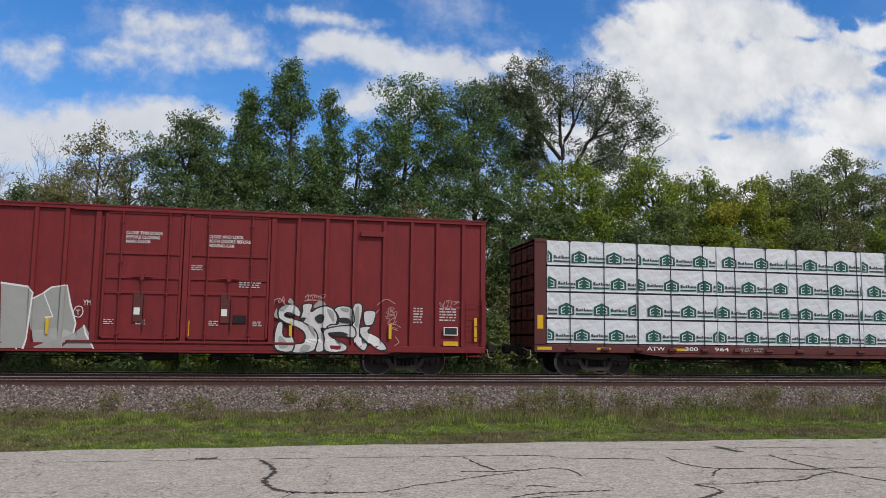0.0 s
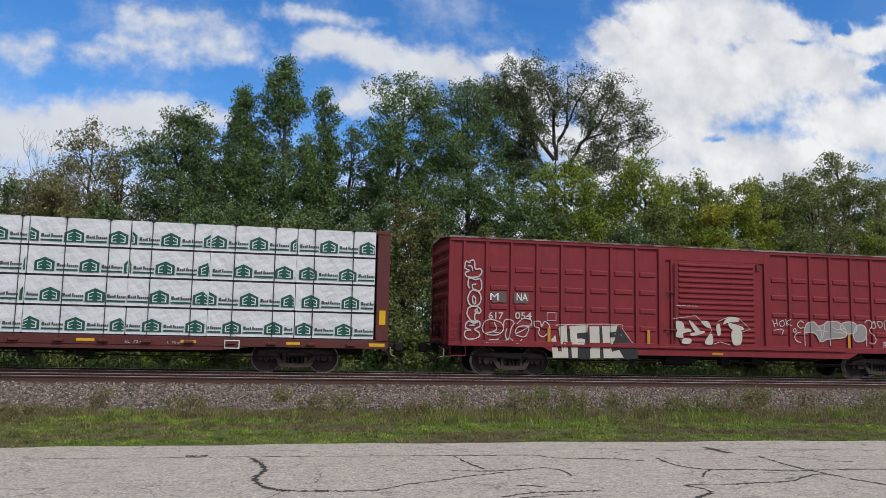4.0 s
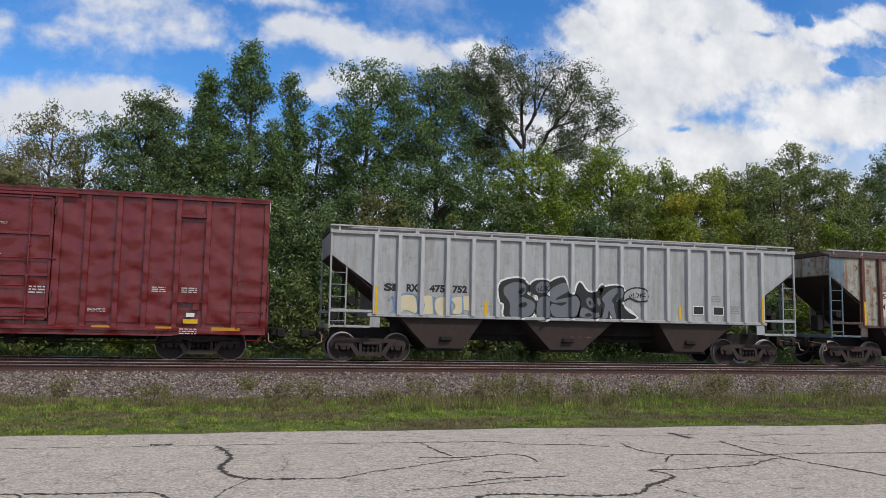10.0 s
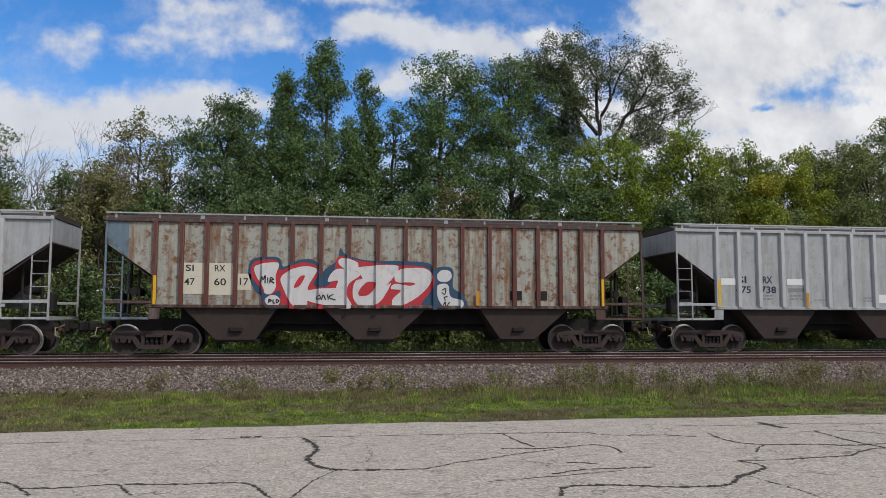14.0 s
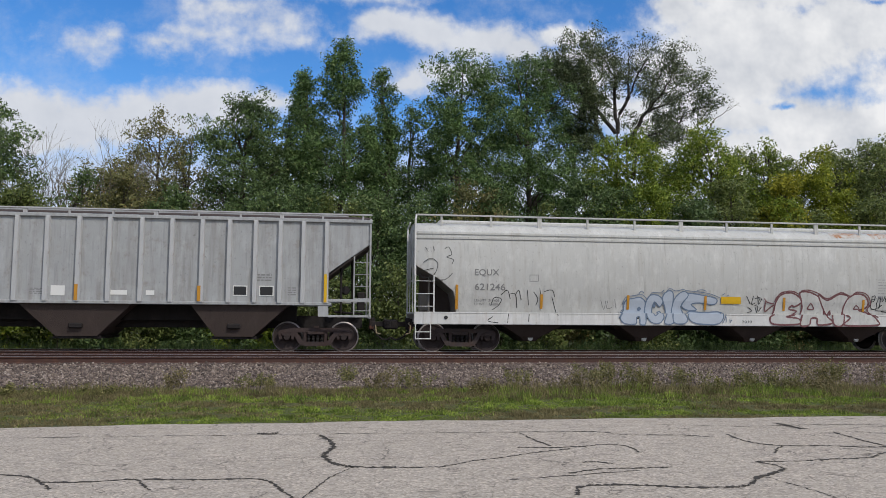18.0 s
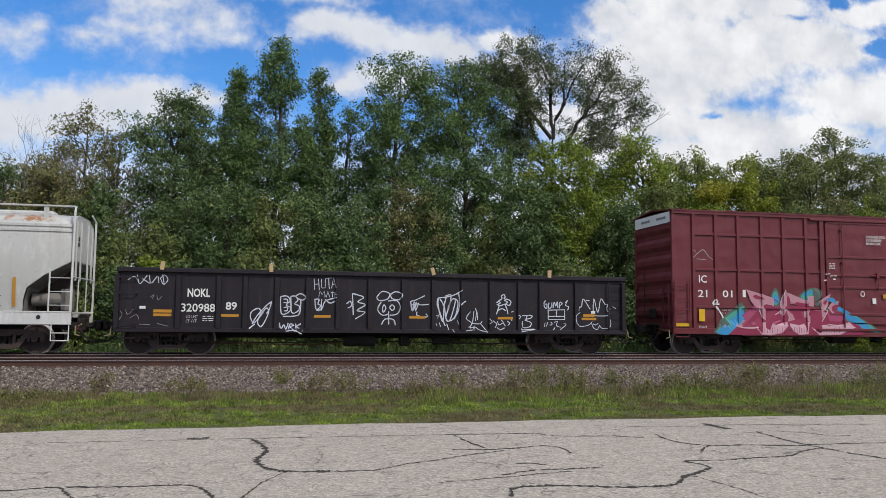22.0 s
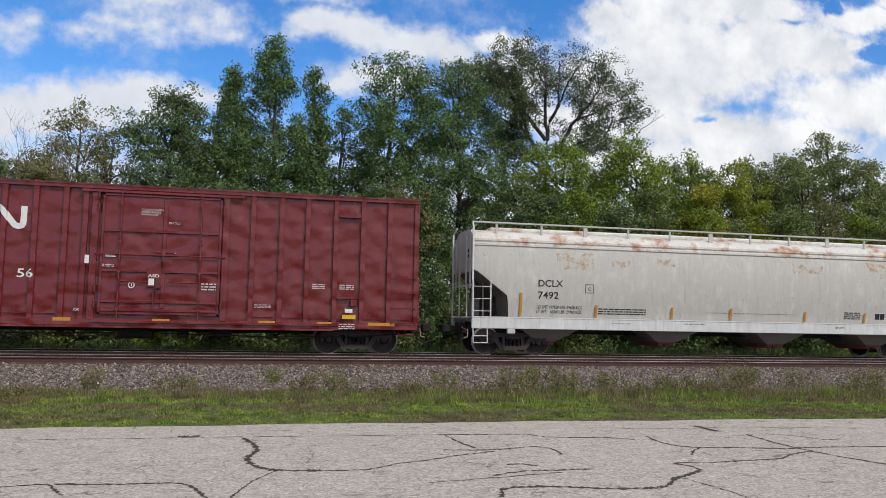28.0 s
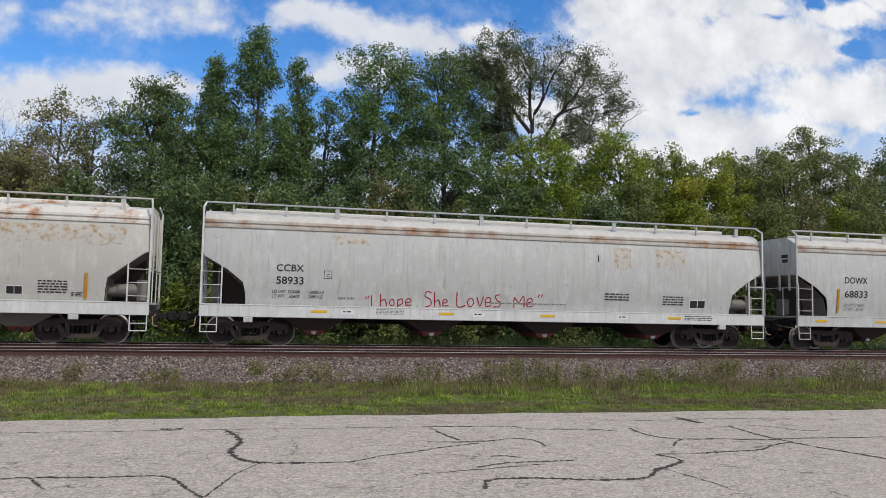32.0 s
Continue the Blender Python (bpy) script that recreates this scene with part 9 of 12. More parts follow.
    scrawl(c, [[(9.72, 1.66), (9.77, 1.56)]], 0.045, WHITE, True, -0.0405)
    blot(c, [(2.26, 2.05), (2.54, 2.17), (2.85, 2.10), (2.90, 1.60), (2.55, 1.68), (2.31, 1.57)], PALEYELLOW, 0.0520, label="faded cream and blue sprayed lettering")
    blot(c, [(3.04, 2.10), (3.40, 2.15), (3.33, 1.88), (3.47, 1.59), (3.09, 1.58), (3.18, 1.85)], PALEYELLOW, 0.0515)
    blot(c, [(3.55, 2.05), (3.96, 2.11), (3.84, 1.85), (3.99, 1.58), (3.58, 1.58)], PALEYELLOW, 0.0510)
    blot(c, [(4.07, 2.08), (4.41, 2.11), (4.42, 1.64), (4.11, 1.61), (4.21, 1.84)], PALEYELLOW, 0.0505)
    scrawl(c, [[(2.00, 1.98), (2.13, 2.10), (2.18, 1.68), (2.03, 1.58)]], 0.05, PALEBLUE, True, 0.0460)
    scrawl(c, [[(2.23, 2.05), (2.57, 2.22), (2.92, 2.10), (2.97, 1.58)]], 0.05, PALEBLUE, True, 0.0455)
    scrawl(c, [[(3.01, 2.18), (3.15, 1.85), (3.03, 1.55)]], 0.05, PALEBLUE, True, 0.0450)
    scrawl(c, [[(3.48, 2.13), (3.53, 1.54), (3.98, 1.54)]], 0.05, PALEBLUE, True, 0.0460)
    scrawl(c, [[(4.02, 2.18), (4.08, 1.54)]], 0.05, PALEBLUE, True, 0.0455)
    scrawl(c, [[(4.44, 2.18), (4.47, 1.61)]], 0.05, PALEBLUE, True, 0.0450)


def tags_acf(c):
    scrawl(c, [[(0.35, 3.33), (0.44, 3.19)],
             [(0.60, 3.37), (0.64, 3.23)],
             [(0.97, 3.29), (1.10, 3.35), (1.20, 3.12), (1.03, 3.03), (1.25, 2.95), (1.21, 2.82)],
             [(0.28, 2.84), (0.53, 2.98), (0.75, 2.81), (0.63, 2.46), (0.30, 2.35), (0.16, 2.52)],
             [(0.29, 2.58), (0.62, 2.67)],
             [(0.55, 2.32), (0.97, 2.30), (1.22, 2.51)]],
           0.02, INK, True, -0.004)
    scrawl(c, [[(2.49, 1.49), (2.60, 1.75), (2.83, 1.70), (2.73, 1.49), (2.53, 1.35)],
             [(2.82, 1.84), (3.02, 1.99), (3.12, 1.71)],
             [(3.13, 1.88), (3.29, 1.85), (3.35, 1.42)],
             [(3.29, 1.85), (3.40, 1.99), (3.48, 1.68)],
             [(2.54, 1.14), (2.37, 1.00), (2.71, 0.94)],
             [(3.68, 2.00), (3.73, 1.51)],
             [(3.89, 1.95), (4.03, 1.72), (3.97, 1.51)],
             [(4.09, 2.08), (4.18, 1.43)],
             [(4.24, 1.96), (4.50, 2.01), (4.59, 1.79)],
             [(4.50, 1.78), (4.69, 1.17)],
             [(3.05, 1.24), (3.02, 0.94)],
             [(3.73, 1.25), (3.71, 0.98)]],
           0.022, INK, True, -0.003)
    scrawl(c, [[(11.21, 1.89), (11.35, 1.62)],
             [(11.46, 1.90), (11.40, 1.62), (11.53, 1.66)],
             [(11.61, 1.90), (11.65, 1.62), (11.76, 1.81)],
             [(11.27, 1.51), (11.42, 1.40), (11.27, 1.33)],
             [(11.53, 1.53), (11.61, 1.33)],
             [(15.79, 1.91), (15.75, 1.53), (15.95, 1.50), (15.95, 1.72)],
             [(16.11, 1.92), (16.06, 1.54)],
             [(16.25, 1.92), (16.38, 1.54)],
             [(16.51, 1.88), (16.58, 1.60), (16.71, 1.89)],
             [(16.14, 1.41), (16.44, 1.36)],
             [(17.45, 1.71), (17.84, 1.41)],
             [(17.65, 1.75), (17.58, 1.37)],
             [(17.85, 1.72), (17.50, 1.41)]],
           0.025, INK, True, -0.003)
    scrawl(c, [[(6.14, 1.72), (6.26, 1.40), (6.32, 1.69)],
             [(6.39, 1.69), (6.36, 1.44), (6.54, 1.46)],
             [(6.62, 1.73), (6.68, 1.41)]],
           0.02, GREYINK, True, -0.003)
    blot(c, [(6.93, 1.53), (7.01, 1.71), (7.25, 1.77), (7.49, 1.80), (7.68, 1.63), (7.65, 1.39), (7.64, 0.94), (7.45, 0.93), (7.44, 1.15), (7.33, 1.14), (7.30, 0.93), (6.91, 0.95), (6.78, 1.14), (6.93, 1.38)], ICE, -0.0160, STEELBLUE, 0.04, label="outlined pale blue sprayed lettering")
    blot(c, [(7.68, 1.60), (7.82, 1.87), (8.11, 1.87), (8.27, 1.68), (8.16, 1.50), (7.99, 1.66), (7.90, 1.39), (7.98, 1.21), (8.16, 1.35), (8.27, 1.16), (8.11, 0.96), (7.82, 1.00), (7.67, 1.27)], ICE, -0.0180, STEELBLUE, 0.04)
    blot(c, [(8.25, 1.81), (8.46, 2.03), (8.62, 1.94), (8.62, 1.52), (8.70, 1.19), (8.56, 0.95), (8.29, 0.97), (8.38, 1.34)], ICE, -0.0200, STEELBLUE, 0.04)
    blot(c, [(8.65, 1.73), (8.95, 2.01), (9.15, 1.89), (8.90, 1.52), (9.08, 1.11), (8.96, 0.95), (8.65, 0.97), (8.58, 1.16)], ICE, -0.0220, STEELBLUE, 0.04)
    blot(c, [(9.01, 1.75), (9.14, 1.95), (9.81, 1.87), (10.15, 1.77), (10.06, 1.59), (9.57, 1.64), (9.26, 1.59), (9.46, 1.41), (9.14, 1.40), (8.94, 1.52)], ICE, -0.0160, STEELBLUE, 0.04)
    blot(c, [(9.20, 1.35), (9.69, 1.32), (10.31, 1.33), (10.19, 0.96), (9.45, 0.95), (9.14, 1.11)], ICE, -0.0180, STEELBLUE, 0.04)
    blot(c, [(7.39, 1.43), (7.47, 1.50), (7.53, 1.42), (7.44, 1.35)], STEELBLUE, -0.0260)
    blot(c, [(7.93, 1.57), (8.01, 1.62), (8.02, 1.48), (7.95, 1.48)], STEELBLUE, -0.0264)
    scrawl(c, [[(6.87, 1.55), (6.98, 1.79), (7.19, 1.85), (7.55, 1.89), (7.73, 1.75), (7.88, 1.96), (8.13, 1.96), (8.34, 1.97), (8.49, 2.11), (8.70, 2.03), (8.95, 2.08), (9.13, 2.04), (9.84, 1.96), (10.25, 1.82)]], 0.025, STEELBLUE, True, -0.0280)
    scrawl(c, [[(6.72, 1.11), (6.89, 1.41)]], 0.025, STEELBLUE, True, -0.0285)
    scrawl(c, [[(10.25, 1.33), (10.43, 1.27), (10.31, 0.97)]], 0.025, STEELBLUE, True, -0.0290)
    scrawl(c, [[(7.43, 1.92), (7.52, 2.01), (7.61, 1.94)]], 0.025, STEELBLUE, True, -0.0280)
    scrawl(c, [[(8.22, 1.99), (8.31, 2.06)]], 0.025, STEELBLUE, True, -0.0285)
    scrawl(c, [[(9.44, 2.05), (9.62, 2.08), (9.78, 2.03)]], 0.025, STEELBLUE, True, -0.0290)
    scrawl(c, [[(10.34, 1.91), (10.43, 1.97)]], 0.025, STEELBLUE, True, -0.0280)
    scrawl(c, [[(10.49, 1.88), (10.57, 1.91)]], 0.025, STEELBLUE, True, -0.0285)
    scrawl(c, [[(10.43, 1.18), (10.45, 1.00)]], 0.025, STEELBLUE, True, -0.0290)
    scrawl(c, [[(10.56, 1.12), (10.57, 1.00), (10.63, 1.09)]], 0.025, STEELBLUE, True, -0.0280)
    blot(c, [(12.26, 1.69), (12.45, 1.94), (12.77, 2.01), (13.03, 1.92), (13.19, 1.71), (12.96, 1.55), (12.84, 1.58), (12.75, 1.46), (13.02, 1.40), (12.86, 1.27), (12.57, 1.20), (13.02, 1.14), (13.02, 0.96), (12.13, 0.95), (12.00, 1.17), (12.19, 1.33)], CREAM, -0.0160, ROSE, 0.055, label="rose-brown outlined sprayed lettering")
    blot(c, [(13.12, 2.02), (13.41, 2.05), (13.73, 1.93), (14.05, 1.72), (14.02, 1.29), (14.25, 1.01), (13.72, 0.94), (13.69, 1.15), (13.47, 1.15), (13.40, 0.94), (13.08, 0.93), (13.21, 1.46), (13.17, 1.77)], CREAM, -0.0180, ROSE, 0.055)
    blot(c, [(13.79, 1.95), (14.12, 1.77), (14.57, 1.98), (14.91, 1.86), (14.71, 1.42), (14.63, 0.95), (14.30, 0.95), (14.24, 1.41), (14.10, 1.29)], CREAM, -0.0200, ROSE, 0.055)
    blot(c, [(14.83, 1.78), (15.16, 1.99), (15.50, 1.93), (15.63, 1.68), (15.54, 1.52), (15.30, 1.44), (15.61, 1.35), (15.89, 1.11), (15.88, 0.94), (14.69, 0.93), (14.90, 1.18), (14.70, 1.36)], CREAM, -0.0220, ROSE, 0.055)
    scrawl(c, [[(11.84, 1.81), (11.94, 1.69), (12.19, 1.63)]], 0.04, ROSE, True, -0.0280)
    scrawl(c, [[(12.19, 1.60), (12.06, 1.51), (11.87, 1.38), (11.89, 1.75)]], 0.04, ROSE, True, -0.0285)
    scrawl(c, [[(13.40, 1.47), (13.52, 1.66), (13.63, 1.46), (13.40, 1.47)]], 0.04, ROSE, True, -0.0290)
    scrawl(c, [[(15.09, 1.48), (15.19, 1.60), (15.30, 1.49), (15.09, 1.48)]], 0.04, ROSE, True, -0.0280)
    scrawl(c, [[(12.19, 1.69), (12.41, 1.99), (12.80, 2.07), (13.05, 1.98)]], 0.04, ROSE, True, -0.0285)
    scrawl(c, [[(13.15, 2.08), (13.44, 2.11), (13.79, 2.00), (14.13, 1.83), (14.61, 2.04), (14.96, 1.92), (15.20, 2.06), (15.56, 1.99), (15.72, 1.68), (15.61, 1.43), (15.94, 1.19)]], 0.04, ROSE, True, -0.0290)
    scrawl(c, [[(15.75, 1.90), (15.89, 1.94), (15.85, 1.75), (15.75, 1.81), (15.95, 1.84)]], 0.022, INK, True, -0.0180)
    scrawl(c, [[(15.98, 1.72), (16.03, 1.91), (16.09, 1.72)]], 0.022, INK, True, -0.0185)
    scrawl(c, [[(16.15, 1.91), (16.16, 1.74), (16.25, 1.91)]], 0.022, INK, True, -0.0190)
    scrawl(c, [[(16.31, 1.88), (16.28, 1.75), (16.38, 1.79)]], 0.022, INK, True, -0.0180)
    scrawl(c, [[(16.45, 1.91), (16.47, 1.76), (16.55, 1.88)]], 0.022, INK, True, -0.0185)
    scrawl(c, [[(16.58, 1.75), (16.68, 1.92)]], 0.022, INK, True, -0.0190)
    scrawl(c, [[(16.01, 1.50), (16.15, 1.63), (15.94, 1.44), (16.67, 1.45), (16.87, 1.51)]], 0.022, INK, True, -0.0180)
    scrawl(c, [[(16.74, 1.70), (16.71, 1.51), (17.01, 1.36)]], 0.022, INK, True, -0.0185)
    scrawl(c, [[(11.50, 1.81), (11.69, 1.84), (11.62, 1.69)]], 0.022, INK, True, -0.0190)
    scrawl(c, [[(11.50, 1.56), (11.59, 1.59), (11.65, 1.38), (11.75, 1.53)]], 0.022, INK, True, -0.0180)


def tags_gon(c):
    scrawl(c, [[(3.91, 1.15), (3.95, 1.33), (4.17, 1.43), (4.2, 1.21), (4.02, 0.98), (3.91, 1.15)],
             [(3.97, 0.95), (4.12, 1.21), (4.38, 1.51), (4.54, 1.64)],
             [(4.2, 1.21), (4.39, 1.44), (4.45, 1.28), (4.25, 0.87), (4.13, 1.04), (4.31, 1.33)],
             [(4.54, 1.64), (4.47, 1.39), (4.39, 1.27)],
             [(3.89, 0.81), (4.05, 0.95)]],
           0.034, CHALK, True, -0.016, "chalk-white scrawled tags")
    scrawl(c, [[(4.81, 1.8), (4.84, 1.28), (5.05, 1.31), (5.13, 1.45), (4.99, 1.54), (5.1, 1.68), (5.0, 1.82), (4.81, 1.8)],
             [(5.12, 1.81), (5.16, 1.31), (5.36, 1.37), (5.38, 1.52), (5.24, 1.58), (5.34, 1.7), (5.25, 1.82), (5.12, 1.81)],
             [(4.9, 1.72), (5.01, 1.72), (5.01, 1.62), (4.9, 1.62)],
             [(4.91, 1.46), (5.02, 1.47), (5.02, 1.37), (4.93, 1.36)],
             [(5.25, 1.81), (5.42, 1.9), (5.58, 1.79), (5.48, 1.7), (5.34, 1.75)],
             [(5.43, 1.73), (5.4, 1.29), (5.22, 1.2), (4.89, 1.19)]],
           0.034, CHALK, True, -0.016)
    scrawl(c, [[(4.79, 0.99), (4.84, 0.81), (4.93, 0.93), (4.99, 0.79), (5.06, 0.99)],
             [(5.07, 0.79), (5.12, 0.96), (5.23, 0.91), (5.12, 0.87), (5.27, 0.73)],
             [(5.29, 0.97), (5.3, 0.76)],
             [(5.29, 0.87), (5.45, 0.97)],
             [(5.32, 0.87), (5.49, 0.74)],
             [(4.99, 0.73), (5.24, 0.76), (5.47, 0.65)]],
           0.034, CHALK, True, -0.016)
    scrawl(c, [[(5.86, 1.73), (5.91, 1.41), (6.08, 1.44), (6.19, 1.68), (6.52, 1.79)],
             [(5.86, 1.73), (5.99, 1.73), (5.96, 1.59), (6.05, 1.53), (5.94, 1.4)],
             [(6.07, 1.74), (6.06, 1.38)],
             [(6.18, 1.74), (6.33, 1.62), (6.5, 1.68)]],
           0.034, CHALK, True, -0.016)
    scrawl(c, [[(5.82, 2.38), (5.85, 2.03)],
             [(5.96, 2.38), (5.99, 2.03)],
             [(5.83, 2.2), (5.98, 2.21)],
             [(6.05, 2.38), (6.06, 2.09), (6.17, 2.09), (6.18, 2.39)],
             [(6.19, 2.39), (6.36, 2.41)],
             [(6.27, 2.4), (6.3, 2.06)],
             [(6.37, 2.08), (6.43, 2.42), (6.51, 2.1)],
             [(6.39, 2.21), (6.49, 2.22)]],
           0.022, CHALK, False, -0.016)
    scrawl(c, [[(5.98, 1.79), (6.01, 2.0), (6.08, 1.88), (6.15, 2.0), (6.18, 1.8)],
             [(6.21, 1.8), (6.26, 1.98), (6.32, 1.8)],
             [(6.35, 1.96), (6.44, 1.96)],
             [(6.39, 1.96), (6.41, 1.8)],
             [(6.48, 1.96), (6.48, 1.8), (6.54, 1.8)],
             [(6.48, 1.89), (6.53, 1.89)]],
           0.022, CHALK, False, -0.016)
    scrawl(c, [[(6.85, 1.6), (6.97, 1.69), (7.0, 1.54), (6.89, 1.47)],
             [(7.03, 1.93), (7.07, 1.25)],
             [(7.03, 1.93), (7.39, 1.82), (7.2, 1.67), (7.45, 1.58), (7.18, 1.4), (7.44, 1.34), (7.13, 1.13)]],
           0.034, CHALK, True, -0.016)
    scrawl(c, [[(7.8, 1.82), (7.97, 2.01), (8.21, 1.95), (8.15, 1.77), (7.89, 1.72), (7.8, 1.82)],
             [(8.24, 1.92), (8.41, 2.01), (8.62, 1.93), (8.53, 1.76), (8.3, 1.79), (8.24, 1.92)],
             [(7.95, 1.68), (7.84, 1.44), (7.99, 1.26), (8.17, 1.29)],
             [(7.99, 1.47), (8.04, 1.59), (8.1, 1.47), (8.02, 1.35), (7.99, 1.47)],
             [(8.22, 1.5), (8.3, 1.59), (8.38, 1.5), (8.31, 1.41), (8.22, 1.5)],
             [(8.18, 1.71), (8.45, 1.72), (8.57, 1.51), (8.46, 1.3), (8.23, 1.26)],
             [(8.19, 1.38), (8.2, 0.96)],
             [(7.97, 0.96), (8.08, 1.13), (8.35, 1.12), (8.41, 0.94)]],
           0.034, CHALK, True, -0.016)
    scrawl(c, [[(8.9, 1.71), (8.95, 1.4), (9.02, 1.74), (8.99, 1.41), (9.08, 1.7), (9.06, 1.4), (9.16, 1.66)],
             [(8.9, 1.71), (9.08, 1.76), (9.36, 1.9)],
             [(9.16, 1.66), (9.21, 1.6), (9.5, 1.62)],
             [(9.11, 1.38), (9.09, 1.26)],
             [(8.92, 1.59), (9.13, 1.63)]],
           0.03, CHALK, True, -0.016)
    scrawl(c, [[(8.88, 1.17), (9.09, 1.23), (9.12, 1.27), (9.23, 1.22), (9.41, 1.21)],
             [(9.39, 1.32), (9.46, 1.24), (9.38, 1.21)]],
           0.028, CHALK, True, -0.016)
    scrawl(c, [[(9.81, 1.83), (9.8, 1.6), (9.89, 1.21), (9.97, 1.09), (10, 1.61), (10.05, 1.84), (9.81, 1.83)],
             [(9.86, 1.8), (10, 1.55), (10.06, 1.18), (10.11, 1.07)],
             [(10.04, 1.89), (10.22, 1.93), (10.18, 1.61), (10.06, 1.21), (10.19, 1.11), (10.37, 1.73), (10.26, 1.79), (10.12, 1.49)],
             [(10.37, 1.81), (10.46, 1.67), (10.37, 1.25), (10.21, 1.09)],
             [(10.46, 2.03), (10.52, 1.74), (10.47, 1.43), (10.33, 1.16)],
             [(10, 1.84), (10.37, 1.95), (10.59, 2.09)],
             [(10.55, 1.61), (10.65, 1.71), (10.73, 1.73)],
             [(9.8, 1.83), (9.77, 1.63), (9.88, 1.3), (10.04, 0.93)]],
           0.036, CHALK, True, -0.016)
    scrawl(c, [[(9.74, 1.25), (9.81, 1.28), (9.79, 1.17)],
             [(9.73, 1.02), (9.77, 0.93)],
             [(9.84, 1.04), (9.89, 0.9)],
             [(10.09, 1), (10.14, 0.81)],
             [(10.27, 0.82), (10.33, 0.73)],
             [(10.44, 1.11), (10.48, 0.99)]],
           0.022, CHALK, True, -0.016)
    scrawl(c, [[(10.75, 1.25), (10.89, 1.41), (10.74, 1.18), (10.92, 1.03), (10.82, 0.87)],
             [(10.99, 1.41), (10.95, 1.07), (10.87, 0.9)],
             [(11.04, 1.51), (11.08, 1.38), (11.04, 1.09)],
             [(10.92, 1.03), (11.19, 1.01), (11.27, 1.1)],
             [(10.87, 0.87), (11.04, 0.9), (11.19, 0.8), (11.45, 0.74)],
             [(11.1, 1.38), (11.12, 1.13)],
             [(10.72, 0.78), (10.94, 0.81)],
             [(11.22, 1.01), (11.41, 0.77)],
             [(11, 0.94), (10.98, 0.77)]],
           0.026, CHALK, True, -0.016)
    scrawl(c, [[(11.5, 1.18), (11.59, 1.07), (11.51, 1.01)],
             [(11.62, 1.12), (11.77, 1), (11.71, 0.89)]],
           0.024, CHALK, True, -0.016)
    scrawl(c, [[(11.76, 1.7), (11.87, 1.79), (11.94, 1.84), (11.92, 1.93), (12.01, 1.97), (12.05, 1.89), (12.02, 1.83), (12.17, 1.81), (12.25, 1.72), (12.19, 1.62), (12.05, 1.66), (11.89, 1.61), (11.76, 1.65)],
             [(11.83, 1.75), (11.89, 1.7), (11.81, 1.65)],
             [(12.02, 1.78), (12.14, 1.73), (12.07, 1.68)],
             [(11.85, 1.61), (11.79, 1.44), (11.76, 1.32)],
             [(12.05, 1.64), (12.11, 1.5), (12.15, 1.33)],
             [(11.82, 1.45), (11.94, 1.51), (12.08, 1.44)]],
           0.034, CHALK, True, -0.016)
    scrawl(c, [[(11.78, 1.09), (11.85, 0.98), (11.98, 1.04), (12.06, 0.94)],
             [(11.77, 0.89), (11.89, 0.83), (12.05, 0.89)],
             [(12.12, 1.1), (12.21, 1.04), (12.14, 0.96)],
             [(11.92, 1.14), (12, 1.05)],
             [(12.26, 1.4), (12.34, 1.43)],
             [(12.28, 1.2), (12.27, 1.11)]],
           0.026, CHALK, True, -0.016)
    scrawl(c, [[(12.48, 1.3), (12.56, 1.26), (12.51, 1.18)],
             [(12.61, 1.28), (12.96, 1.3), (12.93, 1.21), (12.73, 1.15), (12.94, 1.06), (12.9, 0.93), (12.67, 0.9), (12.64, 1.11)],
             [(12.64, 0.9), (12.61, 0.82), (13.03, 0.85)],
             [(12.8, 1.3), (12.77, 1.15)],
             [(12.59, 0.76), (13.06, 0.84)]],
           0.028, CHALK, True, -0.016)
    scrawl(c, [[(13.46, 1.79), (13.4, 1.74), (13.41, 1.58), (13.49, 1.55), (13.5, 1.68)],
             [(13.57, 1.73), (13.55, 1.55), (13.66, 1.58), (13.67, 1.73)],
             [(13.71, 1.55), (13.75, 1.75), (13.81, 1.62), (13.86, 1.76), (13.88, 1.56)],
             [(13.94, 1.54), (13.94, 1.74), (14.04, 1.71), (13.95, 1.63)],
             [(14.14, 1.73), (14.22, 1.81), (14.15, 1.65), (14.26, 1.6), (14.22, 1.48)],
             [(13.5, 1.68), (13.44, 1.68)]],
           0.03, CHALK, True, -0.016)
    scrawl(c, [[(13.54, 1.48), (14.12, 1.5), (14.12, 1.17), (13.54, 1.17), (13.54, 1.48)],
             [(13.83, 1.48), (13.83, 1.27)],
             [(13.55, 1.27), (14.12, 1.28)]],
           0.03, CHALK, False, -0.016)
    scrawl(c, [[(13.43, 1.07), (13.41, 0.93)],
             [(13.53, 1.08), (13.47, 0.94)],
             [(13.63, 1.09), (13.68, 1.02), (13.59, 0.98)],
             [(13.74, 1.07), (13.87, 1.11), (13.82, 0.98), (13.97, 0.91)],
             [(13.95, 0.83), (14.16, 1), (14.08, 1.05)],
             [(13.78, 0.91), (13.71, 0.83)]],
           0.022, CHALK, True, -0.016)
    scrawl(c, [[(14.62, 1.48), (14.64, 1.59), (14.72, 1.62), (14.78, 1.87), (14.99, 1.58), (15.03, 1.53)],
             [(14.87, 1.83), (15.01, 1.81)],
             [(15.13, 1.43), (15.16, 1.9), (15.3, 1.42), (15.41, 1.88), (15.55, 1.7)],
             [(15.55, 1.7), (15.66, 1.68), (15.61, 1.55), (15.72, 1.38), (15.57, 1.31), (15.18, 1.31)]],
           0.028, CHALK, True, -0.016)
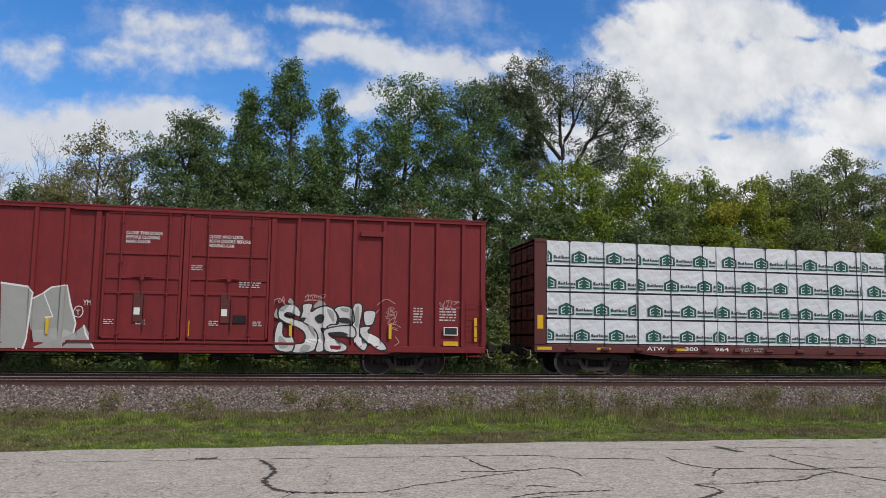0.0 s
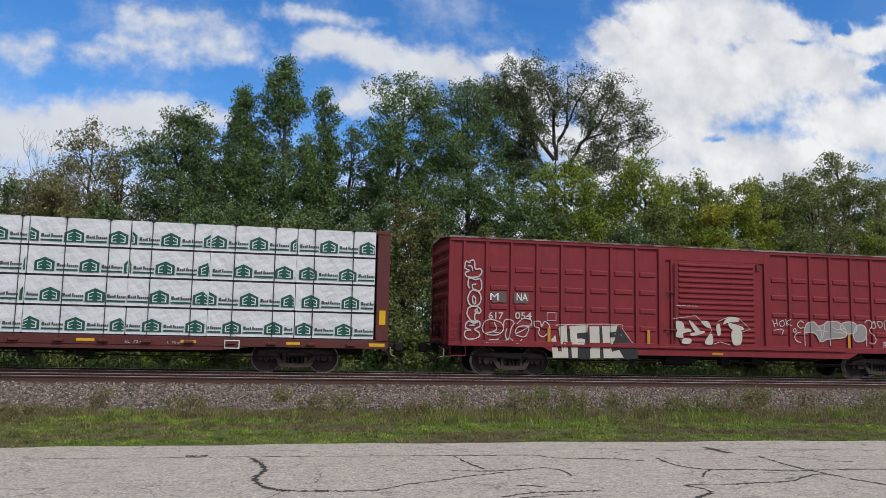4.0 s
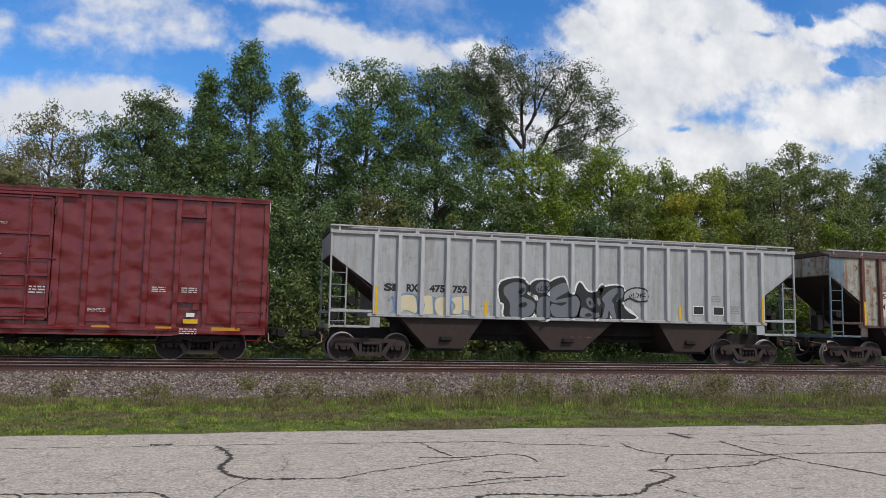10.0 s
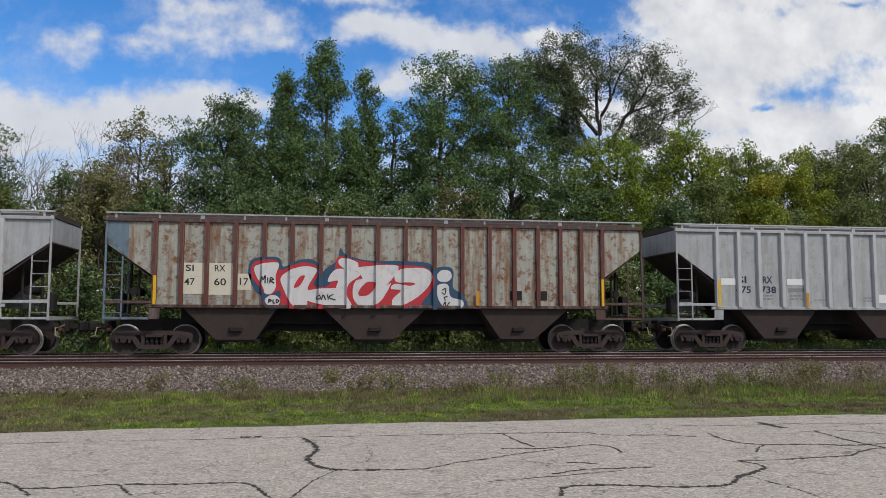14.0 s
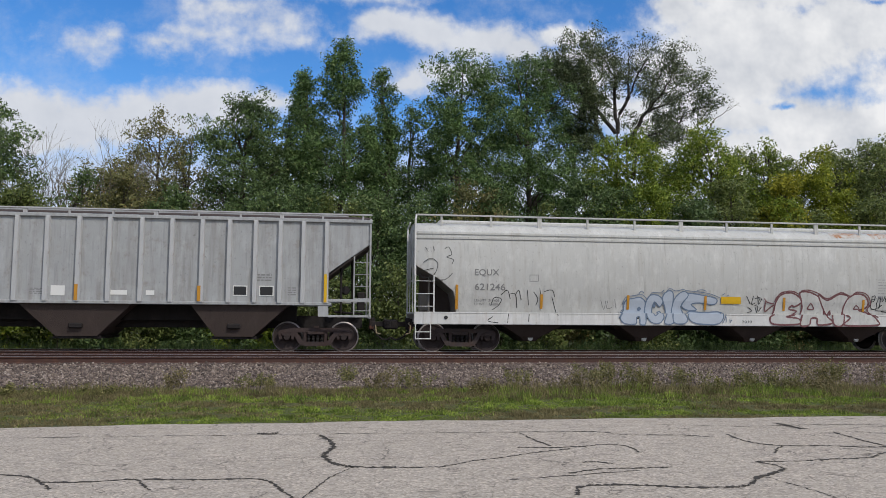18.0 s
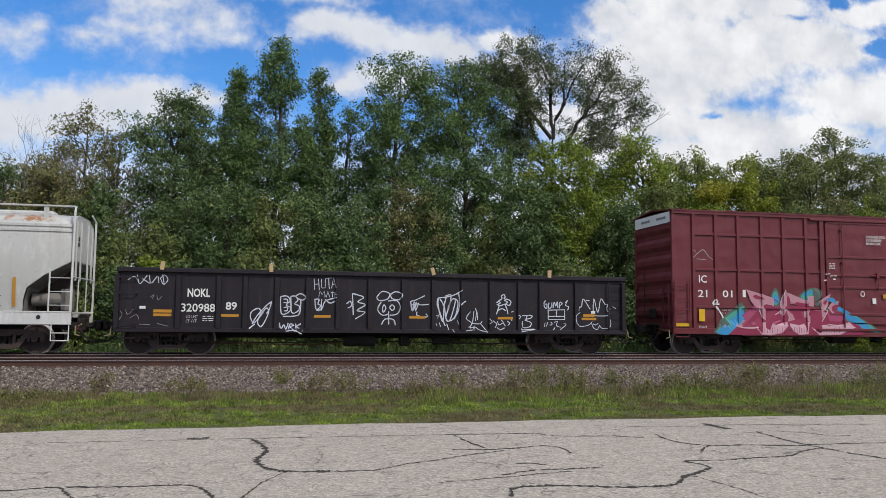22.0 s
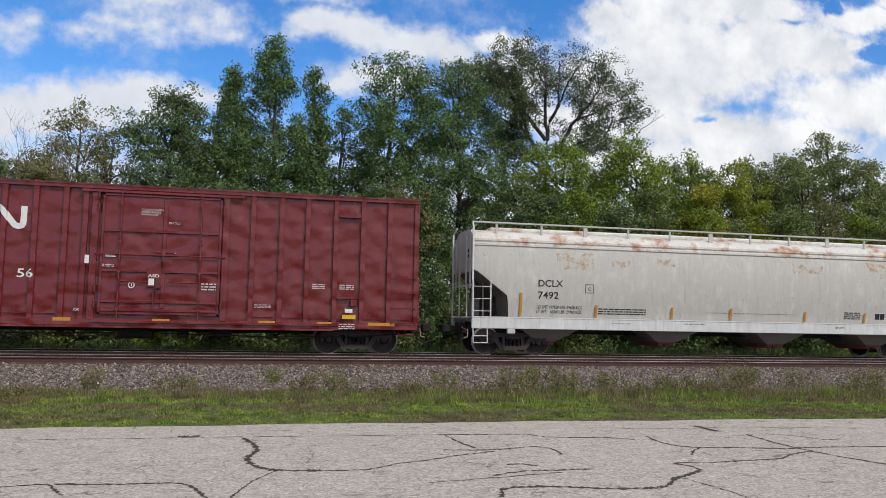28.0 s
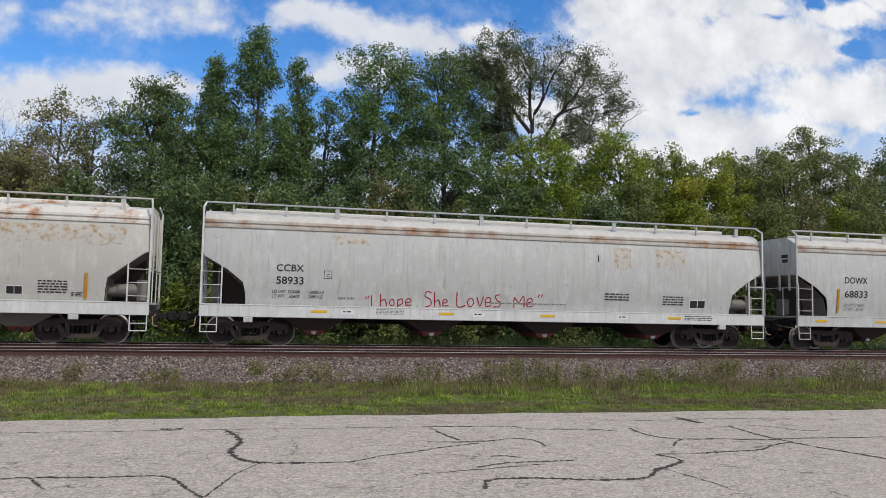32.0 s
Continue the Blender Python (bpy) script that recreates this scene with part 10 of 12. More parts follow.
    scrawl(c, [[(14.67, 1.41), (14.51, 1.31), (14.52, 1.07), (14.68, 0.95), (14.97, 1), (15.1, 1.12)],
             [(15.07, 1.08), (15.13, 0.92), (15.27, 0.85), (15.36, 0.99)],
             [(15.35, 0.99), (15.46, 0.89), (15.72, 0.92), (15.76, 1.14), (15.69, 1.22)],
             [(15.12, 1.04), (15.22, 1), (15.31, 1.06)],
             [(15.71, 1.59), (15.75, 1.52)],
             [(15.83, 1.62), (15.95, 1.56)]],
           0.022, CHALK, True, -0.016)
    scrawl(c, [[(0.32, 2.24), (0.5, 2.34), (0.62, 2.2)],
             [(0.58, 2.4), (0.66, 2.12), (0.86, 2.38)],
             [(0.72, 2.28), (0.94, 2.14)],
             [(0.92, 2.4), (0.98, 2.14), (1.16, 2.36), (1.2, 2.16)],
             [(1.24, 2.3), (1.36, 2.4), (1.46, 2.26), (1.34, 2.12), (1.24, 2.3)],
             [(1.3, 2.42), (1.36, 2.1)]],
           0.022, CHALK, True, -0.016)
    scrawl(c, [[(0.98, 1.72), (1.08, 1.8), (1.02, 1.66)],
             [(1.16, 1.78), (1.2, 1.64), (1.3, 1.76)],
             [(0.1, 1.34), (0.2, 1.22), (0.12, 1.04)],
             [(0.28, 1.36), (0.36, 1.2), (0.5, 1.36)],
             [(0.42, 1.1), (0.6, 1.2), (0.68, 1.06)],
             [(0.66, 0.92), (1.0, 0.9)],
             [(1.2, 0.94), (1.52, 0.86)]],
           0.016, GREYPAINT, True, -0.016)


def tags_ic(c):
    scrawl(c, [[(6.00, 2.89), (6.19, 2.90), (6.19, 2.79)],
             [(5.93, 2.67), (6.04, 2.68)],
             [(6.30, 2.72), (6.42, 2.72)]],
           0.04, WHITE, True, -0.012)
    letters(c, "HALF", 12.43, 2.62, 12.90, 2.86, SAND, -0.008, bold=0.0)
    letters(c, "DEAD", 13.31, 2.58, 13.91, 2.85, SAND, -0.008, bold=0.0)
    scrawl(c, [[(10.03, 2.73), (9.91, 2.62), (9.99, 2.51), (10.09, 2.60)],
             [(10.17, 2.72), (10.17, 2.55), (10.27, 2.59), (10.27, 2.72)],
             [(10.33, 2.72), (10.47, 2.71)],
             [(10.39, 2.72), (10.39, 2.51)],
             [(10.55, 2.71), (10.47, 2.59), (10.59, 2.56)],
             [(10.71, 2.73), (10.71, 2.56), (10.63, 2.52)],
             [(10.79, 2.71), (10.79, 2.56), (10.91, 2.56), (10.91, 2.72)],
             [(11.08, 2.72), (11.00, 2.64), (11.08, 2.57)],
             [(11.16, 2.72), (11.16, 2.55), (11.28, 2.57)],
             [(11.53, 2.73), (11.44, 2.65), (11.57, 2.60), (11.48, 2.54)],
             [(11.65, 2.77), (11.69, 2.54)],
             [(11.79, 2.70), (11.79, 2.55)],
             [(11.87, 2.55), (11.90, 2.70), (12.00, 2.55), (12.02, 2.70)]],
           0.025, SAND, True, -0.012)
    scrawl(c, [[(12.10, 2.59), (12.19, 2.71), (12.18, 2.48)]],
           0.025, SAND, True, -0.012)
    scrawl(c, [[(0.79, 3.37), (1.04, 3.56), (1.21, 3.65), (1.39, 3.45), (1.57, 3.31)],
             [(0.96, 3.33), (1.31, 3.30)],
             [(0.92, 3.55), (0.78, 3.64)]],
           0.015, OFFWHITE, True, -0.006)
    blot(c, [(1.64, 0.96), (1.82, 1.24), (2.25, 1.57), (2.64, 1.84), (2.75, 1.45), (2.31, 1.07), (2.05, 0.72), (1.53, 0.76)], TEALFADE, -0.0084, label="pink sprayed lettering with blue and green edge")
    blot(c, [(4.92, 2.08), (5.21, 2.33), (5.56, 2.4), (5.84, 2.26), (5.77, 1.87), (6.11, 1.81), (6.53, 1.69), (6.95, 1.5), (7.44, 1.31), (8.11, 0.93), (8.13, 0.79), (7.22, 0.98), (6.52, 1.37), (5.69, 1.74), (5, 1.93)], TEALFADE, -0.0088)
    blot(c, [(3.79, 2.02), (3.97, 2.37), (4.13, 2.19), (4.17, 1.8), (3.94, 1.66)], TEALFADE, -0.0092)
    blot(c, [(1.71, 0.93), (1.91, 1.22), (2.31, 1.5), (2.68, 1.7), (2.71, 1.43), (2.31, 1.09), (2.03, 0.75), (1.62, 0.77)], TEAL, -0.0096)
    blot(c, [(5.02, 2.09), (5.28, 2.29), (5.53, 2.33), (5.75, 2.19), (5.69, 1.92), (5.14, 1.99)], TEAL, -0.0100)
    blot(c, [(6.44, 1.7), (6.81, 1.59), (7.37, 1.31), (8.01, 0.94), (8.02, 0.8), (7.36, 0.98), (6.8, 1.23)], TEAL, -0.0104)
    blot(c, [(3.87, 2.1), (4, 2.25), (4.09, 2.1), (4.1, 1.82), (3.93, 1.79)], TEAL, -0.0108)
    blot(c, [(1.73, 0.87), (1.97, 1.08), (2.38, 1.35), (2.62, 1.59), (2.74, 1.41), (2.38, 1.14), (2.01, 0.72), (1.64, 0.75)], SKYPAINT, -0.0112)
    blot(c, [(5.06, 2.14), (5.42, 2.29), (5.65, 2.18), (5.69, 1.94), (5.5, 2.01), (5.46, 2.21), (5.21, 2.12)], SKYPAINT, -0.0116)
    blot(c, [(6.44, 1.72), (6.75, 1.63), (7.23, 1.35), (7.68, 1.08), (7.79, 0.89), (7.29, 1.02), (6.84, 1.27), (6.59, 1.37)], SKYPAINT, -0.0120)
    blot(c, [(3.87, 2.02), (4.01, 2.13), (4.1, 2.04), (4.12, 1.85), (3.91, 1.83)], SKYPAINT, -0.0124)
    blot(c, [(1.88, 1.01), (2.04, 1.08), (2.17, 1.02), (2.05, 0.93), (1.92, 0.93)], PALEBLUE, -0.0128)
    blot(c, [(2.08, 0.7), (2.38, 1.1), (2.58, 1.32), (3.04, 1.71), (3.37, 1.65), (4.18, 1.72), (5.14, 1.74), (5.83, 1.55), (6.6, 1.56), (6.8, 1.24), (7.36, 1.04), (7.5, 0.72)], ROSEDARK, -0.0134, sharp=True)
    blot(c, [(2.55, 1.26), (3.12, 1.71), (3.27, 1.58), (3.21, 1.31), (3.04, 1.15), (2.64, 1.2)], MAGENTA, -0.0138, sharp=True)
    blot(c, [(3.84, 1.25), (4.21, 1.66), (4.29, 1.26), (3.85, 1.06)], MAGENTA, -0.0142, sharp=True)
    blot(c, [(4.43, 1.6), (4.83, 1.41), (5.05, 1.54), (5.13, 1.29), (4.72, 1.12), (4.46, 1.26)], MAGENTA, -0.0146, sharp=True)
    blot(c, [(5.31, 1.57), (5.69, 1.39), (5.7, 1.17), (5.34, 1.27)], MAGENTA, -0.0150, sharp=True)
    blot(c, [(6.03, 1.49), (6.59, 1.43), (6.73, 1.18), (6.1, 1.21)], MAGENTA, -0.0154, sharp=True)
    blot(c, [(2.82, 2.29), (3.1, 2.21), (3.89, 2), (3.9, 1.74), (3.58, 1.8), (3.55, 1.2), (3.41, 1.31), (3.37, 1.55), (3.27, 1.58), (3.12, 1.73), (2.98, 1.92)], PINK, -0.0169, PINKLINE, 0.02, sharp=True)
    blot(c, [(4.16, 1.81), (4.35, 2.3), (4.52, 1.88), (4.39, 1.76), (4.29, 1.65), (4.36, 1.57), (4.23, 1.34), (4.15, 1.37)], PINK, -0.0173, PINKLINE, 0.02, sharp=True)
    blot(c, [(4.46, 2.2), (5.25, 1.92), (5.18, 1.72), (4.52, 1.84)], PINK, -0.0177, PINKLINE, 0.02, sharp=True)
    blot(c, [(5.26, 2.07), (5.51, 2.1), (5.5, 1.73), (5.25, 1.75)], PINK, -0.0181, PINKLINE, 0.02, sharp=True)
    blot(c, [(5.72, 1.92), (6.17, 2.18), (6.04, 1.8), (5.94, 1.63), (5.83, 1.55), (5.96, 1.49), (5.75, 1.26), (5.67, 1.39), (5.79, 1.68)], PINK, -0.0185, PINKLINE, 0.02, sharp=True)
    blot(c, [(6.06, 1.68), (6.22, 1.87), (6.49, 1.92), (6.41, 1.64), (6.23, 1.49)], PINK, -0.0189, PINKLINE, 0.02, sharp=True)
    blot(c, [(5.11, 1.53), (5.29, 1.58), (5.23, 1.41), (5.68, 1.12), (5.45, 1.1), (5.13, 1.28)], PINK, -0.0193, PINKLINE, 0.02, sharp=True)
    blot(c, [(4.33, 1.66), (4.63, 1.41), (4.8, 1.29), (4.72, 1.15), (4.46, 1.21), (4.52, 1.32)], PINK, -0.0197, PINKLINE, 0.02, sharp=True)
    blot(c, [(2.38, 1.01), (2.55, 1.22), (2.89, 1.17), (3.24, 0.97), (3.04, 0.91), (2.68, 0.94)], PINK, -0.0201, PINKLINE, 0.02, sharp=True)
    blot(c, [(3.17, 0.94), (3.37, 1.12), (3.68, 1.17), (3.96, 1.05), (4.39, 1.17), (4.42, 1.03), (4.18, 0.78), (3.72, 0.7), (3.37, 0.72)], PINKLINE, -0.0204, PINK, 0.022, sharp=True)
    blot(c, [(4.48, 1.12), (4.86, 1.05), (5.28, 1.15), (5.22, 0.74), (4.85, 0.72), (4.62, 0.85)], PINKLINE, -0.0208, PINK, 0.022, sharp=True)
    blot(c, [(5.32, 1.14), (5.74, 1.07), (6.03, 1.03), (6.69, 1.09), (6.89, 1.18), (7.15, 0.98), (6.51, 0.73), (5.68, 0.71), (5.43, 0.9)], PINKLINE, -0.0212, PINK, 0.022, sharp=True)
    scrawl(c, [[(3.28, 0.94), (3.28, 0.76)],
             [(3.38, 0.96), (3.38, 0.76)],
             [(3.48, 0.98), (3.48, 0.76)],
             [(3.58, 0.93), (3.58, 0.76)],
             [(3.68, 0.95), (3.68, 0.76)],
             [(3.78, 0.97), (3.78, 0.76)],
             [(3.88, 0.99), (3.88, 0.76)],
             [(3.98, 0.93), (3.98, 0.76)],
             [(4.08, 0.95), (4.08, 0.76)],
             [(4.18, 0.97), (4.18, 0.76)],
             [(4.29, 0.99), (4.28, 0.76)],
             [(4.57, 0.95), (4.57, 0.77)]], 0.014, ROSEDARK, False, -0.0229)
    scrawl(c, [[(4.67, 0.99), (4.66, 0.77)],
             [(4.76, 0.96), (4.77, 0.77)],
             [(4.86, 1), (4.85, 0.77)],
             [(4.95, 0.96), (4.94, 0.77)],
             [(5.05, 1), (5.05, 0.77)],
             [(5.14, 0.96), (5.14, 0.77)],
             [(5.45, 0.96), (5.44, 0.77)],
             [(5.55, 0.98), (5.54, 0.77)],
             [(5.65, 1), (5.64, 0.77)],
             [(5.76, 0.95), (5.75, 0.77)],
             [(5.86, 0.97), (5.85, 0.77)],
             [(5.97, 0.99), (5.96, 0.77)]], 0.014, ROSEDARK, False, -0.0233)
    scrawl(c, [[(6.07, 1.01), (6.06, 0.78)],
             [(6.17, 0.95), (6.16, 0.78)],
             [(6.28, 0.97), (6.27, 0.78)],
             [(6.38, 0.99), (6.37, 0.78)],
             [(6.49, 1.01), (6.48, 0.78)]], 0.014, ROSEDARK, False, -0.0237)
    scrawl(c, [[(2.83, 2.27), (3.02, 1.86), (3.15, 1.71), (3.32, 1.58)],
             [(3.9, 1.98), (4.18, 1.82)],
             [(4.36, 2.28), (4.47, 2.2)],
             [(4.52, 1.87), (4.73, 1.81)],
             [(5.53, 2.09), (5.55, 1.74)],
             [(6.17, 2.15), (6.04, 1.79)],
             [(4.18, 1.66), (4.07, 1.37), (3.86, 1.2)],
             [(5.25, 1.89), (5.25, 1.74)]], 0.02, ROSEDARK, False, -0.0241)
    scrawl(c, [[(3.29, 1.7), (3.33, 1.53), (3.44, 1.31)],
             [(4.35, 2.3), (4.16, 1.82)],
             [(4.28, 1.8), (4.25, 1.6), (4.34, 1.56)],
             [(6.04, 1.79), (5.86, 1.63), (6.04, 1.58)],
             [(2.39, 1.01), (2.68, 0.94), (3.25, 0.96)],
             [(5.76, 1.03), (6.1, 1.08), (6.66, 1.04), (7.15, 0.98)],
             [(4.86, 1.1), (5.28, 1.16)],
             [(3.68, 1.24), (4.18, 1.56)],
             [(5.11, 1.54), (5.18, 1.44)],
             [(5.72, 1.1), (6.04, 1.56)]], 0.026, PALEROSE, False, -0.0245)
    scrawl(c, [[(1.51, 1.76), (1.62, 1.91), (1.66, 1.82), (1.53, 1.73)],
             [(1.6, 1.69), (1.82, 1.45), (1.91, 1.27)],
             [(1.52, 1.75), (1.77, 1.76)],
             [(1.62, 1.65), (1.7, 1.55)]], 0.05, WHITE, True, -0.0249)
    blot(c, [(9.70, 1.98), (9.80, 2.23), (10.27, 2.32), (10.84, 2.40), (11.59, 2.34), (12.24, 2.09), (12.69, 2.46), (12.86, 2.11), (13.63, 2.41), (13.74, 2.32), (14.38, 2.39), (14.59, 1.81), (14.76, 1.42), (14.79, 1.03), (14.46, 0.77), (13.33, 0.81), (11.27, 0.84), (9.93, 0.88), (9.85, 1.42)], UMBER, -0.0100, PALEYELLOW, 0.03, label="blue and sand sprayed lettering with black shadow")
    flat(c, "graffiti", [[(9.91, 2.09), (10.77, 2.26), (10.73, 1.78), (9.97, 1.73)],
             [(10.87, 2.22), (11.52, 2.33), (11.48, 1.79), (10.89, 1.75)],
             [(11.63, 2.33), (12.24, 2.04), (12.68, 2.43), (12.61, 1.81), (11.68, 1.76)],
             [(12.82, 2.05), (13.63, 2.35), (13.60, 1.67), (12.86, 1.76)],
             [(13.71, 2.22), (14.31, 2.33), (14.51, 1.78), (13.70, 1.77)]],
         SKYPAINT, -0.015)
    flat(c, "graffiti", [[(9.97, 1.68), (10.87, 1.73), (10.77, 1.54), (10.41, 1.49), (10.47, 1.34), (10.87, 1.37), (10.67, 1.18), (10.32, 1.06), (10.16, 0.89)],
             [(10.93, 1.69), (11.54, 1.70), (11.62, 1.19), (11.74, 0.94), (11.21, 0.94), (11.27, 1.32), (11.07, 1.45)],
             [(11.64, 1.68), (12.36, 1.69), (12.34, 1.46), (12.56, 1.14), (12.65, 0.91), (12.03, 0.91), (11.88, 1.19)],
             [(12.86, 1.66), (13.55, 1.63), (13.07, 1.40), (13.49, 1.34), (13.83, 1.40), (13.61, 0.90), (12.85, 0.91)],
             [(13.91, 1.72), (14.34, 1.72), (14.68, 1.36), (14.76, 1.03), (14.54, 0.81), (14.03, 0.96)]],
         SAND, -0.015)
    flat(c, "graffiti", [[(11.27, 1.60), (11.44, 1.62), (11.40, 1.39), (11.27, 1.47)],
             [(12.05, 1.40), (12.22, 1.61), (12.30, 1.37)],
             [(13.76, 1.15), (13.61, 0.77), (13.92, 0.77)],
             [(13.94, 1.72), (14.19, 1.74), (14.31, 1.35), (14.10, 1.23)],
             [(10.47, 1.66), (10.67, 1.67), (10.47, 1.53)]],
         INK, -0.018)
    flat(c, "graffiti", [[(9.99, 1.66), (10.27, 1.66), (10.14, 1.30), (10.06, 1.11)],
             [(13.09, 1.63), (13.51, 1.61), (13.17, 1.45)],
             [(14.36, 1.65), (14.57, 1.45), (14.44, 1.26)]],
         GREYPAINT, -0.017)
    scrawl(c, [[(9.91, 2.09), (9.97, 1.68), (10.14, 0.89)],
             [(10.77, 2.26), (10.73, 1.74)],
             [(11.52, 2.33), (11.48, 1.76), (11.72, 0.94)],
             [(12.66, 2.43), (12.57, 1.72), (12.65, 0.95)],
             [(13.63, 2.35), (13.55, 1.63)],
             [(14.31, 2.33), (14.51, 1.74), (14.76, 1.03)],
             [(13.72, 1.50), (13.87, 1.58), (13.76, 1.35), (13.93, 1.43), (13.82, 1.23)],
             [(14.64, 1.45), (14.79, 1.51), (14.68, 1.30), (14.83, 1.34), (14.72, 1.12)]],
           0.02, PALEYELLOW, False, -0.02)
    blot(c, [(3.47, 1.67), (3.52, 1.76), (3.88, 1.71), (3.76, 1.55), (3.58, 1.58)], ROSEDARK, -0.0215)
    blot(c, [(4.39, 1.83), (4.47, 2.10), (4.57, 1.89), (4.45, 1.68)], ROSEDARK, -0.0219)
    blot(c, [(4.84, 1.87), (5.27, 1.79), (5.09, 1.69), (4.78, 1.78)], ROSEDARK, -0.0223)
    blot(c, [(4.00, 1.35), (4.18, 1.44), (4.25, 1.26), (4.07, 1.17)], ROSEDARK, -0.0227)
    blot(c, [(4.67, 1.45), (4.97, 1.54), (5.03, 1.27), (4.79, 1.21)], ROSEDARK, -0.0215)
    blot(c, [(5.37, 1.52), (5.61, 1.55), (5.65, 1.28), (5.46, 1.25)], ROSEDARK, -0.0219)
    blot(c, [(6.23, 1.74), (6.45, 1.80), (6.39, 1.59), (6.23, 1.56)], ROSEDARK, -0.0223)
    blot(c, [(3.10, 2.05), (3.21, 2.11), (3.51, 1.96), (3.22, 1.96)], ROSEDARK, -0.0227)
    blot(c, [(2.94, 1.16), (3.11, 1.19), (3.21, 1.09), (3.00, 1.05)], ROSEDARK, -0.0215)
    blot(c, [(5.86, 1.86), (6.04, 2.01), (5.95, 1.80)], ROSEDARK, -0.0219)
    blot(c, [(1.81, 0.75), (2.12, 1.08), (2.55, 1.36), (2.71, 1.24), (2.30, 0.91), (2.07, 0.71)], SKYPAINT, -0.0225)
    blot(c, [(5.95, 1.98), (6.26, 2.05), (6.45, 1.80), (6.32, 1.86)], SKYPAINT, -0.0229)
    blot(c, [(6.61, 1.53), (6.96, 1.42), (7.28, 1.15), (6.96, 1.23)], SKYPAINT, -0.0233)


def tags_ccbx(c):
    scrawl(c, [[(5.09, 1.61), (5.05, 1.51)],
             [(5.16, 1.62), (5.14, 1.51)],
             [(5.25, 1.65), (5.28, 1.30)],
             [(5.54, 1.70), (5.57, 1.30)],
             [(5.56, 1.45), (5.69, 1.52), (5.77, 1.31)],
             [(5.87, 1.49), (5.96, 1.53), (6.00, 1.38), (5.91, 1.33), (5.85, 1.42), (5.87, 1.49)],
             [(6.11, 1.53), (6.12, 1.13)],
             [(6.11, 1.49), (6.24, 1.55), (6.28, 1.41), (6.13, 1.33)],
             [(6.39, 1.43), (6.54, 1.47), (6.50, 1.56), (6.39, 1.52), (6.39, 1.36), (6.57, 1.36)],
             [(7.22, 1.77), (7.07, 1.81), (7.00, 1.66), (7.19, 1.55), (7.21, 1.37), (7.04, 1.31)],
             [(7.31, 1.81), (7.34, 1.32)],
             [(7.34, 1.47), (7.47, 1.54), (7.53, 1.32)]],
           0.035, REDPAINT, True, 0.012, "red hand-painted sentence reading I hope She Loves Me")
    scrawl(c, [[(7.62, 1.44), (7.75, 1.48), (7.71, 1.57), (7.62, 1.53), (7.62, 1.36), (7.81, 1.37)],
             [(8.07, 1.81), (8.10, 1.34), (8.38, 1.38)],
             [(8.53, 1.62), (8.44, 1.51), (8.52, 1.34), (8.65, 1.44), (8.61, 1.59), (8.53, 1.62)],
             [(8.76, 1.66), (8.87, 1.37), (8.98, 1.69)],
             [(9.08, 1.49), (9.23, 1.53), (9.19, 1.66), (9.06, 1.60), (9.08, 1.37), (9.27, 1.40)],
             [(9.54, 1.76), (9.39, 1.72), (9.45, 1.57), (9.58, 1.50), (9.53, 1.37), (9.35, 1.36)],
             [(10.06, 1.34), (10.05, 1.69), (10.21, 1.51), (10.37, 1.74), (10.41, 1.36)],
             [(10.53, 1.52), (10.69, 1.56), (10.63, 1.67), (10.51, 1.59), (10.53, 1.39), (10.73, 1.41)]],
           0.035, REDPAINT, True, 0.012, "red hand-painted sentence reading I hope She Loves Me")
    scrawl(c, [[(10.93, 1.81), (10.89, 1.70)],
             [(11.03, 1.81), (11.01, 1.70)]],
           0.035, REDPAINT, True, 0.012, "red hand-painted sentence reading I hope She Loves Me")


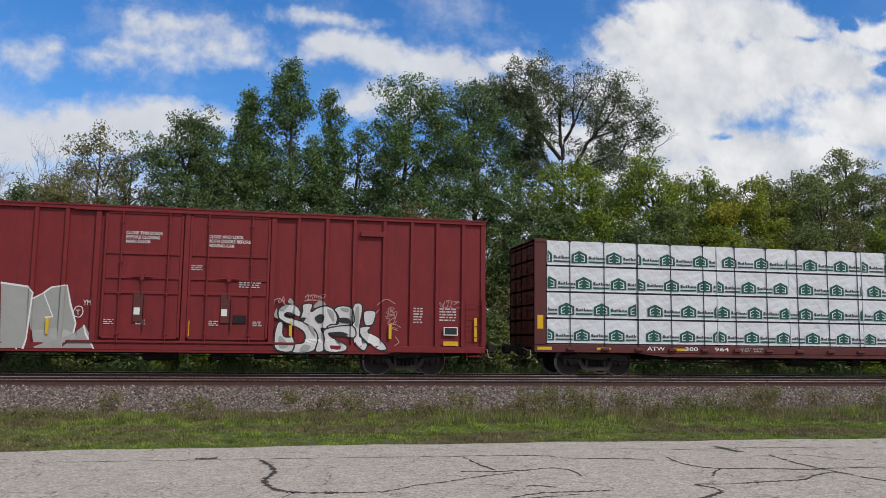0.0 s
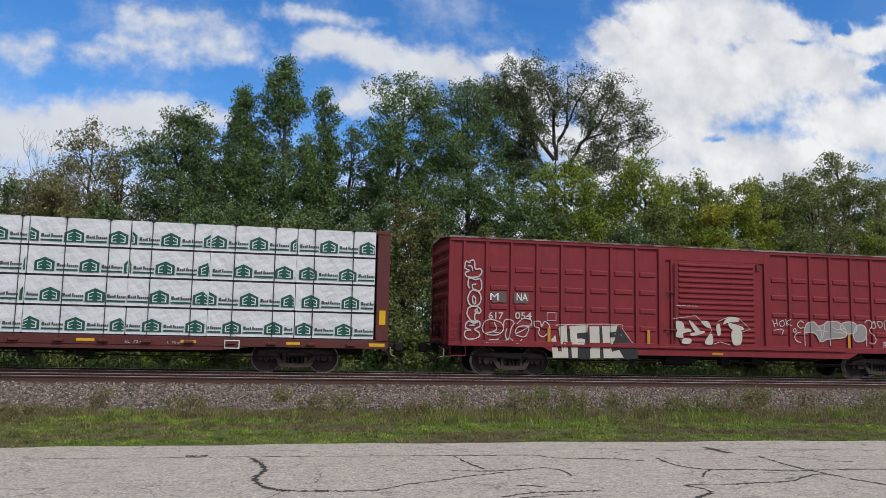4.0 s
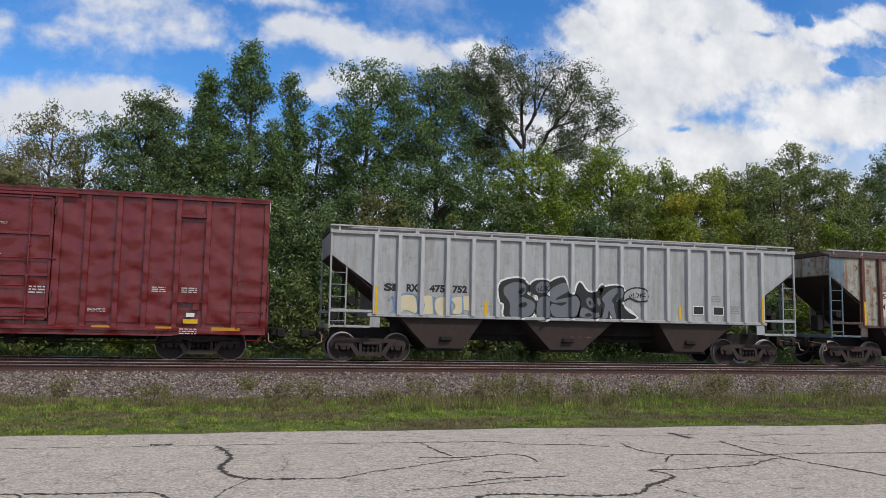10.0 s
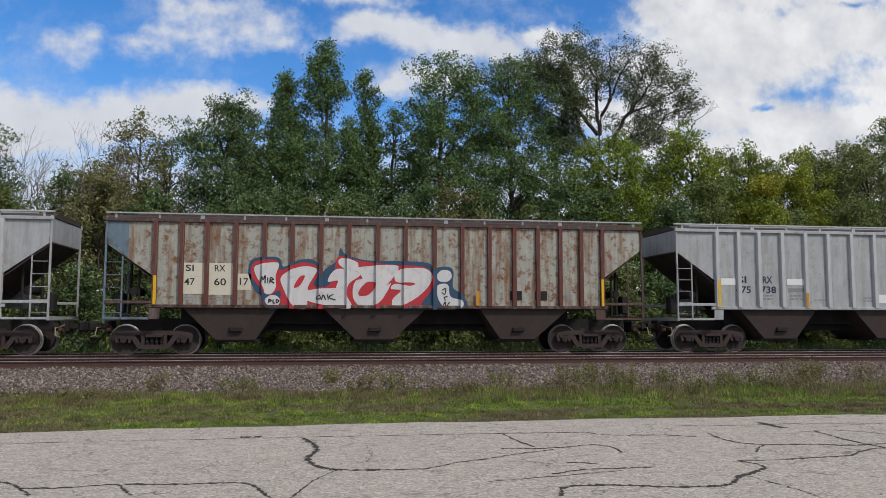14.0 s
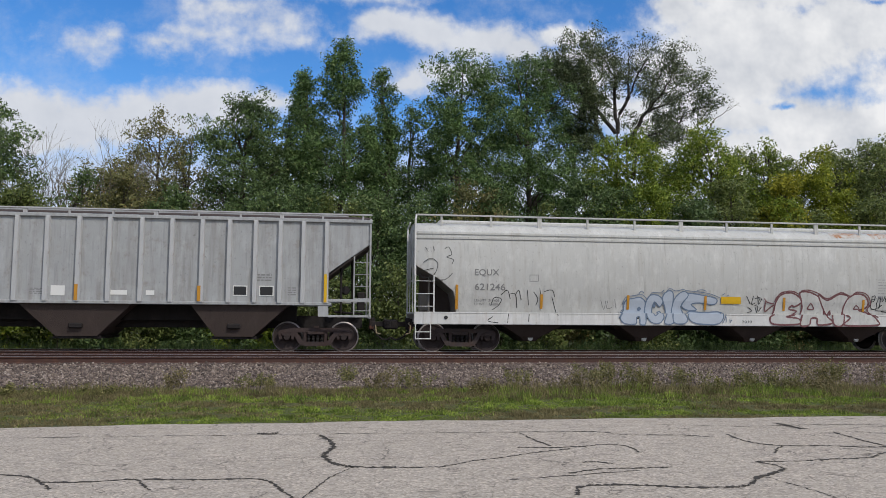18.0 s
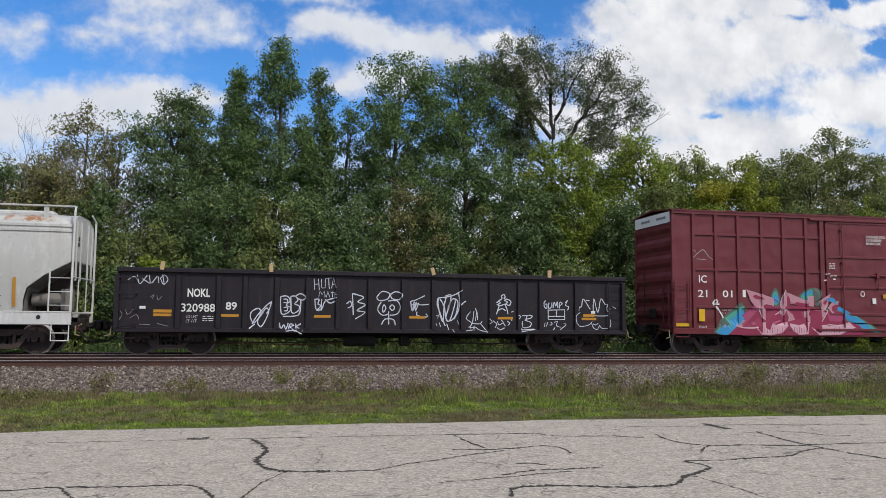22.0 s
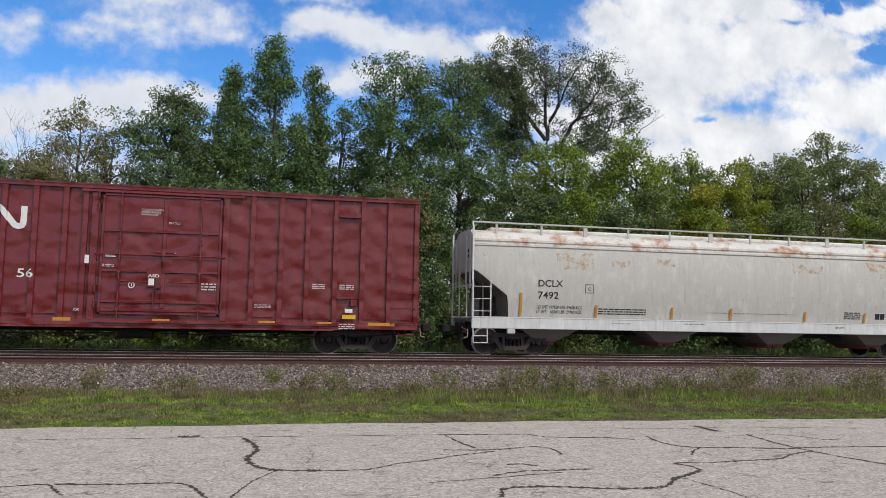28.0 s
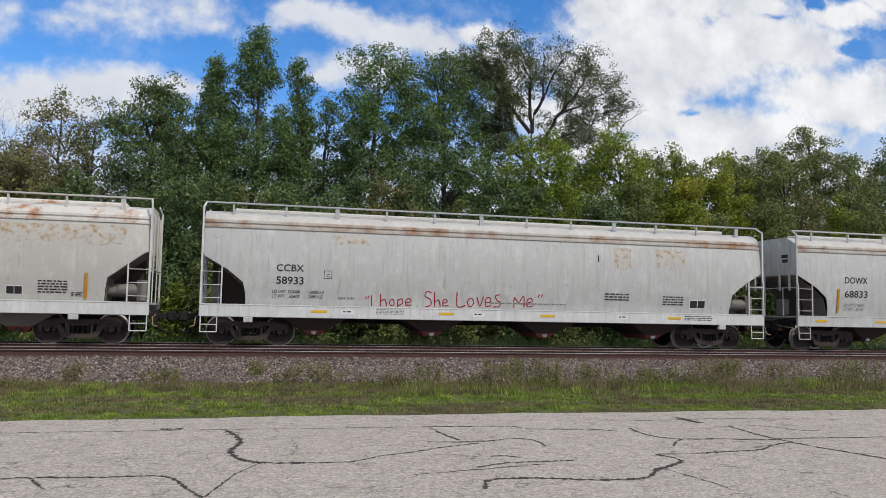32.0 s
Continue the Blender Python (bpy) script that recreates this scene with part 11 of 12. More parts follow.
def tags_h2(c):
    blot(c, [(4.31, 2.51), (4.40, 2.93), (4.81, 3.03), (5.24, 3.00), (5.39, 2.73), (5.87, 2.95), (6.31, 2.95), (6.49, 2.71), (6.52, 2.40), (6.65, 2.65), (7.04, 2.96), (7.12, 3.33), (7.33, 3.12), (7.97, 2.96), (8.87, 2.95), (9.92, 2.90), (10.08, 2.67), (10.24, 2.76), (10.58, 2.78), (10.75, 2.62), (10.73, 2.12), (11.02, 1.90), (11.05, 1.44), (8.84, 1.43), (5.67, 1.43), (4.92, 1.42), (4.74, 1.78), (4.52, 1.99)], NAVYPAINT, -0.0200, label="white and red sprayed lettering on navy blue")
    blot(c, [(4.40, 2.45), (4.49, 2.87), (5.15, 2.93), (5.30, 2.62), (5.87, 2.86), (6.34, 2.80), (6.46, 2.52), (6.30, 2.15), (6.74, 2.13), (6.94, 2.53), (7.07, 3.07), (7.58, 2.97), (8.22, 2.88), (8.93, 2.82), (9.78, 2.77), (10.09, 2.49), (10.07, 2.11), (9.76, 1.68), (9.50, 1.48), (7.56, 1.45), (5.48, 1.44), (5.30, 1.97), (4.92, 1.84), (4.62, 2.14)], BRICK, -0.0240)
    blot(c, [(4.53, 2.75), (5.21, 2.85), (5.14, 2.45), (5.15, 2.09), (5.02, 1.89), (4.83, 1.89), (4.77, 2.08), (4.54, 2.45)], SPRAYED, -0.0280)
    blot(c, [(4.83, 1.69), (4.99, 1.84), (5.20, 1.81), (5.29, 1.66), (5.20, 1.51), (4.95, 1.50)], SPRAYED, -0.0284)
    blot(c, [(5.30, 2.39), (5.68, 2.67), (6.12, 2.75), (6.41, 2.65), (6.30, 2.40), (6.14, 2.09), (6.10, 1.46), (5.82, 1.45), (5.61, 1.60), (5.39, 2.03)], SPRAYED, -0.0288)
    blot(c, [(6.16, 2.00), (7.22, 2.07), (7.25, 1.93), (6.96, 1.53), (6.09, 1.69)], SPRAYED, -0.0292)
    blot(c, [(6.74, 2.28), (7.03, 2.68), (7.77, 2.53), (7.41, 2.22), (7.34, 1.85), (7.51, 1.47), (7.02, 1.46), (7.12, 1.76), (7.25, 2.07), (7.01, 2.07), (7.06, 2.31)], SPRAYED, -0.0280)
    blot(c, [(7.17, 3.02), (7.68, 2.88), (7.57, 2.55), (7.10, 2.81)], SPRAYED, -0.0284)
    blot(c, [(7.61, 2.72), (8.87, 2.82), (8.88, 2.54), (8.60, 2.17), (8.74, 2.23), (8.46, 1.73), (8.20, 1.55), (7.82, 1.48), (7.56, 1.73), (7.54, 2.10), (7.64, 2.32), (7.83, 2.38), (7.72, 2.56)], SPRAYED, -0.0288)
    blot(c, [(8.93, 2.64), (9.52, 2.74), (9.91, 2.68), (10.07, 2.43), (9.83, 2.02), (9.37, 1.67), (8.84, 1.47), (8.79, 1.73), (9.05, 2.01), (8.73, 2.06), (8.86, 2.22), (9.31, 2.16), (9.51, 2.22), (9.38, 2.27), (8.89, 2.29)], SPRAYED, -0.0292)
    blot(c, [(10.21, 2.52), (10.37, 2.67), (10.61, 2.65), (10.69, 2.46), (10.53, 2.30), (10.27, 2.33)], SPRAYED, -0.0280)
    blot(c, [(10.23, 2.18), (10.56, 2.21), (10.65, 1.83), (11.01, 1.71), (11.04, 1.52), (10.87, 1.44), (10.54, 1.44), (10.35, 1.58), (10.22, 1.86)], SPRAYED, -0.0284)
    blot(c, [(5.70, 2.09), (5.86, 2.40), (6.03, 2.46), (5.99, 2.31), (5.86, 2.12)], BRICK, -0.0340)
    blot(c, [(7.73, 2.00), (7.96, 2.26), (8.23, 2.26), (8.21, 2.07), (8.01, 1.86), (7.74, 1.84)], BRICK, -0.0344)
    scrawl(c, [[(4.68, 2.24), (4.73, 2.42), (4.77, 2.30), (4.83, 2.45), (4.83, 2.21)]], 0.035, INK, True, -0.0380)
    scrawl(c, [[(4.90, 2.39), (4.91, 2.21)]], 0.035, INK, True, -0.0385)
    scrawl(c, [[(4.97, 2.21), (4.99, 2.39), (5.08, 2.33), (4.99, 2.30), (5.10, 2.21)]], 0.035, INK, True, -0.0390)
    scrawl(c, [[(6.39, 1.76), (6.49, 1.85), (6.52, 1.74), (6.39, 1.73)]], 0.035, INK, True, -0.0380)
    scrawl(c, [[(6.56, 1.70), (6.61, 1.86), (6.69, 1.70)]], 0.035, INK, True, -0.0385)
    scrawl(c, [[(6.75, 1.87), (6.77, 1.70)]], 0.035, INK, True, -0.0390)
    scrawl(c, [[(6.93, 1.88), (6.79, 1.78), (7.00, 1.70)]], 0.035, INK, True, -0.0380)
    scrawl(c, [[(4.95, 1.60), (4.95, 1.71), (5.03, 1.67), (4.96, 1.65)]], 0.035, INK, True, -0.0385)
    scrawl(c, [[(5.08, 1.71), (5.08, 1.60), (5.14, 1.60)]], 0.035, INK, True, -0.0390)
    scrawl(c, [[(5.18, 1.71), (5.26, 1.67), (5.18, 1.60), (5.18, 1.71)]], 0.035, INK, True, -0.0380)
    scrawl(c, [[(10.36, 2.02), (10.49, 2.08), (10.46, 1.90), (10.36, 1.96)]], 0.035, INK, True, -0.0385)
    scrawl(c, [[(10.42, 1.80), (10.55, 1.83)]], 0.035, INK, True, -0.0390)
    scrawl(c, [[(10.45, 1.80), (10.48, 1.68)]], 0.035, INK, True, -0.0380)
    scrawl(c, [[(10.41, 1.55), (10.48, 1.65), (10.51, 1.52), (10.62, 1.65)]], 0.035, INK, True, -0.0385)


# ---- the train is put together ----
train = [
    (wagon_a(), -11.8), (lumber_flat(), 8.55), (wagon_mna(), 33.14),
    (wagon_cn(("40", "68", "48"), ("215 100", "70900", "6275"), "maroon single-door box wagon with a white ribbon emblem"), 54.12),
    (rib_hopper("pale grey ribbed hopper wagon with grey bubble lettering", PALE, RIBPALE, PALE, marks_h1, walk=RIBPALE), 71.69),
    (rib_hopper("rust-streaked grey hopper wagon with red and white lettering", RUSTED, RUST, RUSTTRIM, marks_h2, BLUEGREY, PALE), 90.26),
    (rib_hopper("pale grey ribbed hopper wagon with dark blue numbers", PALE, RIBPALE, PALE, marks_h3, walk=RIBPALE), 108.52),
    (tank_hopper("off-white smooth covered hopper wagon with outlined painted lettering", CREAM, CREAM, 19.78,
                 dict(bays=(3.9, 7.8, 11.65, 15.5), strips=[(1.37, 1.36, 2.15), (4.15, 1.4, 1.87), (7.07, 1.4, 1.87), (9.75, 1.4, 1.87), (12.55, 1.4, 1.85), (15.45, 1.4, 1.8), (18.2, 1.4, 2.25)],
                      bay=GRIME, strip_y=-0.04, sill=SILLWHITE, end=PALEBAY), marks_acf), 127.02),
    (gondola(), 148.0), (wagon_ic(), 166.04),
    (wagon_cn(("40", "70", "56"), ("214400", "71600", "6275"), "maroon single-door box wagon with a white ribbon emblem, cleaner paint"), 184.2),
    (tank_hopper("white covered hopper wagon with rust stains and a high roof walk", STAINED, ROOFRUST, 19.28,
                 dict(bays=(2.75, 7.2, 11.5, 15.65), straight=1, sill=SILLWHITE, strips=[(1.68, 1.3, 2.08), (4.36, 1.3, 1.72), (7.17, 1.3, 1.7), (9.44, 1.3, 1.72), (12.42, 1.3, 1.66), (14.91, 1.3, 1.66), (17.5, 1.35, 2.1)],
                      bay=PALEBAY, outlet=REDGATE, cap=GRIME, end=PALEBAY), marks_dclx), 201.71),
    (tank_hopper("weathered white covered hopper wagon with a red painted sentence", CREAM, STAINED, 19.5,
                 dict(bays=(3.5, 7.35, 11.32, 15.39), strips=[], sill=SILLWHITE, sill_strips=(3.6, 7.7, 11.2, 15.9), outlet=REDGATE, cap=GREYCAP, walk=WALKGREY, eave=RUSTLINE, end=PALEBAY), marks_ccbx), 222.42),
    (tank_hopper("white covered hopper wagon with a rusty eave line", CREAM, STAINED, 19.5,
                 dict(bays=(3.5, 7.35, 11.32, 15.39), strips=[(1.77, 1.4, 2.3)], sill_strips=(1.0, 3.6), eave=RUSTLINE, end=PALEBAY), marks_dowx), 243.3),
]
lumber_load()
lumber_at = 8.55
for (ob, _), tags in zip(train, (tags_A, None, tags_mna, None, tags_h1, tags_h2, None, tags_acf, tags_gon, tags_ic, None, None, tags_ccbx, None)):
    if tags:
        tags(ob)
    if tags in (tags_h1, tags_h2):
        drape(ob, HOP_POSTS, 0.075, 0.113, out=0.035)
    elif tags is tags_A:
        drape(ob, TALL_POSTS_A, 0.065, 0.081, names=("graffiti", "lettering"), door=(5.9, 12.05))
for k in (7, 11, 12, 13):
    hug(train[k][0])
MARKS = ("lettering", "emblem", "graffiti", "stencil", "data", "placard")
drape(train[3][0], CN_POSTS, 0.085, 0.091, names=MARKS, door=(5.5, 10.3))
drape(train[10][0], CN_POSTS, 0.085, 0.091, names=MARKS, door=(5.5, 10.3))
drape(train[8][0], GON_POSTS, 0.08, 0.079, floor=0.83)
drape(train[9][0], IC_POSTS, 0.07, 0.056, names=MARKS, door=(5.8, 9.9), rails=(4.2, 2.96, 1.66))
drape(train[2][0], MNA_POSTS, 0.055, 0.027, names=MARKS, door=(7.3, 11.7))


# ---- loose ground cover and small pieces ----
def ties(track_ob, y):
    me = Geo().block(-0.115, -1.28, RAIL - 0.36, 0.115, 1.28, RAIL - 0.176, 0.012).mesh("tie")
    me.materials.append(TIE)
    plate = Geo().block(-0.09, -0.17, RAIL - 0.178, 0.09, 0.17, RAIL - 0.164, 0.004).mesh("tie_plate")
    plate.materials.append(STEEL)
    r = random.Random(int(y))
    for k in range(135):
        x = -21 + 0.5 * k
        t = part("tie", me, TIE, track_ob)
        t.location, t.rotation_euler = (x + r.uniform(-0.03, 0.03), y + GAUGE / 2 + r.uniform(-0.05, 0.05), r.uniform(-0.01, 0.006)), (0, 0, r.uniform(-0.02, 0.02))
        for q in (-GAUGE / 2, GAUGE / 2):
            p = part("tie_plate", plate, STEEL, t)
            p.location.y = q
    g = Geo()
    for k in list(range(-480, 0)) + list(range(135, 650)):
        x = -21 + 0.5 * k
        g.box(x - 0.115, y + GAUGE / 2 - 1.28, RAIL - 0.36, x + 0.115, y + GAUGE / 2 + 1.28, RAIL - 0.176)
    tagged(part("tie_row", g, TIE, track_ob), kind="stuff")


ties(near_track, NEAR)
ties(far_track, FAR)

STONE = pieces("ballast_stone", (0.040, 0.029, 0.025), (0.315, 0.245, 0.200), 0.9, (0.54, 0.46, 0.39))
BED = painted("ballast_bed", (0.075, 0.052, 0.047), 0.95, vary=0.25, scale=6, fine=45, bump=0.03, dirt=(0.07, 0.055, 0.05), dirt_from=0.45, dirt_to=0.7, dirt_scale=14)


def ballast():
    xs = np.concatenate([[-300, -60], np.linspace(-24, 40, 129), [70, 320]])
    ys = np.array([17.2, 17.6, 18.4, 19.2, 20.2, 20.9, 21.62, 21.8, 24.5, 28, 29.2, 30.4, 31.4])
    X, Y = np.meshgrid(xs, ys)
    Z = bank(X, Y) + 0.012 + 0.02 * rng.random(X.shape)
    Z[0], Z[-1] = bank(X[0], Y[0]) - 0.03, bank(X[-1], Y[-1]) - 0.03
    Y = Y + np.where(ys[:, None] < 18, 0.18 * np.sin(X * 0.8) + 0.12 * np.sin(X * 2.1 + 1), 0)
    n = len(xs)
    i = np.arange((len(ys) - 1) * n).reshape(-1, n)[:, :-1].ravel()
    tagged(new("ballast_bed", sheet("ballast_bed", np.stack([X, Y, Z], -1).reshape(-1, 3), np.stack([i, i + 1, i + n + 1, i + n], 1), BED, True)), "grey-brown crushed stone bed under the tracks", "ballast", kind="structure")
    m = 66000
    y = np.where(rng.random(m) < 0.72, rng.uniform(17.3, 21.7, m), rng.uniform(21.7, 30.6, m))
    x = rng.uniform(-0.62 * y, 1.32 * y, m)
    keep = (y > 17.5 + 0.3 * np.sin(x * 0.8) + rng.random(m) ** 3 * 0.8)
    x, y = x[keep], y[keep]
    m = len(x)
    z = bank(x, y) + 0.025
    s = rng.uniform(0.023, 0.048, m) * np.where(rng.random(m) < 0.05, 1.35, 1)
    base = np.array([(1, 0, 0), (0, 1, 0), (-1, 0, 0), (0, -1, 0), (0, 0, 0.8), (0, 0, -0.8)])
    a = rng.random(m) * 6.283
    c, d = np.cos(a), np.sin(a)
    v = base[None] * (0.65 + 0.7 * rng.random((m, 6, 1)))
    v = v + rng.normal(size=(m, 6, 3)) * 0.16
    v = np.stack([v[..., 0] * c[:, None] - v[..., 1] * d[:, None], v[..., 0] * d[:, None] + v[..., 1] * c[:, None], v[..., 2]], -1) * s[:, None, None]
    v += np.stack([x, y, z], -1)[:, None]
    tri = np.array([(0, 1, 4), (1, 2, 4), (2, 3, 4), (3, 0, 4), (1, 0, 5), (2, 1, 5), (3, 2, 5), (0, 3, 5)])
    f = (np.arange(m)[:, None, None] * 6 + tri[None]).reshape(-1, 3)
    tagged(new("ballast_stones", sheet("ballast_stones", v.reshape(-1, 3), f, STONE)), "loose grey and pinkish crushed stones", "ballast", kind="stuff")


ballast()

TURF = leafy("turf", (0.070, 0.108, 0.022), (0.40, 0.52, 0.078), (0.58, 0.53, 0.20), 0.3, 0.7, 2.2, 0.72)
DRY = leafy("dry_grass", (0.10, 0.088, 0.042), (0.34, 0.285, 0.135), (0.52, 0.44, 0.25), 0.3, 0.8, 2.2, 0.7)
WEED = leafy("weed_leaves", (0.085, 0.088, 0.036), (0.30, 0.285, 0.10), (0.52, 0.44, 0.20), 0.3, 0.7)


def blades(name, label, x, y, z, h, w, material, lean=0.35):
    m = len(x)
    a = rng.random(m) * 6.283
    dx, dy = np.cos(a) * w, np.sin(a) * w
    b = rng.random(m) * 6.283
    k = h * lean * rng.random(m)
    lx, ly = np.cos(b) * k, np.sin(b) * k
    v = np.stack([np.stack([x - dx, y - dy, z], -1), np.stack([x + dx, y + dy, z], -1), np.stack([x + lx, y + ly, z + h], -1)], 1).reshape(-1, 3)
    return tagged(new(name, sheet(name, v, np.arange(m * 3).reshape(-1, 3), material)), label, "grass", kind="stuff")


def verge():
    m = 300000
    y = 12.45 + 5.0 * rng.random(m) ** 0.9
    x = rng.uniform(-0.68 * y - 0.5, 1.28 * y + 0.5, m)
    ok = y > lip(x) - 0.03 + 0.12 * rng.random(m) ** 3 - 0.1 * (rng.random(m) < 0.08)
    x, y = x[ok], y[ok]
    green = np.array([noise.noise(Vector((p * 0.45, q * 0.9, 3.0))) for p, q in zip(x[::1], y[::1])])
    green = green - 0.22 * np.clip((y - 15.4) / 1.2, 0, 1) * 2 + np.where(x > 3, 0.05, 0.12 * np.cos(x * 0.5))
    g = green + rng.normal(size=len(x)) * 0.16 > -0.02 + 0.06 * (x > 5)
    clump = np.array([noise.noise(Vector((p * 3.1, q * 3.1, 5.0))) for p, q in zip(x, y)])
    h = rng.uniform(0.016, 0.042, len(x)) * np.clip(1 + 2.6 * clump, 0.4, 2.4) * np.interp(y, [12.5, 13.5, 15.5, 17], [0.8, 0.9, 1.0, 1.7])
    z = bank(x, y) - 0.005
    blades("lawn_grass", "short green verge grass", x[g], y[g], z[g], h[g], 0.013, TURF, 1.3)
    blades("dry_lawn_grass", "yellowed dry verge grass", x[~g], y[~g], z[~g], h[~g] * 1.1, 0.011, DRY, 1.3)
    # rough tufts towards the ballast
    k = 420
    cx, cy = rng.uniform(-14, 26, k), 17.3 - 1.9 * rng.random(k) ** 1.5
    big = rng.uniform(0.4, 1.0, k) * np.where(cx > 3, 1.15, 0.75)
    t = np.repeat(np.arange(k), 110)
    x = cx[t] + rng.normal(size=len(t)) * 0.16 * big[t]
    y = cy[t] + rng.normal(size=len(t)) * 0.12 * big[t]
    h = rng.uniform(0.06, 0.26, len(t)) * big[t]
    d = (t % 5 < 2)
    blades("grass_tufts", "rough green grass tufts beside the ballast", x[~d], y[~d], bank(x[~d], y[~d]) - 0.01, h[~d], 0.008, TURF, 0.8)
    blades("dry_grass_tufts", "rough yellowed grass tufts beside the ballast", x[d], y[d], bank(x[d], y[d]) - 0.01, h[d], 0.008, DRY, 0.8)
    n = 20000
    x = rng.uniform(-14, 26, n)
    y = rng.normal(17.1, 0.4, n)
    ok = np.array([noise.noise(Vector((p * 0.35, q * 0.3, 8.0))) for p, q in zip(x, y)]) > -0.05 - 0.2 * (x > 5)
    x, y = x[ok], y[ok]
    blades("tall_grass", "tall straggling grass along the ballast", x, y, bank(x, y) - 0.01, rng.uniform(0.06, 0.26, len(x)) * (0.6 + 0.9 * rng.random(len(x)) ** 2), 0.007, DRY, 0.6)
    n = 22000
    x = rng.uniform(-24, 46, n)
    y = rng.uniform(29.8, 34.5, n)
    blades("track_side_grass", "long rough grass behind the far track", x, y, bank(x, y) - 0.01, rng.uniform(0.25, 0.8, n), 0.012, GREEN, 0.6)


verge()


def weed(x, y, h, seed, material, wide=0.25):
    r = np.random.default_rng(seed)
    t = thing("weed_clump", "tall straggly weed with small leaves growing at the ballast", "weed", (x, y, float(bank(x, y)) - 0.02), group="weeds along the ballast")
    g, tips = Geo(), []
    for k in range(int(10 + 20 * wide)):
        b = Vector((r.normal() * wide * 0.7, r.normal() * 0.12, 0))
        e = b + Vector((r.normal() * 0.12, r.normal() * 0.1, h * r.uniform(0.55, 1.05)))
        part("stem", Geo().tube(b, e, 0.005, 0.002, 4, False), material, t)
        for q in (0.4, 0.6, 0.75, 0.9, 1.0):
            tips.append(tuple(b.lerp(e, q)))
    v, f = leaves_at(r, tips, 8, 0.055, 0.024)
    part("foliage", sheet("foliage", v, f, material), material, t)


spots = [(p, q - 0.35, h * 0.85, w) for p, q, h, w in [(5.1, 17.2, 0.55, 0.5), (5.8, 17.5, 0.75, 0.4), (6.5, 17.4, 0.7, 0.4), (7.0, 18.0, 0.5, 0.25), (8.9, 17.3, 0.55, 0.7), (9.8, 17.4, 0.55, 0.6), (11.1, 17.9, 0.8, 0.35), (11.6, 18.2, 0.7, 0.3), (12.2, 18.8, 0.6, 0.2),
         (13.3, 18.2, 0.6, 0.35), (15.0, 18.0, 0.75, 0.35), (15.9, 18.4, 0.7, 0.3), (1.0, 17.6, 0.6, 0.35), (1.6, 17.9, 0.5, 0.25), (-1.7, 18.2, 0.35, 0.4), (3.0, 17.2, 0.4, 0.4), (-4.6, 17.0, 0.25, 0.5), (18.4, 18.2, 0.7, 0.4),
         (20.5, 18.0, 0.6, 0.4), (4.1, 18.4, 0.5, 0.15), (8.0, 18.3, 0.5, 0.2), (-3.4, 18.0, 0.5, 0.1), (0.2, 19.0, 0.45, 0.1), (6.2, 19.3, 0.4, 0.12), (10.4, 17.1, 0.35, 0.5), (14.2, 17.4, 0.4, 0.4), (-6.5, 17.2, 0.3, 0.4)]]
for i, (x, y, h, w) in enumerate(spots):
    weed(x, y, h, 300 + i, WEED if i % 3 else DRY, w)

# ---- cracks in the car park, each filled with dark soil ----
FILL = painted("crack_fill", (0.055, 0.048, 0.04), 0.95, vary=0.3, scale=12, fine=60, bump=0.004)


def crack(points, wide, seed):
    r = random.Random(seed)
    p = curve(points, k=14)
    v, f = [], []
    for i, (x, y) in enumerate(p):
        a, b = p[max(0, i - 1)], p[min(len(p) - 1, i + 1)]
        d = Vector((b[0] - a[0], b[1] - a[1])).normalized()
        s = Vector((-d.y, d.x))
        jog = r.uniform(-1, 1) * (0.010 + 0.18 * wide)
        w = wide * r.choice((0.25, 0.5, 0.8, 1.0, 1.3)) * (0.35 if i in (0, len(p) - 1) else 1)
        v += [(x + s.x * (jog - w), y + s.y * (jog - w) * 1.5, 0.004), (x + s.x * (jog + w), y + s.y * (jog + w) * 1.5, 0.004)]
        if i:
            f.append((2 * i - 2, 2 * i - 1, 2 * i + 1, 2 * i))
    part("crack", Geo().add(v, f), FILL, park)


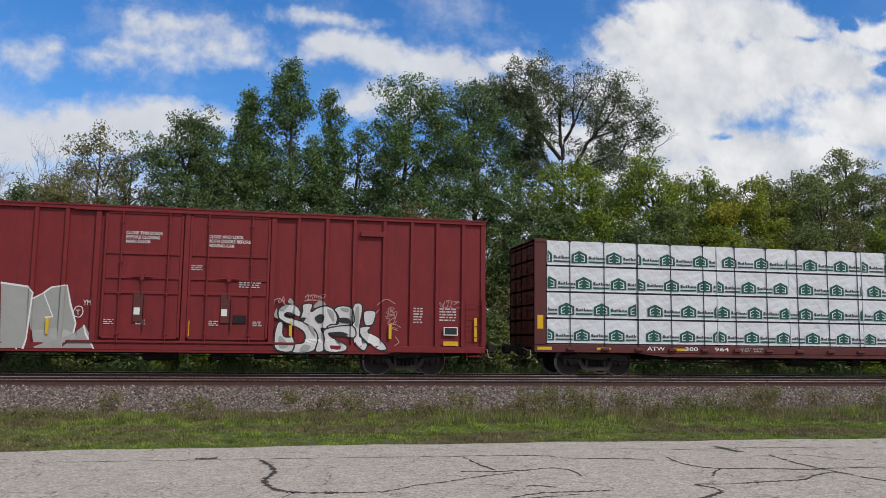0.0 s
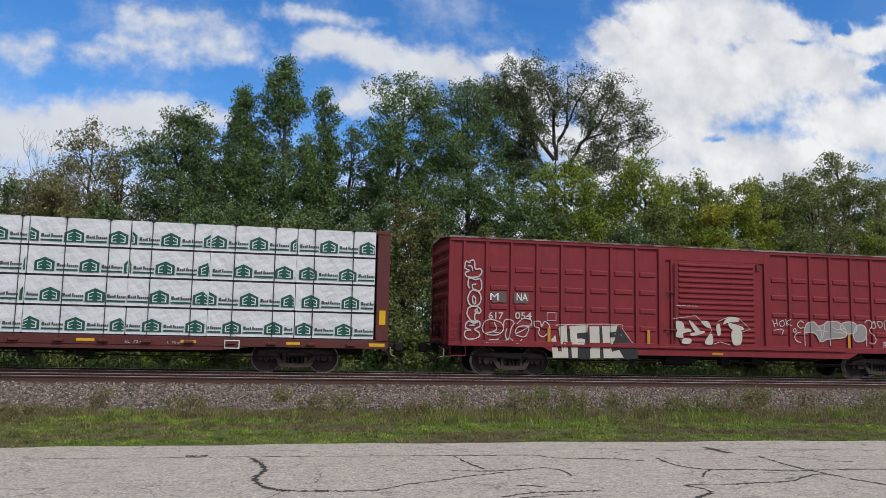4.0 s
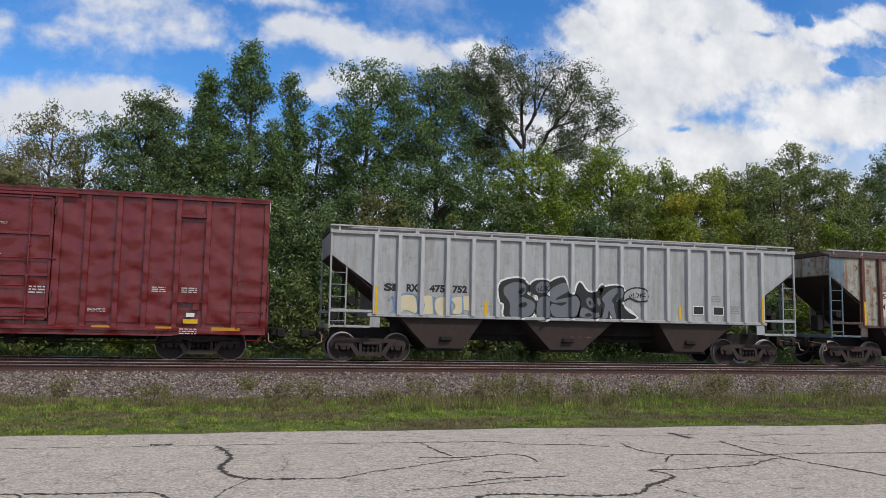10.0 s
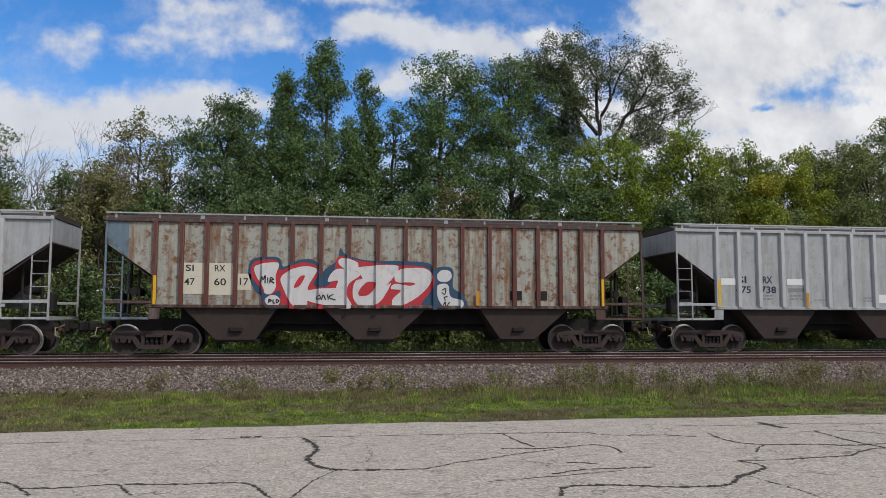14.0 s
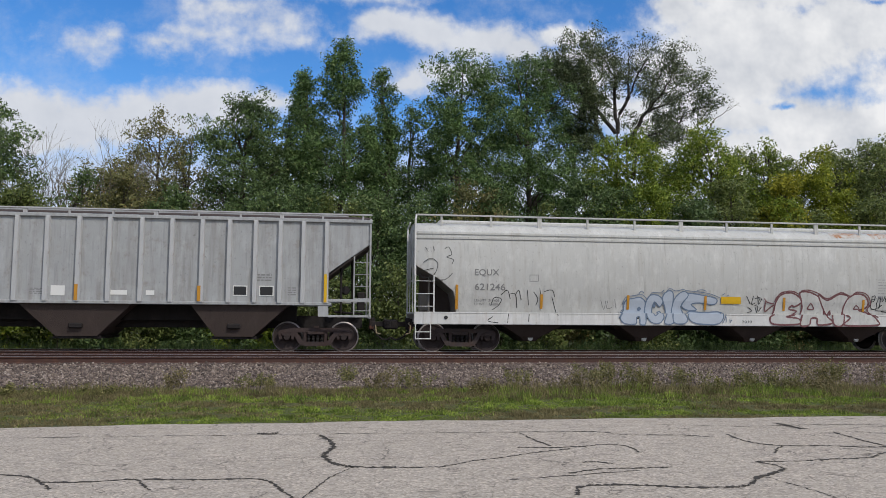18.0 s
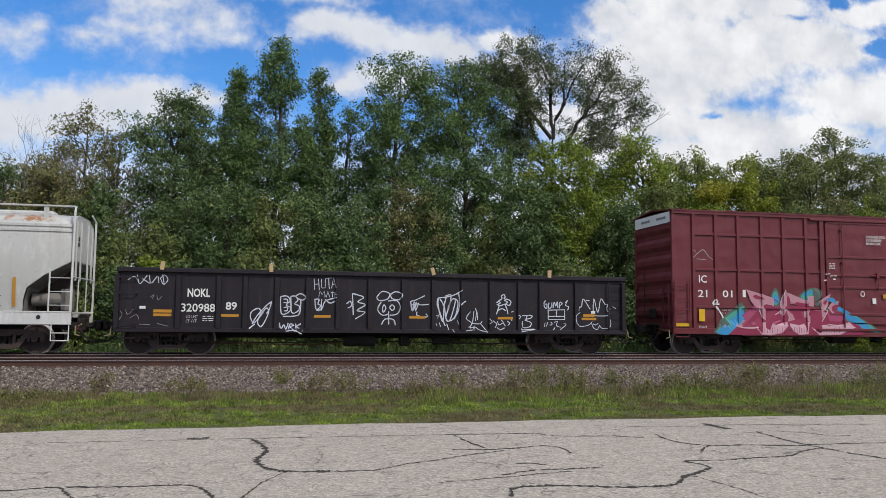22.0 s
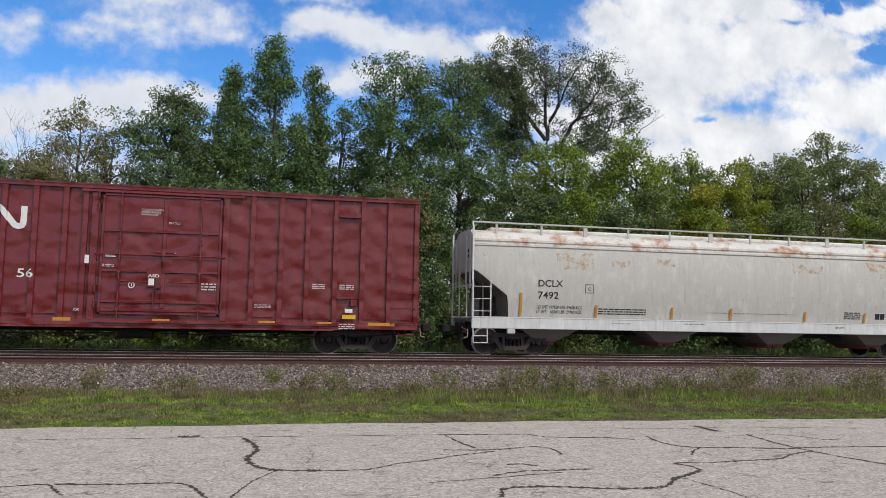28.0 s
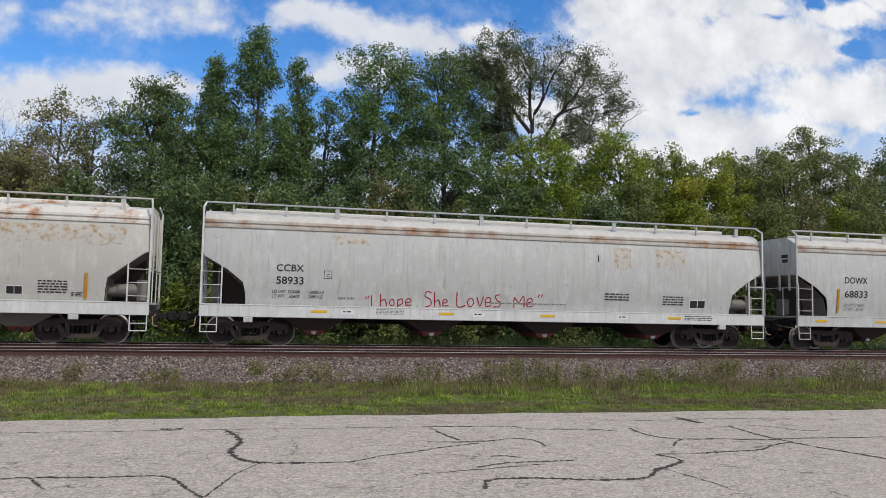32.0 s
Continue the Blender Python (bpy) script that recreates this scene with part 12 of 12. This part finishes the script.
LINES = [
    (0.034, [(-0.22, 11.22), (-0.11, 10.77), (-0.03, 10.31), (-0.08, 9.9), (-0.14, 9.59), (-0.06, 9.16), (0.06, 8.94), (0.3, 8.81), (0.65, 8.77)]),
    (0.012, [(0.09, 8.81), (0.17, 8.8), (-0.06, 8.27), (-0.19, 7.8), (-0.3, 7.3)]),
    (0.012, [(0.65, 8.77), (1.08, 8.75), (1.28, 8.86), (1.57, 9.1), (1.88, 9.24), (2.41, 9.57), (2.9, 9.8)]),
    (0.008, [(-6.0, 11.2), (-3.27, 11.3), (-2.39, 11.3), (-1.41, 11.3), (-0.68, 11.32), (0.52, 11.3), (2.26, 11.29)]),
    (0.016, [(2.26, 11.29), (3.08, 11.26), (3.74, 11.2), (4.05, 10.89), (4.78, 10.81), (5.17, 10.56)]),
    (0.024, [(2.57, 11.2), (2.63, 10.47), (2.71, 10.04)]),
    (0.018, [(2.25, 9.96), (2.71, 9.91), (3.1, 9.96), (3.48, 10.1), (3.68, 9.89), (3.66, 9.46)]),
    (0.014, [(2.42, 8.27), (2.83, 8.47), (3.22, 8.48), (3.62, 8.5)]),
    (0.016, [(2.76, 8.88), (2.9, 8.9), (3.09, 8.77)]),
    (0.02, [(5.48, 10.85), (5.44, 10.17), (5.69, 9.81), (6.3, 9.74), (6.78, 9.59), (7.24, 9.63), (8.09, 9.64), (10.5, 9.5)]),
    (0.026, [(7.16, 10.91), (7.08, 10.25), (7.07, 9.75), (7.12, 9.37), (7.18, 8.93), (7.27, 8.68), (7.5, 7.9)]),
    (0.014, [(4.78, 8.75), (5.27, 8.72), (5.68, 8.79), (6.27, 8.88), (6.61, 9.12), (7.01, 9.34), (7.1, 9.24)]),
    (0.012, [(7.51, 10.94), (7.83, 10.67), (8.03, 10.31), (8.32, 10.34)]),
    (0.014, [(5.72, 9.8), (5.47, 9.51), (5.31, 9.27)]),
    (0.05, [(-1.09, 11.42), (-0.95, 11.43), (-0.8, 11.44)]),
    (0.07, [(6.86, 11.89), (6.88, 11.55), (6.9, 11.24)]),
    (0.018, [(-4.2, 8.9), (-3.2, 8.68), (-2.88, 8.37), (-2.64, 7.97)]),
    (0.014, [(-2.86, 8.32), (-2.43, 8.28), (-1.99, 8.38), (-1.86, 8.15), (-1.71, 7.84)]),
    (0.018, [(-1.91, 8.37), (-1.39, 8.3), (-0.79, 8.28), (-0.6, 8.04), (-0.48, 7.66), (-0.3, 7.2)]),
    (0.024, [(4.78, 8.75), (4.85, 8.3), (4.35, 7.9), (4.09, 7.59), (3.81, 7.45), (3.31, 7.5), (2.9, 7.64), (2.38, 7.63), (2.21, 7.25)]),
    (0.012, [(4.41, 7.9), (4.51, 7.34), (4.55, 6.9)]),
    (0.007, [(1.67, 7.99), (2.3, 8.13), (3.24, 8.36)]),
    (0.008, [(4.9, 11.9), (6.2, 11.6), (7.5, 11.7), (9.5, 11.4)]),
    (0.008, [(8.4, 9.0), (9.2, 8.7), (10.1, 8.9), (11.2, 8.4)]),
]
for i, (w, p) in enumerate(LINES):
    crack(p, w, 40 + i)

# seconds, metres that the train has gone
TRAIN = [(0.0, 0.00), (1.0, -6.79), (2.0, -13.63), (3.0, -20.55), (3.5, -24.11), (5.5, -38.07), (6.0, -41.49), (7.0, -48.35), (8.0, -55.19), (9.0, -62.09), (10.0, -69.07), (11.0, -76.10), (12.0, -83.03), (13.0, -89.92), (14.0, -96.84), (14.5, -100.31), (16.5, -114.20), (17.0, -117.68), (18.0, -124.66), (19.0, -131.60), (20.0, -138.51), (21.0, -145.54), (22.0, -152.59), (23.0, -159.66), (24.0, -166.68), (24.5, -170.20), (26.5, -184.42), (27.0, -188.00), (28.0, -195.14), (29.0, -202.25), (30.0, -209.50), (31.0, -216.69), (32.0, -223.88)]


def gone(t):
    """How far the train has gone, between the rows too."""
    return float(np.interp(t, [a for a, _ in TRAIN], [b for _, b in TRAIN]))


def motions():
    for ob, u in train:
        walk(ob, [(t, pose(u + s, SIDE, RAIL)) for t, s in TRAIN])
    for ob, (x, y, z), k in load:
        walk(ob, [(t, pose(lumber_at + x + s, SIDE + y, RAIL + z)) for t, s in TRAIN])
    times = [k / 15 for k in range(481)]
    turns = [math.degrees(gone(t) / 0.457) for t in times]
    for q in (-0.885, 0.885):
        rows = [(t, pose(q, 0, 0.457, 0, a, 0)) for t, a in zip(times, turns)]
        for w, at in wheels:
            if at == q:
                walk(w, rows)


motions()
